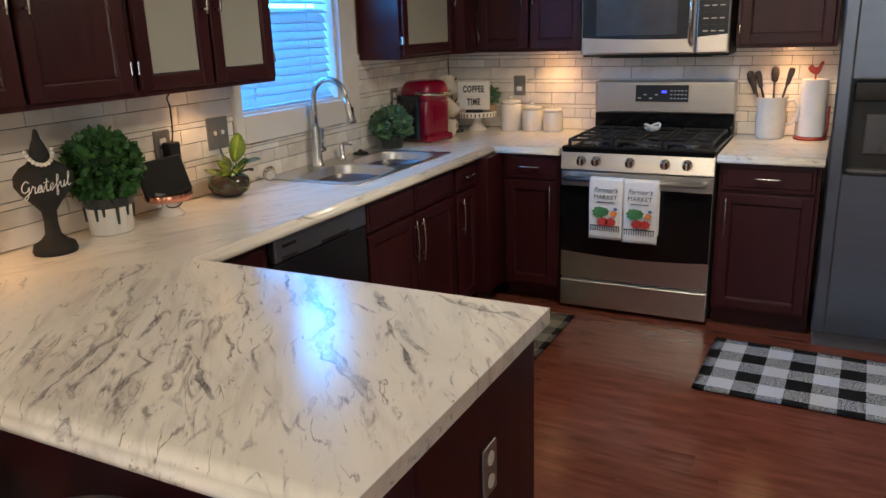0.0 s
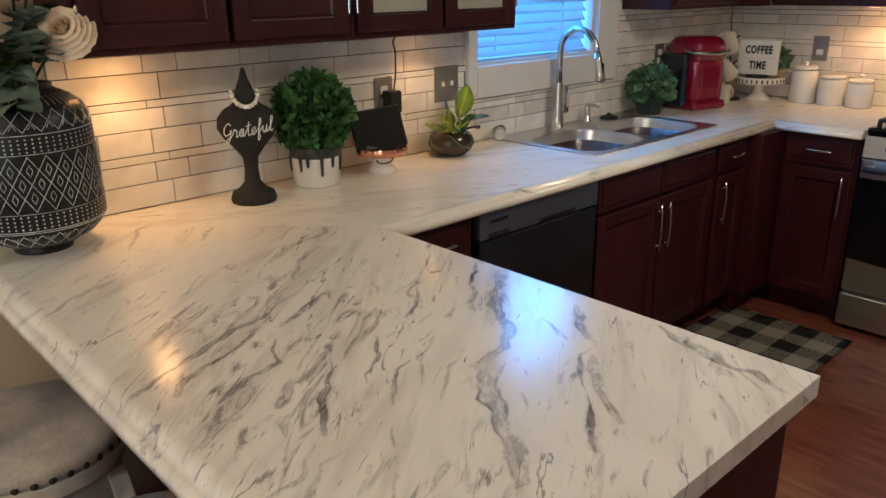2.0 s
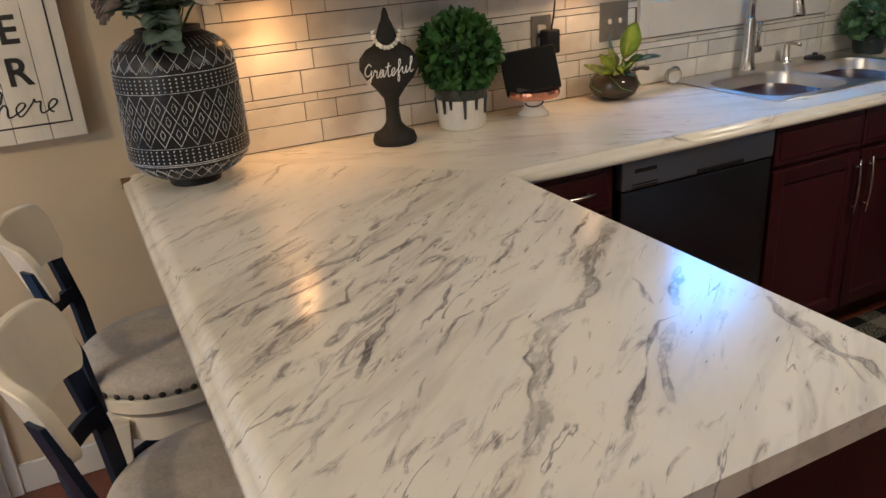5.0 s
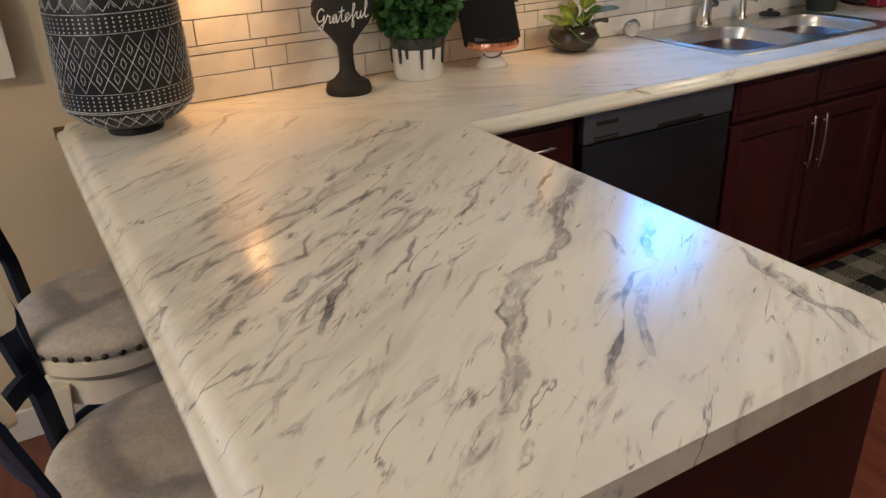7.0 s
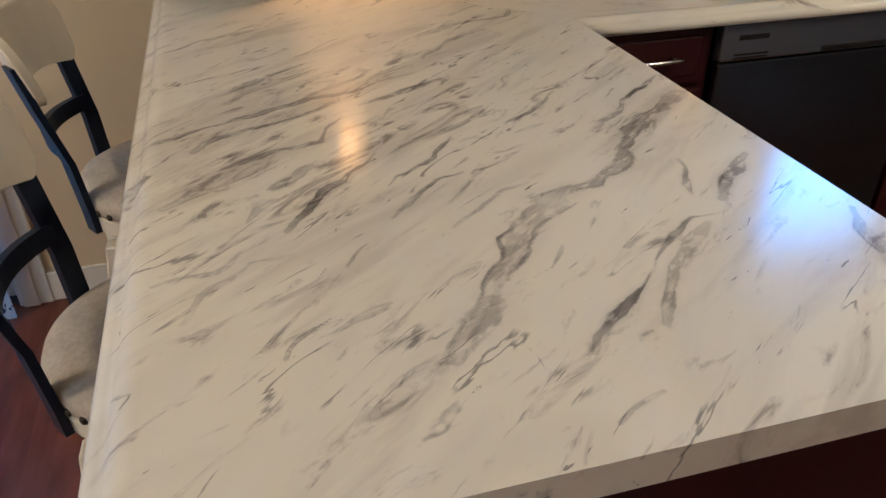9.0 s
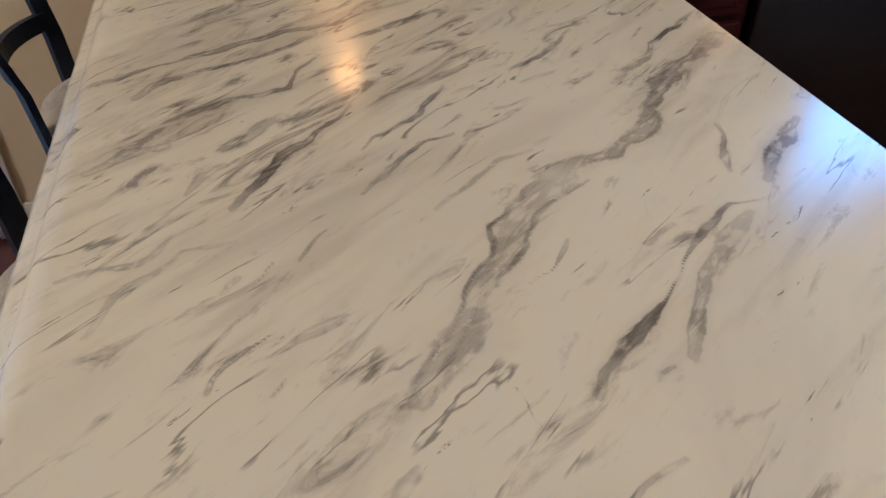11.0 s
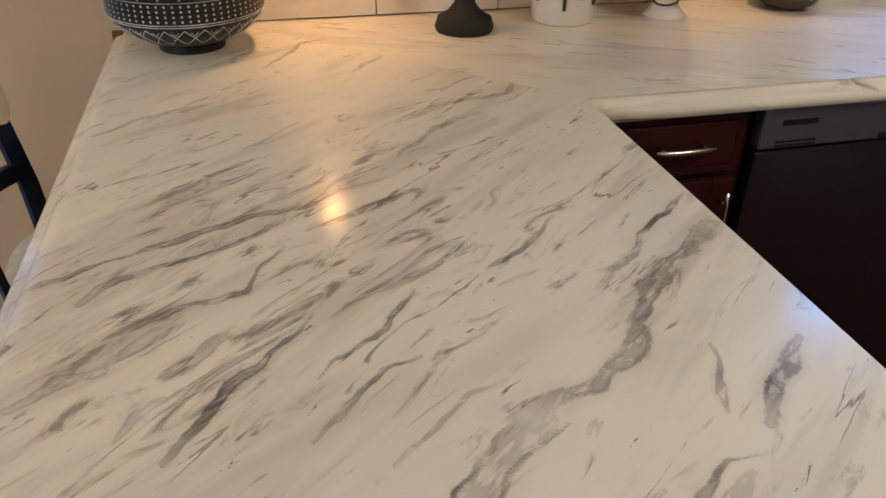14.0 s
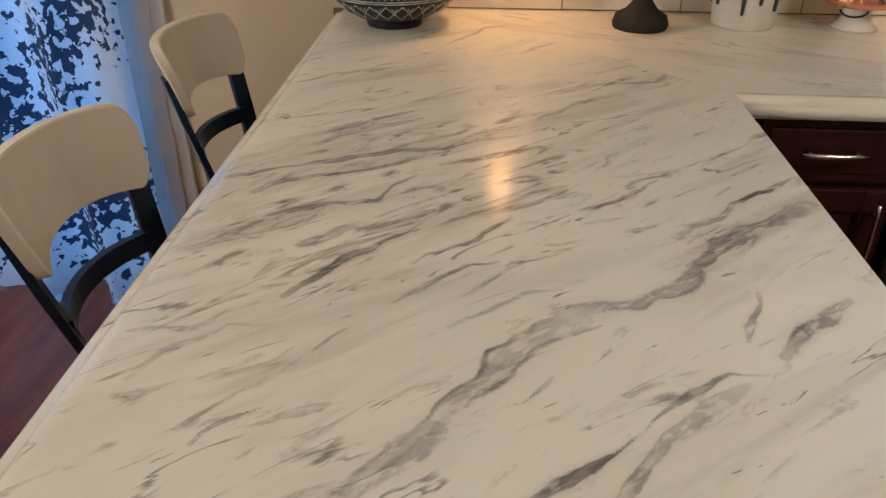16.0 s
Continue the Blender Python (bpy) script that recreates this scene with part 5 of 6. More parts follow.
part("speaker_base", bm_prism([(-0.01, 0.0), (0.062, 0.0), (0.050, 0.09), (0.038, 0.10)], -0.07, 0.07, 0.01, axis="x"), BLACK, sd)
part("ring_cable", bm_tube([(-0.02 + 0.03 * math.cos(a), -0.06, -0.018 + 0.016 * math.sin(a)) for a in (math.pi + math.pi * k / 10 for k in range(11))], 0.0025, 8), BLACK, sd)

# plant in a dark glass bowl
bw = thing("bowl_plant", "variegated plant in a round dark glass bowl", "plant", (0.115, 0.768, TOP))
SMOKE = mat("smoked_glass", (0.05, 0.035, 0.025), 0.08, 0, 0.3, 20, 0.0)
part("bowl", bm_lathe([(0, 0), (0.045, 0), (0.075, 0.018), (0.088, 0.045), (0.080, 0.075), (0.060, 0.092), (0.055, 0.092), (0.072, 0.072), (0.0, 0.07)], 36), SMOKE, bw, "smoky brown glass bowl")
LIME = mat("lime_leaf", (0.42, 0.56, 0.09), 0.38, 0, 0.35, 22, 0.08, 80)
DEEP = mat("deep_leaf", (0.10, 0.22, 0.05), 0.40, 0, 0.4, 22, 0.08, 80)
# glossy blade leaf; the window's blue reflection is put into its base colour
SHEEN_LEAF = mat("blade_leaf_window_sheen", (0.26, 0.38, 0.40), 0.14, 0, 0.3, 22, 0.05, 80)


def big_leaf(base, tip, width, bend, roll=0.0, facing=(0, 0, 1)):
    base, tip = Vector(base), Vector(tip)
    axis = tip - base
    side = axis.cross(Vector(facing)).normalized()
    side = Matrix.Rotation(roll, 3, axis.normalized()) @ side
    up = side.cross(axis).normalized()
    bm = bmesh.new()
    rows = []
    n = 9
    for k in range(n + 1):
        s = k / n
        c = base + axis * s + up * bend * math.sin(math.pi * s)
        w = width * max(0.02, math.sin(math.pi * min(1, s * 0.92 + 0.04)) ** 0.8)
        rows.append([bm.verts.new(c - side * w + up * w * 0.25), bm.verts.new(c), bm.verts.new(c + side * w + up * w * 0.25)])
    for a, b in zip(rows, rows[1:]):
        for j in range(2):
            bm.faces.new((a[j], a[j + 1], b[j + 1], b[j])).smooth = True
    bmesh.ops.solidify(bm, geom=list(bm.faces), thickness=0.0012)
    return bm


RIB = mat("yellow_leaf_rib", (0.72, 0.62, 0.08), 0.45, 0, 0.15, 60, 0)
PALE_LEAF = mat("cream_edged_leaf", (0.50, 0.55, 0.22), 0.4, 0, 0.5, 60, 0.06, 80)
for base, tip, w, bend, m, rib in (
        ((0.0, 0.040, 0.135), (0.005, 0.082, 0.252), 0.037, 0.008, LIME, True), ((0.0, 0.0, 0.10), (0.02, -0.040, 0.178), 0.020, 0.012, PALE_LEAF, True), ((0.01, -0.01, 0.085), (0.04, -0.085, 0.125), 0.017, 0.02, PALE_LEAF, True),
        ((0.02, 0, 0.085), (0.07, -0.05, 0.12), 0.018, 0.02, LIME, True), ((0, 0.03, 0.115), (0.02, 0.190, 0.126), 0.010, 0.03, SHEEN_LEAF, False), ((0.02, 0.03, 0.11), (0.03, 0.105, 0.138), 0.012, 0.02, DEEP, False),
        ((0, 0.02, 0.10), (-0.02, -0.015, 0.222), 0.008, -0.01, SHEEN_LEAF, False), ((0.02, 0.0, 0.085), (0.075, 0.025, 0.135), 0.018, 0.02, DEEP, True), ((0, -0.02, 0.085), (-0.01, -0.125, 0.130), 0.015, 0.02, PALE_LEAF, False),
        ((0.02, 0.01, 0.085), (0.06, -0.015, 0.145), 0.016, 0.02, DEEP, True), ((0.01, -0.02, 0.085), (0.06, -0.105, 0.105), 0.014, 0.02, LIME, True), ((0, 0, 0.08), (0.0, -0.055, 0.150), 0.017, 0.02, DEEP, True),
        ((0.0, 0.03, 0.085), (0.03, 0.060, 0.130), 0.014, 0.02, DEEP, False), ((0.02, -0.02, 0.09), (0.07, -0.115, 0.150), 0.018, 0.02, LIME, True), ((0.0, -0.01, 0.09), (0.03, -0.090, 0.165), 0.019, 0.015, LIME, True), ((0.03, -0.03, 0.085), (0.085, -0.075, 0.100), 0.012, 0.02, PALE_LEAF, False)):
    lf = part("leaf", big_leaf(base, tip, w, bend, random.uniform(-0.35, 0.35), (0.85, -0.35, 0.45)), m, bw)
    if rib:
        p, q = Vector(base), Vector(tip)
        axis = q - p
        lift = axis.cross(Vector((0.85, -0.35, 0.45))).normalized().cross(axis).normalized()
        part("midrib", bm_tube([p + axis * f + lift * (bend * math.sin(math.pi * f) + 0.0008) for f in (0.02, 0.2, 0.4, 0.6, 0.8, 0.97)], [0.0020, 0.0020, 0.0018, 0.0015, 0.0011, 0.0005], 6), RIB, lf, "yellow midrib")
part("stem", bm_tube([(0, 0.02, 0.07), (0.0, 0.03, 0.11), (0.0, 0.040, 0.137)], 0.0025, 6), DEEP, bw)
for k in range(5):
    a = k * 1.3
    part("vine", bm_tube([(0.05 * math.cos(a), 0.05 * math.sin(a), 0.09), (0.085 * math.cos(a + 0.3), 0.085 * math.sin(a + 0.3), 0.085), (0.092 * math.cos(a + 0.7), 0.092 * math.sin(a + 0.7), 0.05), (0.088 * math.cos(a + 1.2), 0.088 * math.sin(a + 1.2), 0.035)], 0.0016, 6), DEEP, bw)
part("wood_chip", bm_tube([(0.0, 0.05, 0.085), (0.01, 0.11, 0.092), (0.0, 0.15, 0.085)], [0.006, 0.005, 0.008], 8), mat("dark_driftwood", (0.07, 0.05, 0.035), 0.8), bw)
kn = thing("glass_ball", "clear faceted glass ball in a chrome ring", "ornament", (0.075, 1.075, TOP))
part("ball", smooth(bm_lathe([(0, 0.002), (0.018, 0.006), (0.029, 0.022), (0.031, 0.034), (0.025, 0.052), (0.012, 0.062), (0, 0.064)], 14)), glass("clear_glass", (0.95, 0.95, 0.95)), kn)
part("ring", bm_tube([(0.006, 0.033 * math.cos(a), 0.036 + 0.030 * math.sin(a)) for a in (2 * math.pi * k / 28 for k in range(28))], 0.0035, 8, True), CHROME, kn)

# corner by the coffee maker
p2 = thing("potted_plant", "bushy green plant in a dark pot", "plant", (0.125, 2.10, TOP))
part("pot", bm_lathe([(0, 0), (0.058, 0), (0.066, 0.05), (0.072, 0.085), (0.066, 0.085), (0, 0.075)], 28), mat("dark_green_pot", (0.012, 0.02, 0.018), 0.35), p2)
f2 = part("foliage", ball_of_leaves(0.128, 300, 0.052, 0.8), LEAF2, p2)
f2.location = (0, 0, 0.135)
RED = mat("glossy_red_plastic", (0.22, 0.003, 0.024), 0.22, 0, 0.12, 20, 0.0, coat=0.5)
cm = thing("coffee_maker", "glossy dark red single-cup coffee maker", "coffee maker", (0.19, 2.42, TOP), turn=-16)
bm = bm_box(-0.13, -0.10, 0.02, 0.088, 0.11, 0.26, 0.040, 4)
part("body", smooth_edges(bm), RED, cm)
bm = bm_box(-0.14, -0.108, 0.225, 0.098, 0.113, 0.355, 0.05, 4)
for v in bm.verts:
    if v.co.z > 0.28:
        v.co.x, v.co.y = v.co.x * (1 - 1.6 * (v.co.z - 0.28)), v.co.y * (1 - 1.2 * (v.co.z - 0.28))
part("head", smooth(bm), RED, cm)
part("base", bm_box(-0.13, -0.108, 0.0, 0.104, 0.112, 0.045, 0.018, 3), RED, cm)
part("tank", bm_box(-0.125, -0.135, 0.012, 0.045, -0.098, 0.275, 0.014, 3), mat("smoky_tank", (0.015, 0.018, 0.024), 0.12), cm, "smoky water tank")
part("cup_recess", bm_box(0.0855, -0.055, 0.055, 0.0895, 0.065, 0.21, 0.003), RED, cm)
part("lift_handle", bm_tube([(0.02, -0.112, 0.285), (0.085, -0.108, 0.282), (0.110, -0.06, 0.278), (0.116, 0.0, 0.276), (0.110, 0.06, 0.278), (0.085, 0.112, 0.282)], 0.009, 10), CHROME, cm)

MUG = mat("cream_stoneware", (0.72, 0.66, 0.56), 0.35, 0, 0.06, 30, 0.02)


def mug(parent_name, m, label):
    ob = thing(parent_name, label, "mug", (0, 0, 0), group="mugs")
    ob.matrix_basis = m
    part("cup", bm_lathe([(0, 0), (0.036, 0), (0.042, 0.006), (0.043, 0.095), (0.040, 0.096), (0.038, 0.010), (0, 0.008)], 28), MUG, ob)
    part("handle", bm_tube([(0.040, 0, 0.078), (0.062, 0, 0.076), (0.073, 0, 0.055), (0.068, 0, 0.030), (0.040, 0, 0.020)], 0.0058, 8), MUG, ob)
    return ob


rack = thing("mug_rack", "dark wire mug rack standing in the corner", "rack", (0.165, 2.80, TOP))
part("base", bm_tube([(0.07 * math.cos(a), 0.07 * math.sin(a), 0.004) for a in (2 * math.pi * k / 24 for k in range(24))], 0.004, 8, True), BLACK, rack)
part("post", bm_tube([(0, 0, 0), (0, 0, 0.34)], 0.005, 8), BLACK, rack)
part("foot_bar", bm_tube([(-0.07, 0, 0.004), (0.07, 0, 0.004)], 0.004, 8), BLACK, rack)
for z, dx, dy in ((0.33, 0.05, -0.03), (0.20, 0.05, -0.03), (0.27, -0.04, 0.04)):
    part("hook", bm_tube([(0, 0, z - 0.03), (dx * 0.6, dy * 0.6, z - 0.01), (dx, dy, z + 0.01)], 0.004, 8), BLACK, rack)
mug("mug", pose(0.195, 2.735, TOP + 0.262, -40, 25, 70), "cream stoneware mug hanging tilted on the rack")
mug("mug", pose(0.215, 2.745, TOP + 0.125, -50, -20, 60), "cream stoneware mug hanging low on the rack")
mug("mug", pose(0.213, 2.655, TOP + 0.0005, 0, 0, 70), "cream lettered stoneware mug standing on the worktop")
mug("mug", pose(0.125, 2.86, TOP + 0.262, -30, 30, 150), "cream stoneware mug hanging behind on the rack")

ck = thing("cake_stand", "white cake stand with a pierced rim", "cake stand", (0.288, 2.92, TOP))
part("foot", bm_lathe([(0, 0), (0.062, 0), (0.060, 0.008), (0.035, 0.030), (0.026, 0.060), (0.038, 0.092), (0.10, 0.102), (0.105, 0.108), (0, 0.108)], 36), WHITE_CER, ck)
part("rim", fluted([(0.100, 0.104), (0.120, 0.086), (0.126, 0.090), (0.127, 0.118), (0.124, 0.122), (0.112, 0.116), (0.100, 0.110)], 120, 30, 0.006), WHITE_CER, ck)
# dark slips on the rim, coloured as the shade inside its piercings
slot = mesh_of("slot", bm_box(-0.0045, -0.0012, 0.093, 0.0045, 0.0012, 0.113, 0.001), mat("slot_shade", (0.10, 0.08, 0.06), 0.8))
for k in range(30):
    a = 12 * k
    ob = new("slot", slot)
    ob.parent = ck
    ob.matrix_basis = pose(0.1268 * math.cos(radians(a)), 0.1268 * math.sin(radians(a)), 0.0, 0, 0, a + 90)
lb = thing("letter_board", "white framed letter board reading coffee time", "sign", (0.276, 2.895, TOP + 0.132), turn=12)
part("easel", bm_prism([(-0.03, -0.0225), (0.035, -0.0225), (0.012, 0.09), (0.006, 0.09), (-0.004, 0.0), (-0.03, 0.0)], -0.05, 0.05, 0.002, axis="x"), BLACK, lb, "dark easel foot")
part("board", bm_box(-0.104, -0.008, 0.0, 0.104, 0.012, 0.178, 0.003, 2), mat("letter_board_white", (0.82, 0.80, 0.76), 0.5, 0, 0.03, 30, 0.02), lb)
for k in range(2):
    part("rail", bm_box(-0.095, -0.010, 0.082 + 0.004 * k, 0.095, -0.007, 0.084 + 0.004 * k), TRIM, lb)
LETTER = mat("black_letters", (0.02, 0.02, 0.02), 0.5)
for word, z in (("COFFEE", 0.128), ("TIME", 0.048)):
    t = text_bm(word, 0.056, 0.001, spacing=1.15, bold=0.0022)
    for v in t.verts:
        v.co.x *= 0.64
    bmesh.ops.translate(t, verts=t.verts, vec=(0, -0.0105, z))
    part("lettering", t, LETTER, lb)
sprig = thing("green_sprig", "small green sprig behind the letter board", "plant", (0.378, 2.955, TOP + 0.109))
part("pot", bm_lathe([(0, 0), (0.022, 0), (0.028, 0.05), (0.024, 0.05), (0, 0.045)], 18), mat("kraft_pot", (0.40, 0.27, 0.14), 0.7), sprig)
fs = part("foliage", ball_of_leaves(0.055, 90, 0.032, 1.3), LEAF2, sprig)
fs.location = (0, 0, 0.105)

for x, h, r in ((0.505, 0.190, 0.066), (0.648, 0.155, 0.066), (0.786, 0.145, 0.062)):
    cn = thing("canister", "white ceramic canister with a lid and ring" if h > 0.18 else "short white ceramic canister with a lid", "canister", (x, 2.965, TOP), group="canisters")
    part("jar", bm_lathe([(0, 0), (r - 0.006, 0), (r, 0.006), (r, h - 0.035), (r - 0.006, h - 0.025), (r - 0.010, h - 0.022), (0, h - 0.022)], 36), WHITE_CER, cn)
    ld = part("lid", bm_lathe([(0, h - 0.021), (r - 0.008, h - 0.021), (r - 0.004, h - 0.014), (r - 0.010, h - 0.004), (0.015, h), (0, h)], 36), WHITE_CER, cn)
    part("lid_knob", bm_lathe([(0, h - 0.001), (0.008, h - 0.001), (0.007, h + 0.006), (0.012, h + 0.014), (0.008, h + 0.020), (0, h + 0.021)], 18), WHITE_CER, ld)
    part("seal", bm_lathe([(r - 0.0095, h - 0.0245), (r - 0.0045, h - 0.0235), (r - 0.0095, h - 0.0205)], 30), CHROME, cn)

pt = thing("pitcher", "white ceramic pitcher holding cooking utensils", "pitcher", (2.045, 2.965, TOP), turn=-10)
part("jug", bm_lathe([(0, 0), (0.066, 0), (0.076, 0.01), (0.078, 0.10), (0.074, 0.19), (0.080, 0.225), (0.076, 0.225), (0.068, 0.19), (0.070, 0.02), (0, 0.015)], 40), WHITE_CER, pt)
part("handle", bm_tube([(0.080, 0, 0.205), (0.115, 0, 0.212), (0.138, 0, 0.175), (0.134, 0, 0.12), (0.112, 0, 0.085), (0.080, 0, 0.075)], 0.010, 12), WHITE_CER, pt)
DARKU = mat("dark_utensil", (0.035, 0.025, 0.02), 0.45)
for x0, y0, x1, y1, z, kind in ((0.0, 0.0, -0.125, 0.0, 0.36, "spoon"), (0.01, 0.02, -0.085, 0.02, 0.35, "turner"), (0.01, 0, 0.005, 0.0, 0.385, "spoon"), (0.0, 0.01, 0.085, 0.0, 0.37, "turner"), (-0.02, 0.02, -0.10, -0.03, 0.32, "turner")):
    ut = thing("utensil", "dark cooking utensil standing in the pitcher", "utensil", (2.045, 2.965, TOP), turn=-10, group="utensils")
    part("handle", bm_tube([(x0, y0, 0.02), (x1 * 0.8, y1 * 0.8, z * 0.78)], 0.006, 8), DARKU, ut)
    h = bm_lathe([(0, -0.05), (0.016, -0.035), (0.022, 0.0), (0.018, 0.03), (0, 0.042)] if kind == "spoon" else [(0, -0.05), (0.010, -0.045), (0.017, 0.02), (0.015, 0.045), (0, 0.048)], 16)
    for v in h.verts:
        v.co.y *= 0.35
    hd = part("head", smooth(h), DARKU, ut)
    hd.matrix_basis = pose(x1 * 0.95, y1 * 0.95, z * 0.90, 0, math.degrees(math.atan2(x1 - x0, z)), 20)

RIRON = mat("red_painted_iron", (0.27, 0.022, 0.014), 0.45, 0, 0.3, 50, 0.1)
pw = thing("paper_towel_holder", "red iron paper towel holder with a rooster finial", "paper towel holder", (2.250, 2.965, TOP))
part("base", bm_lathe([(0, 0), (0.082, 0), (0.085, 0.008), (0.075, 0.016), (0, 0.018)], 32), RIRON, pw)
part("rod", bm_tube([(0, 0, 0.01), (0, 0, 0.345)], 0.006, 8), RIRON, pw)
part("arm", bm_tube([(0.075, -0.02, 0.01), (0.082, -0.02, 0.06), (0.080, -0.02, 0.18)], 0.0055, 8), RIRON, pw)
rooster = [(-0.030, 0.012), (-0.012, 0.0), (0.012, 0.0), (0.022, 0.018), (0.030, 0.045), (0.036, 0.060), (0.026, 0.068), (0.016, 0.062), (0.010, 0.040), (-0.006, 0.034), (-0.020, 0.048), (-0.036, 0.044), (-0.042, 0.028)]
part("rooster", bm_prism([(u, 0.345 + v) for u, v in rooster], -0.006, 0.006, 0.003, axis="y"), RIRON, pw, "red rooster finial")
roll = thing("paper_towel_roll", "white roll of kitchen paper on the red holder", "paper roll", (2.250, 2.965, TOP + 0.018))
part("roll", bm_lathe([(0.02, 0), (0.066, 0), (0.0655, 0.004), (0.0655, 0.296), (0.066, 0.30), (0.02, 0.30)], 40), mat("kitchen_paper", (0.82, 0.80, 0.76), 0.95, 0, 0.03, 60, 0.4, 260), roll)

# ---- vase of flowers ----
VH = 0.425
vs = thing("vase", "large black vase carved with pale diamonds and dots", "vase", (0.172, -0.706, TOP))
VASE_PROFILE = ((0.0, 0.0), (0.070, 0.0), (0.072, 0.010), (0.066, 0.020), (0.098, 0.026), (0.132, 0.044), (0.154, 0.066), (0.164, 0.086), (0.1635, 0.20), (0.160, 0.31), (0.156, 0.335), (0.142, 0.360),
                (0.118, 0.378), (0.092, 0.390), (0.084, 0.396), (0.084, 0.406), (0.078, 0.406), (0.074, 0.396), (0.0, 0.388))
VBLACK = mat("charcoal_glaze", (0.011, 0.011, 0.013), 0.40, 0, 0.6, 55, 0.05, 160, spec=0.35)
PALE = mat("rubbed_pale_carving", (0.52, 0.53, 0.54), 0.6, 0, 0.5, 70, 0.2, 200)
VASE_PROFILE = tuple((r * 0.965, z) for r, z in VASE_PROFILE)
part("body", bm_lathe(VASE_PROFILE, 64), VBLACK, vs)


def vase_r(z):
    for (r0, z0), (r1, z1) in zip(VASE_PROFILE[1:15], VASE_PROFILE[2:16]):
        if z0 <= z <= z1:
            return r0 + (r1 - r0) * (z - z0) / max(1e-6, z1 - z0)
    return 0.16


def on_vase(a, z, out=0.0006):
    r = vase_r(z) + out
    return (r * math.cos(a), r * math.sin(a), z)


def vase_line(points, w=0.0010):
    """A carved line through (angle, height) pairs, following the vase."""
    pts = []
    for (a0, z0), (a1, z1) in zip(points, points[1:]):
        n = max(2, int(abs(a1 - a0) * 12 + abs(z1 - z0) * 60))
        pts += [on_vase(a0 + (a1 - a0) * k / n, z0 + (z1 - z0) * k / n) for k in range(n)]
    pts.append(on_vase(*points[-1]))
    return bm_tube(pts, w, 4)


N = 25
band = bmesh.new()
for z in (0.079, 0.084, 0.306, 0.126, 0.2625):
    join(band, bm_tube([on_vase(2 * math.pi * k / 72, z) for k in range(72)], 0.0013 if z != 0.126 else 0.0008, 4, True))
tagged(part("ring_line", band, PALE, vs), kind="stuff")
lattice = bmesh.new()
for k in range(N):
    a, s = 2 * math.pi * k / N, 2 * math.pi / N
    join(lattice, vase_line([(a, 0.130), (a + 2 * s, 0.258)]))
    join(lattice, vase_line([(a + 2 * s, 0.130), (a, 0.258)]))
    for c, z in ((a, 0.162), (a, 0.226), (a + s / 2, 0.194)):
        h, w = 0.014, s * 0.16
        join(lattice, vase_line([(c - w, z), (c, z + h), (c + w, z), (c, z - h), (c - w, z)], 0.0009))
tagged(part("diamond_lattice", lattice, PALE, vs), kind="stuff")
upper = bmesh.new()
for k in range(N):
    a, s = 2 * math.pi * k / N, 2 * math.pi / N
    join(upper, vase_line([(a, 0.312), (a + s, 0.358)]))
    join(upper, vase_line([(a + s, 0.312), (a, 0.358)]))
    join(upper, vase_line([(a + 0.3 * s, 0.318), (a + s / 2, 0.330), (a + 0.7 * s, 0.318)], 0.0009))
    join(upper, vase_line([(a + s / 2, 0.364), (a + s / 2, 0.384)], 0.0009))
    join(upper, vase_line([(a, 0.364), (a, 0.384)], 0.0009))
tagged(part("shoulder_lattice", upper, PALE, vs), kind="stuff")
lower = bmesh.new()
for k in range(N):
    a, s = 2 * math.pi * k / N, 2 * math.pi / N
    join(lower, vase_line([(a, 0.036), (a + s, 0.072)]))
    join(lower, vase_line([(a + s, 0.036), (a, 0.072)]))
    join(lower, vase_line([(a + 0.32 * s, 0.068), (a + s / 2, 0.060), (a + 0.68 * s, 0.068)], 0.0009))
tagged(part("zigzag_band", lower, PALE, vs), kind="stuff")
dots = bmesh.new()
for z in (0.091, 0.1005, 0.110, 0.1195, 0.268, 0.2775, 0.287, 0.2965):
    for k in range(66):
        a = 2 * math.pi * (k + 0.5 * (z > 0.2)) / 66
        c = Vector(on_vase(a, z))
        t, u = Vector((-math.sin(a), math.cos(a), 0)), Vector((0, 0, 1))
        o = Vector((math.cos(a), math.sin(a), 0))
        ring = [dots.verts.new(c + 0.0026 * (math.cos(b) * t + math.sin(b) * u)) for b in (math.pi * j / 3 for j in range(6))]
        mid = dots.verts.new(c + o * 0.0012)
        for j in range(6):
            dots.faces.new((ring[j], ring[(j + 1) % 6], mid))
tagged(part("dot_band", dots, PALE, vs), kind="stuff")

fl = thing("flower_bunch", "artificial roses and eucalyptus standing in the vase", "flowers", (0.172, -0.706, TOP + 0.40))
EUC = mat("eucalyptus_leaf", (0.19, 0.26, 0.20), 0.6, 0, 0.3, 30, 0.1, 90)
CREAM = mat("cream_petal", (0.86, 0.69, 0.49), 0.6, 0, 0.12, 30, 0.05, 90)
DUSTY = mat("dusty_white_petal", (0.55, 0.46, 0.42), 0.65, 0, 0.15, 30, 0.05, 90)
WINE = mat("wine_red_petal", (0.16, 0.012, 0.022), 0.6, 0, 0.35, 30, 0.05, 90)
STEM = mat("stem_green", (0.05, 0.09, 0.035), 0.6)


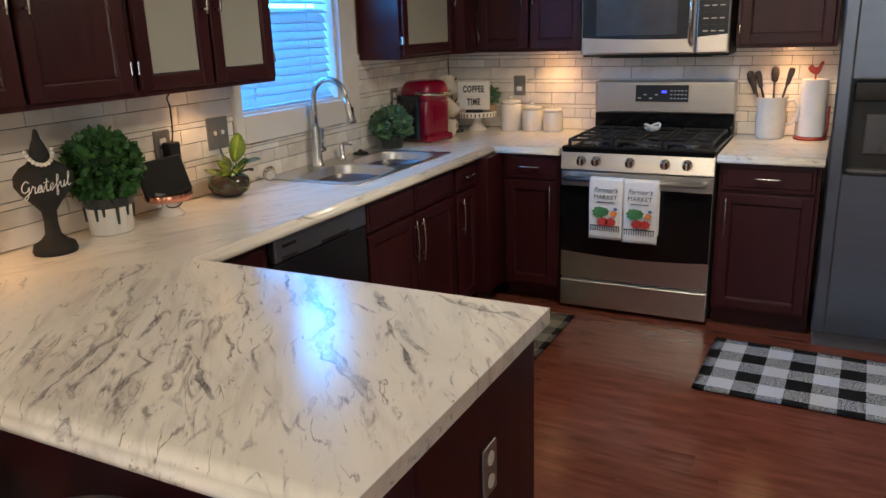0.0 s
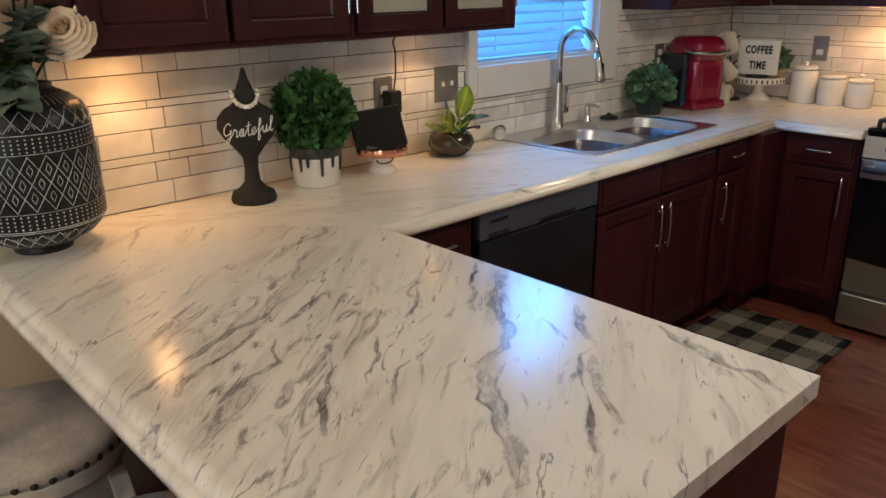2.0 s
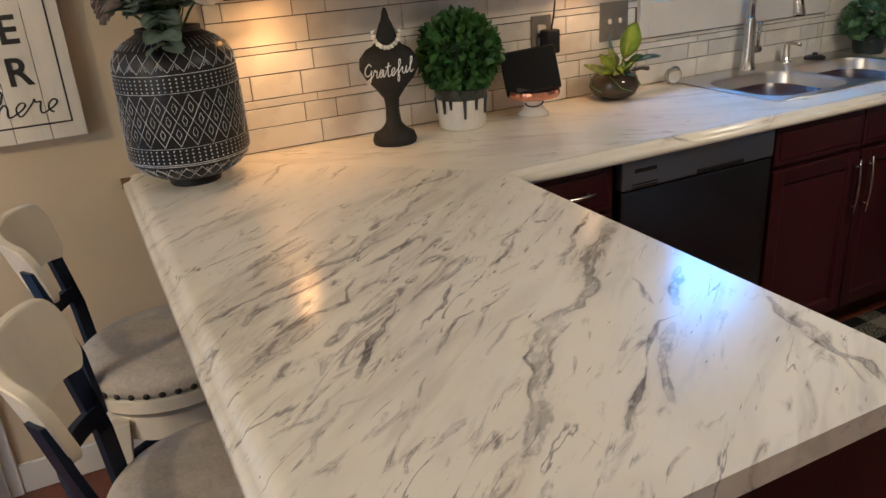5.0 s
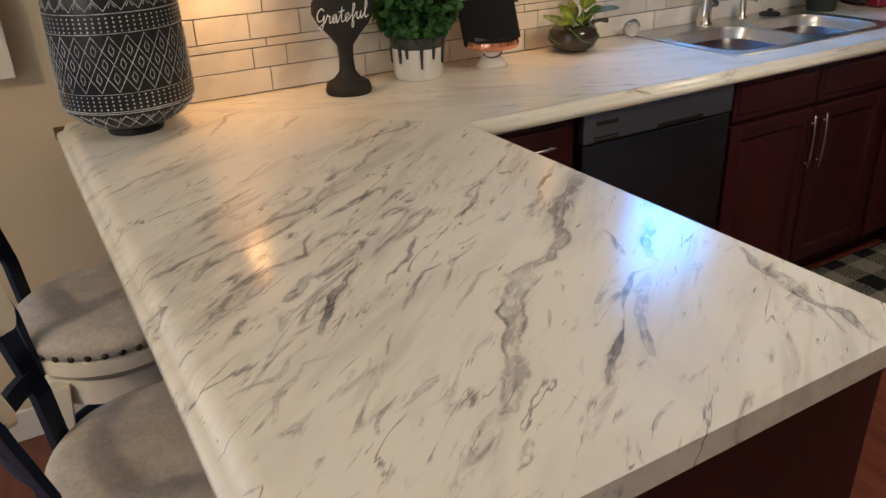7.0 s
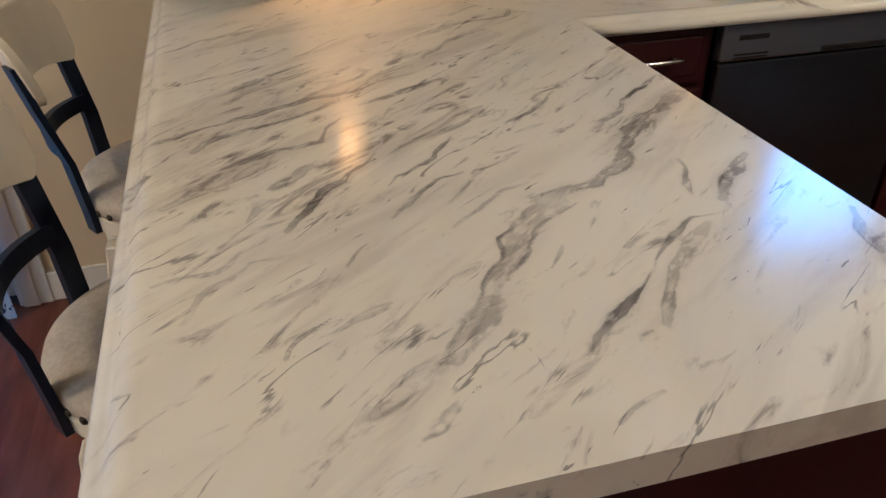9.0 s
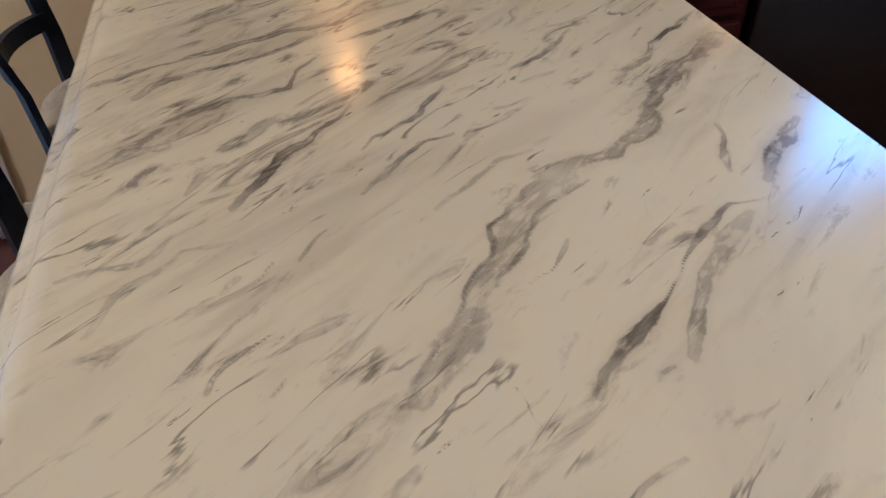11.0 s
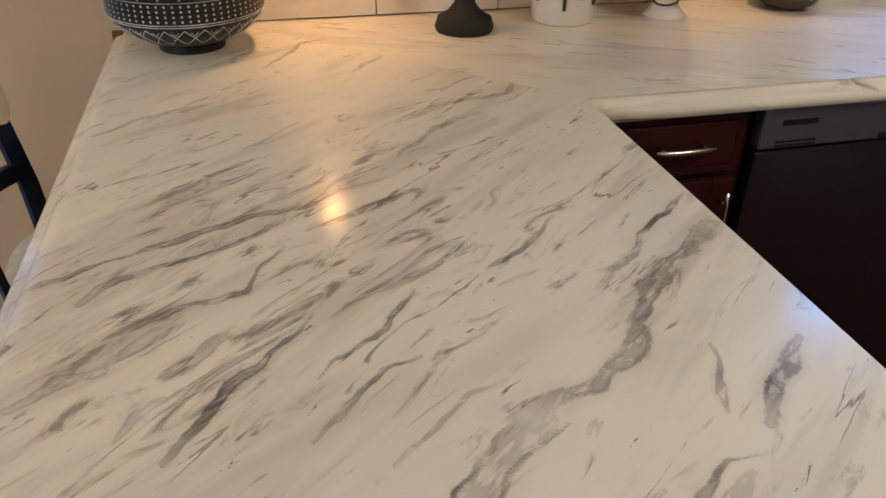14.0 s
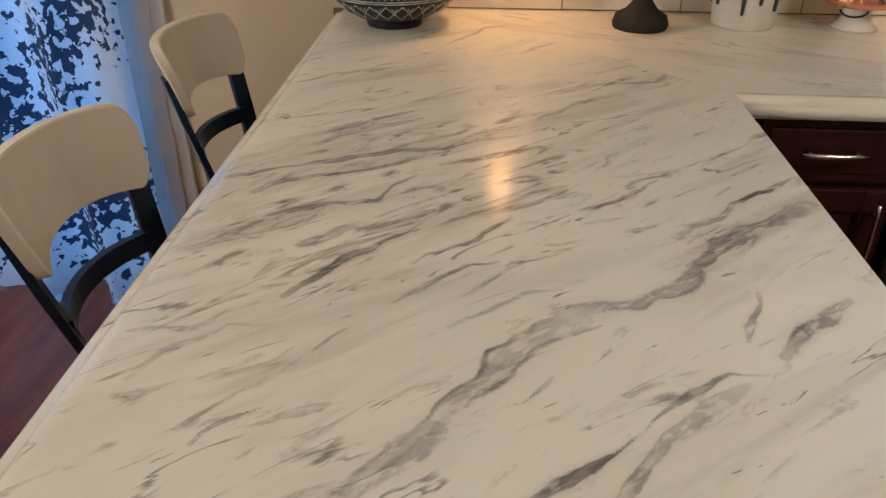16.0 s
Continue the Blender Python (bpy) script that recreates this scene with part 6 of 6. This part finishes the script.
def rose(r, rings=7):
    bm = bmesh.new()
    for ring in range(rings):
        n = 3 + ring
        for k in range(n):
            a0 = 2 * math.pi * (k + 0.37 * ring) / n
            spread = 2.1 * math.pi / n
            base_r, top_r, top_z = r * 0.10, r * (0.16 + 0.80 * ring / (rings - 1)), r * (0.85 - 0.75 * (ring / (rings - 1)) ** 1.6)
            grid = []
            for i in range(6):
                s = i / 5
                row = []
                for j in range(7):
                    u = j / 6 - 0.5
                    a = a0 + 2 * u * spread * (0.35 + 0.65 * min(1, s * 1.6)) * math.sqrt(max(0.05, 1 - (max(0, s - 0.6) * 1.6) ** 2))
                    rr = base_r + (top_r - base_r) * s ** 0.8 + (r * 0.10 * s ** 4 if ring > 1 else 0)
                    z = -r * 0.35 + (top_z + r * 0.35) * math.sin(s * math.pi / 2) - r * 0.12 * (2 * u) ** 2 * s - (r * 0.10 * s ** 6 if ring > 1 else 0)
                    row.append(bm.verts.new((rr * math.cos(a), rr * math.sin(a), z)))
                grid.append(row)
            for p, q in zip(grid, grid[1:]):
                for j in range(6):
                    bm.faces.new((p[j], p[j + 1], q[j + 1], q[j])).smooth = True
    return bm


HEADS = (("rose", 0.066, (0.075, 0.112, 0.118), (62, 0, 55), CREAM), ("pale_bloom", 0.062, (0.075, -0.12, 0.085), (55, 0, -20), DUSTY), ("red_bloom", 0.060, (0.05, -0.06, 0.165), (40, 0, 10), WINE),
         ("rose", 0.055, (-0.05, 0.05, 0.21), (10, 0, 0), CREAM), ("red_bloom", 0.05, (0.03, 0.06, 0.22), (30, 0, 30), WINE), ("pale_bloom", 0.05, (-0.04, -0.09, 0.19), (-20, 0, 0), DUSTY))
for name, r, at, turn, m in HEADS:
    hd = part(name, rose(r), m, fl)
    hd.matrix_basis = pose(*at, *turn)
    part("stem", bm_tube([(0, 0, -0.06), (at[0] * 0.5, at[1] * 0.5, at[2] * 0.35), Vector(at) * 0.95], 0.0035, 6), STEM, fl)
for k, (tip, n) in enumerate((((0.13, -0.03, -0.045), 7), ((0.12, 0.01, 0.06), 7), ((0.10, -0.10, 0.02), 6), ((0.06, 0.09, 0.03), 6), ((0.09, 0.03, 0.12), 6), ((-0.03, -0.10, 0.12), 6), ((0.0, 0.13, 0.12), 6))):
    tip = Vector(tip)
    base = Vector((tip.x * 0.25, tip.y * 0.25, 0.0))
    lift = Vector((0, 0, 0.07))
    pts = [base.lerp(tip, s) + lift * math.sin(math.pi * s * 0.9) for s in (j / 8 for j in range(9))]
    sprig_ob = part("sprig", bm_tube(pts, 0.002, 6), STEM, fl)
    for j in range(1, n + 1):
        p = pts[min(8, j + 1)]
        for s in (-1, 1):
            d = (tip - base).cross(Vector((0, 0, 1))).normalized() * s * 0.7 + (tip - base).normalized() * 0.5 + Vector((0.25, 0, -0.15))
            part("leaf", big_leaf(p, p + d.normalized() * 0.060, 0.026, 0.004, random.uniform(-0.6, 0.6)), EUC, sprig_ob)
for k in range(9):
    a = 2 * math.pi * k / 9
    d = Vector((math.cos(a), math.sin(a), 1.1 + 0.4 * math.sin(3 * k)))
    part("dark_leaf", big_leaf((0.02 * math.cos(a), 0.02 * math.sin(a), 0.0), d * 0.105, 0.026, 0.015), DEEP, fl)

# ---- sign and hook on the wall ----
NAVY_HOOK = mat("dark_hanger", (0.02, 0.02, 0.02), 0.5)
BOARD = mat("whitewashed_board", (0.72, 0.66, 0.57), 0.7, 0, 0.10, 12, 0.15, 90, (1, 1, 0.15))
gs = thing("wall_sign", "whitewashed board sign with black letters hung on the wall", "sign", (0.020, -1.072, 1.056))
part("hanger", bm_box(-0.018, -0.03, 0.60, 0.0, 0.03, 0.64), NAVY_HOOK, gs)
for k in range(3):
    part("plank", bm_box(0.0, -0.130 + 0.0868 * k, 0.0, 0.024, -0.130 + 0.0868 * (k + 1) - 0.0012, 0.82, 0.0015), BOARD, gs)
for box in ((-0.100, 0.040, -0.0955, 0.79), (0.0955, 0.040, 0.100, 0.79), (-0.0955, 0.040, 0.0955, 0.0445)):
    part("border_line", bm_box(0.0235, box[0], box[1], 0.0248, box[2], box[3]), LETTER, gs)


def wall_text(body, size, y, z, shear=0.0, squeeze=1.0):
    t = text_bm(body, size, 0.0008, shear, bold=0.0018 if len(body) == 1 else 0.0)
    for v in t.verts:
        v.co = Vector((0.0245 - v.co.y, v.co.x * squeeze + y, v.co.z + z))
    return t


for letter, z in (("R", 0.178), ("E", 0.282), ("H", 0.386), ("T", 0.490)):
    t = wall_text(letter, 0.098, 0.002, z)
    part("letter", t, LETTER, gs)
word = cursive("here", 0.033, 0.0021)
for v in word.verts:
    v.co = Vector((0.0245 - 0.4 * v.co.y, v.co.x * 1.30, v.co.z + 0.090))
part("script_word", word, LETTER, gs)
hk = thing("wall_hook", "small dark painted hook on the beige wall", "hook", (0.002, -1.306, 1.018))
PLUM = mat("dark_plum_metal", (0.035, 0.015, 0.04), 0.45, 0.3)
part("plate", bm_box(0, -0.05, 0.0, 0.006, 0.018, 0.022, 0.003), PLUM, hk)
part("peg", bm_tube([(0.003, -0.03, -0.004), (0.03, -0.03, -0.012), (0.04, -0.03, 0.004)], 0.004, 8), PLUM, hk)
part("peg", bm_tube([(0.003, 0.0, 0.008), (0.03, 0.0, 0.0), (0.04, 0.0, 0.014)], 0.004, 8), PLUM, hk)

# ---- stools ----
LINEN = mat("beige_linen", (0.54, 0.475, 0.40), 0.9, 0, 0.18, 120, 0.5, 700)
WHITEWASH = mat("whitewashed_wood", (0.74, 0.66, 0.53), 0.5, 0, 0.16, 10, 0.08, 80, (1, 1, 0.2))
NAVY = mat("navy_black_metal", (0.010, 0.020, 0.045), 0.42, 0.2, 0.3, 30, 0.05)
NAIL = mat("bronze_nail", (0.05, 0.04, 0.03), 0.35, 0.7)


def stool(x, y, turn):
    ob = thing("bar_stool", "swivel counter stool with linen seat, nailheads and pale curved back", "stool", (x, y, 0), turn, group="stools at the peninsula")
    part("seat", bm_lathe([(0, 0.548), (0.205, 0.548), (0.213, 0.556), (0.217, 0.575), (0.210, 0.592), (0.18, 0.604), (0.10, 0.612), (0, 0.614)], 56), LINEN, ob)
    part("seat_ring", bm_lathe([(0, 0.505), (0.200, 0.505), (0.212, 0.512), (0.214, 0.545), (0.206, 0.549), (0, 0.549)], 56), WHITEWASH, ob)
    head = mesh_of("nailhead", bm_lathe([(0, 0.005), (0.006, 0.0038), (0.0085, 0.0), (0, 0.0)], 8), NAIL)
    for k in range(38):
        a = 2 * math.pi * k / 38
        n = new("nailhead", head)
        n.parent = ob
        n.matrix_basis = pose(0.2145 * math.cos(a), 0.2145 * math.sin(a), 0.560, 0, 90, math.degrees(a))
    part("swivel", bm_lathe([(0, 0.485), (0.12, 0.485), (0.12, 0.505), (0, 0.505)], 24), NAVY, ob)
    part("apron", bm_lathe([(0.165, 0.420), (0.185, 0.420), (0.188, 0.485), (0.0, 0.487), (0.0, 0.480), (0.165, 0.478)], 40), WHITEWASH, ob)
    for sx in (-1, 1):
        for sy in (-1, 1):
            leg = bm_box(-0.021, -0.021, 0, 0.021, 0.021, 0.48, 0.003)
            for v in leg.verts:
                k = 0.140 + 0.055 * (1 - v.co.z / 0.48)
                v.co.x, v.co.y = v.co.x + sx * k, v.co.y + sy * k
            part("leg", leg, WHITEWASH, ob)
    part("foot_ring", bm_tube([(0.205 * math.cos(a), 0.205 * math.sin(a), 0.20) for a in (2 * math.pi * k / 40 for k in range(40))], 0.011, 10, True), NAVY, ob)
    # curved backrest, its lower edge arched
    bm = bmesh.new()
    rows = []
    R, cy = 0.238, 0.0
    for k in range(73):
        s = -1 + k / 36
        a = radians(-90 + 41 * s)
        low = 0.806 + 0.020 * (1 - s * s)
        high = 0.960 - 0.014 * s ** 4
        for e in (max(0.0, abs(s) - 0.84) / 0.16,):
            low, high = low + 0.034 * e ** 2.5, high - 0.034 * e ** 2.5
        lean = lambda z: 0.044 * (z - 0.80) / 0.15
        rows.append([bm.verts.new(((r + lean(z)) * math.cos(a), cy + (r + lean(z)) * math.sin(a), z)) for r, z in ((R, low), (R, (low + high) / 2), (R, high), (R + 0.022, high), (R + 0.022, (low + high) / 2), (R + 0.022, low))])
    for p, q in zip(rows, rows[1:]):
        for j in range(6):
            bm.faces.new((p[j], p[(j + 1) % 6], q[(j + 1) % 6], q[j]))
    bm.faces.new(rows[0])
    bm.faces.new(rows[-1])
    bmesh.ops.recalc_face_normals(bm, faces=bm.faces)
    bmesh.ops.bevel(bm, geom=[e for e in bm.edges if len(e.link_faces) == 2 and e.calc_face_angle() > 0.9], offset=0.003, segments=1, affect="EDGES")
    smooth(bm)
    for e in bm.edges:
        e.smooth = len(e.link_faces) != 2 or e.calc_face_angle() < 0.5
    part("backrest", bm, WHITEWASH, ob, "pale whitewashed curved backrest")
    for s in (-1, 1):
        a = radians(-90 + 36 * s)
        c, sn = math.cos(a), math.sin(a)
        pts = [(k * c, k * sn, z) for k, z in ((0.219, 0.512), (0.222, 0.56), (0.234, 0.68), (0.268, 0.805), (R + 0.052, 0.90))]
        bm = bmesh.new()
        prev = None
        for p in pts:
            p = Vector(p)
            t, o = Vector((-sn, c, 0)), Vector((c, sn, 0))
            ring = [bm.verts.new(p + t * u + o * v) for u, v in ((-0.019, -0.007), (0.019, -0.007), (0.019, 0.007), (-0.019, 0.007))]
            if prev:
                for j in range(4):
                    bm.faces.new((prev[j], prev[(j + 1) % 4], ring[(j + 1) % 4], ring[j]))
            else:
                bm.faces.new(ring)
            prev = ring
        bm.faces.new(prev)
        bmesh.ops.recalc_face_normals(bm, faces=bm.faces)
        part("back_post", bm, NAVY, ob, "navy black metal post")
    bm = bmesh.new()
    rows = []
    for k in range(13):
        a = radians(-90 - 36 + 6 * k)
        for_r = 0.232 + 0.006 * math.sin(math.pi * k / 12)
        rows.append([bm.verts.new((r * math.cos(a), r * math.sin(a), z)) for r, z in ((for_r, 0.695), (for_r + 0.014, 0.695), (for_r + 0.018, 0.73), (for_r + 0.004, 0.73))])
    for p, q in zip(rows, rows[1:]):
        for j in range(4):
            bm.faces.new((p[j], p[(j + 1) % 4], q[(j + 1) % 4], q[j]))
    bmesh.ops.recalc_face_normals(bm, faces=bm.faces)
    part("back_rail", bm, NAVY, ob, "navy black metal rail")
    return ob


stool(0.437, -0.884, -3)
stool(1.067, -0.870, -3)

# ---- curtain ----


def flowered():
    m = bpy.data.materials.new("flowered_cotton")
    m.use_nodes = True
    t = m.node_tree
    p = t.nodes["Principled BSDF"]
    co = t.nodes.new("ShaderNodeAttribute")
    co.attribute_name = "cloth"
    big = node(t, "ShaderNodeTexVoronoi", Scale=3.6, Randomness=0.8)
    warp = node(t, "ShaderNodeTexNoise", Scale=16.0, Detail=4)
    cut = node(t, "ShaderNodeTexNoise", Scale=34.0, Detail=3)
    for n in (warp, big, cut):
        t.links.new(co.outputs["Vector"], n.inputs["Vector"])

    def op(kind, a, b):
        n = t.nodes.new("ShaderNodeMath")
        n.operation = kind
        for k, v in enumerate((a, b)):
            if isinstance(v, (int, float)):
                n.inputs[k].default_value = v
            else:
                t.links.new(v, n.inputs[k])
        return n.outputs[0]
    d = op("ADD", big.outputs["Distance"], op("MULTIPLY", op("SUBTRACT", warp.outputs[0], 0.5), 0.7))
    bloom = op("MULTIPLY", op("LESS_THAN", d, 0.50), op("GREATER_THAN", cut.outputs[0], 0.45))
    spray = op("MULTIPLY", op("LESS_THAN", d, 0.72), op("GREATER_THAN", cut.outputs[0], 0.57))
    ink = op("MAXIMUM", bloom, spray)
    mixc = t.nodes.new("ShaderNodeMix")
    mixc.data_type = "RGBA"
    t.links.new(ink, mixc.inputs[0])
    mixc.inputs[6].default_value, mixc.inputs[7].default_value = (0.56, 0.61, 0.66, 1), (0.022, 0.040, 0.075, 1)
    t.links.new(mixc.outputs[2], p.inputs["Base Color"])
    p.inputs["Roughness"].default_value = 0.9
    tr = t.nodes.new("ShaderNodeBsdfTranslucent")
    t.links.new(mixc.outputs[2], tr.inputs["Color"])
    ms = t.nodes.new("ShaderNodeMixShader")
    ms.inputs[0].default_value = 0.38
    t.links.new(p.outputs[0], ms.inputs[1])
    t.links.new(tr.outputs[0], ms.inputs[2])
    t.links.new(ms.outputs[0], t.nodes["Material Output"].inputs[0])
    return m


def curtain(y0, y1, z0, z1, x):
    ob = thing("curtain", "white cotton curtain with navy flowers over the patio door", "curtain", (x, (y0 + y1) / 2, z0))
    cols, rows = 140, 14
    verts, cloth = [], []
    for i in range(cols + 1):
        s = i / cols
        y = y0 + (y1 - y0) * s - (y0 + y1) / 2
        for j in range(rows + 1):
            q = j / rows
            deep = 0.028 * math.sin(s * 46 + 0.5 * math.sin(q * 3)) * (1.15 - 0.35 * q) + 0.010 * math.sin(s * 21 + 2 * q)
            flare = 0.03 * (1 - q) ** 3
            verts.append((deep + flare * math.sin(s * 30), y + 0.008 * math.sin(s * 46 + 1.5), (z1 - z0) * q))
            cloth.append((s * (y1 - y0) * 1.35, (z1 - z0) * q, 0))
    faces = [(i * (rows + 1) + j, (i + 1) * (rows + 1) + j, (i + 1) * (rows + 1) + j + 1, i * (rows + 1) + j + 1) for i in range(cols) for j in range(rows)]
    data = bpy.data.meshes.new("cloth")
    data.from_pydata(verts, [], faces)
    data.polygons.foreach_set("use_smooth", [True] * len(faces))
    data.attributes.new("cloth", "FLOAT_VECTOR", "POINT").data.foreach_set("vector", np.array(cloth).ravel())
    data.materials.append(flowered())
    c = new("cloth", data)
    c.parent = ob
    part("rod", bm_tube([(0, y0 - (y0 + y1) / 2 - 0.05, z1 - z0 + 0.01), (0, y1 - (y0 + y1) / 2 + 0.05, z1 - z0 + 0.01)], 0.012, 10), NAVY, ob)


curtain(-2.86, -1.440, 0.012, 2.10, 0.085)

# ---- rugs ----


def check_rug(name, label, light, at, turn, w, l, square):
    """A flat woven rug in a two-way check: light, mixed and dark squares."""
    m = bpy.data.materials.new(name + "_weave")
    m.use_nodes = True
    t = m.node_tree
    p = t.nodes["Principled BSDF"]
    p.inputs["Roughness"].default_value = 0.95
    co = t.nodes.new("ShaderNodeTexCoord")
    sep = t.nodes.new("ShaderNodeSeparateXYZ")
    t.links.new(co.outputs["Object"], sep.inputs[0])
    speck = node(t, "ShaderNodeTexNoise", Scale=150.0, Detail=3)
    t.links.new(co.outputs["Object"], speck.inputs["Vector"])
    total = None
    for k in range(2):
        f = t.nodes.new("ShaderNodeMath")
        f.operation = "PINGPONG"
        t.links.new(sep.outputs[k], f.inputs[0])
        f.inputs[1].default_value = square
        g = t.nodes.new("ShaderNodeMath")
        g.operation = "GREATER_THAN"
        t.links.new(f.outputs[0], g.inputs[0])
        g.inputs[1].default_value = square / 2
        total = g.outputs[0] if total is None else (total, g.outputs[0])
    add = t.nodes.new("ShaderNodeMath")
    t.links.new(total[0], add.inputs[0])
    t.links.new(total[1], add.inputs[1])
    half = t.nodes.new("ShaderNodeMath")
    half.operation = "MULTIPLY_ADD"
    t.links.new(speck.outputs[0], half.inputs[0])
    half.inputs[1].default_value = 3.0
    half.inputs[2].default_value = -1.5
    tot = t.nodes.new("ShaderNodeMath")
    t.links.new(add.outputs[0], tot.inputs[0])
    t.links.new(half.outputs[0], tot.inputs[1])
    rmp = t.nodes.new("ShaderNodeMapRange")
    t.links.new(tot.outputs[0], rmp.inputs[0])
    rmp.inputs["From Min"].default_value, rmp.inputs["From Max"].default_value = 0.65, 1.35
    mx = t.nodes.new("ShaderNodeMix")
    mx.data_type = "RGBA"
    t.links.new(rmp.outputs[0], mx.inputs[0])
    mx.inputs[6].default_value, mx.inputs[7].default_value = (*light, 1), (0.012, 0.013, 0.016, 1)
    t.links.new(mx.outputs[2], p.inputs["Base Color"])
    b = t.nodes.new("ShaderNodeBump")
    b.inputs["Strength"].default_value, b.inputs["Distance"].default_value = 0.6, 0.004
    t.links.new(speck.outputs[0], b.inputs["Height"])
    t.links.new(b.outputs[0], p.inputs["Normal"])
    bm = bmesh.new()
    nx, ny = 30, 20
    grid = [[bm.verts.new((w * i / nx + square, l * j / ny + square, 0.007 + 0.0012 * math.sin(i * 0.8) * math.sin(j * 0.9))) for j in range(ny + 1)] for i in range(nx + 1)]
    for i in range(nx):
        for j in range(ny):
            bm.faces.new((grid[i][j], grid[i + 1][j], grid[i + 1][j + 1], grid[i][j + 1])).smooth = True
    bmesh.ops.solidify(bm, geom=list(bm.faces), thickness=0.006)
    ob = tagged(new(name, mesh_of(name, bm, m)), label, "rug", "checked rugs")
    ob.matrix_basis = pose(*at, 0, 0, turn) @ pose(-square, -square, 0)


check_rug("rug", "black and white buffalo check rug before the refrigerator", (0.84, 0.87, 0.92), (1.915, 1.555, 0.0), -1.5, 1.15, 0.62, 0.104)
check_rug("rug", "black and beige buffalo check rug before the sink", (0.42, 0.38, 0.30), (0.60, 1.345, 0.0), 0, 0.585, 0.86, 0.100)

# ---- tiles of the backsplash and planks of the floor ----
rng = random.Random(5)
TILE = mat("marbled_tile", (0.80, 0.755, 0.69), 0.28, 0, 0.24, 6, 0.02, 60, (1, 1, 1), per=0.35)
COURSES = (  # lower edge, first joint, lengths that repeat
    (0.916, -0.284, (0.3065,)), (0.987, -0.331, (0.102, 0.2045)), (1.046, -0.286, (0.3065,)), (1.071, -0.331, (0.153, 0.1535)), (1.142, -0.286, (0.3065,)),
    (1.202, -0.333, (0.3065,)), (1.225, -0.290, (0.3065,)), (1.301, -0.331, (0.102, 0.2045)), (1.352, -0.130, (0.3065,)), (1.376, -0.230, (0.153, 0.1535)), (1.44, 0, ()))
tile_meshes = {}


def tile_mesh(length, height):
    key = (round(length, 3), round(height, 3))
    if key not in tile_meshes:
        bm = bm_box(0, 0.0, 0, length, 0.009, height, 0.0012, 1)
        tile_meshes[key] = mesh_of("tile", bm, TILE)
    return tile_meshes[key]


def tiled(parent, start, end, way_turn, cuts):
    """Courses of strip tiles along a wall, each with its own rhythm of joints. cuts: openings (u0, z0, u1, z1)."""
    for (z0, first, lengths), (z1, _, _) in zip(COURSES, COURSES[1:]):
        u, k = first, 0
        while u > start:
            u -= sum(lengths)
        while u < end - 0.01:
            w = lengths[k % len(lengths)]
            k += 1
            a, b = max(u, start), min(u + w, end)
            u += w
            spans = [(a, b)]
            top = z1
            for c0, d0, c1, d1 in cuts:
                if z1 > d0 + 0.002 and z0 < d1:
                    nxt = []
                    for s, e in spans:
                        if e <= c0 or s >= c1:
                            nxt.append((s, e))
                        elif z0 < d0 - 0.004:
                            nxt.append((s, e))
                            top = min(top, d0 - 0.001)
                        else:
                            if s < c0:
                                nxt.append((s, c0 - 0.001))
                            if e > c1:
                                nxt.append((c1 + 0.001, e))
                    spans = nxt
            for s, e in spans:
                if e - s < 0.012:
                    continue
                ob = new("tile", tile_mesh(e - s - 0.0028, top - z0 - 0.0028))
                ob.parent = parent
                ob.matrix_basis = way_turn(s + 0.0014, z0 + 0.0014)


splash = solid("backsplash_west", bm_box(0.0005, -0.585, TOP + 0.001, 0.0075, 0.949, 1.384), GROUT, "off-white marbled strip tiles with dark joints on the sink wall", "backsplash", kind="structure")
b = bm_box(0.0005, 0.949, TOP + 0.001, 0.0075, 1.947, 1.089)
splash_b = solid("backsplash_window", b, GROUT, "off-white marbled strip tiles with dark joints below the window", "backsplash", kind="structure")
splash_c = solid("backsplash_corner", bm_box(0.0005, 1.947, TOP + 0.001, 0.0075, NY, 1.405), GROUT, "off-white marbled strip tiles with dark joints in the corner", "backsplash", kind="structure")
splash_n = solid("backsplash_north", bm_box(0.0075, NY - 0.0075, TOP + 0.001, 2.36, NY - 0.0005, 1.44), GROUT, "off-white marbled strip tiles with dark joints behind the range", "backsplash", kind="structure")
on_west = lambda u, z: Matrix(((0, 1, 0, 0.004), (1, 0, 0, u), (0, 0, 1, z), (0, 0, 0, 1)))
on_north = lambda u, z: Matrix(((1, 0, 0, u), (0, -1, 0, NY - 0.004), (0, 0, 1, z), (0, 0, 0, 1)))
tiled(splash, -0.585, 0.949, on_west, ())
tiled(splash_b, 0.951, 1.946, on_west, ((0.9, 1.088, 2.0, 3),))
tiled(splash_c, 1.948, NY - 0.014, on_west, ())
tiled(splash_n, 0.0135, 2.36, on_north, ())

floor = tagged(new("floor"), "reddish brown laminate plank floor", "floor", kind="structure")
plank_meshes = {}
for j in range(int((NY + 3.8) / 0.13)):
    off = rng.choice((0.0, 0.3, 0.6, 0.9)) + rng.uniform(-0.1, 0.1)
    for i in range(-1, 5):
        x0, x1 = max(0.0, i * 1.2 + off - 0.6), min(4.4, i * 1.2 + off + 0.6)
        size = round(x1 - x0, 2)
        if size < 0.02:
            continue
        if size not in plank_meshes:
            plank_meshes[size] = mesh_of("plank", bm_box(0, 0, -0.008, size, 0.13, 0.0), PLANK)
        ob = new("plank", plank_meshes[size])
        ob.parent = floor
        ob.location = (x0, -3.8 + 0.13 * j, 0)
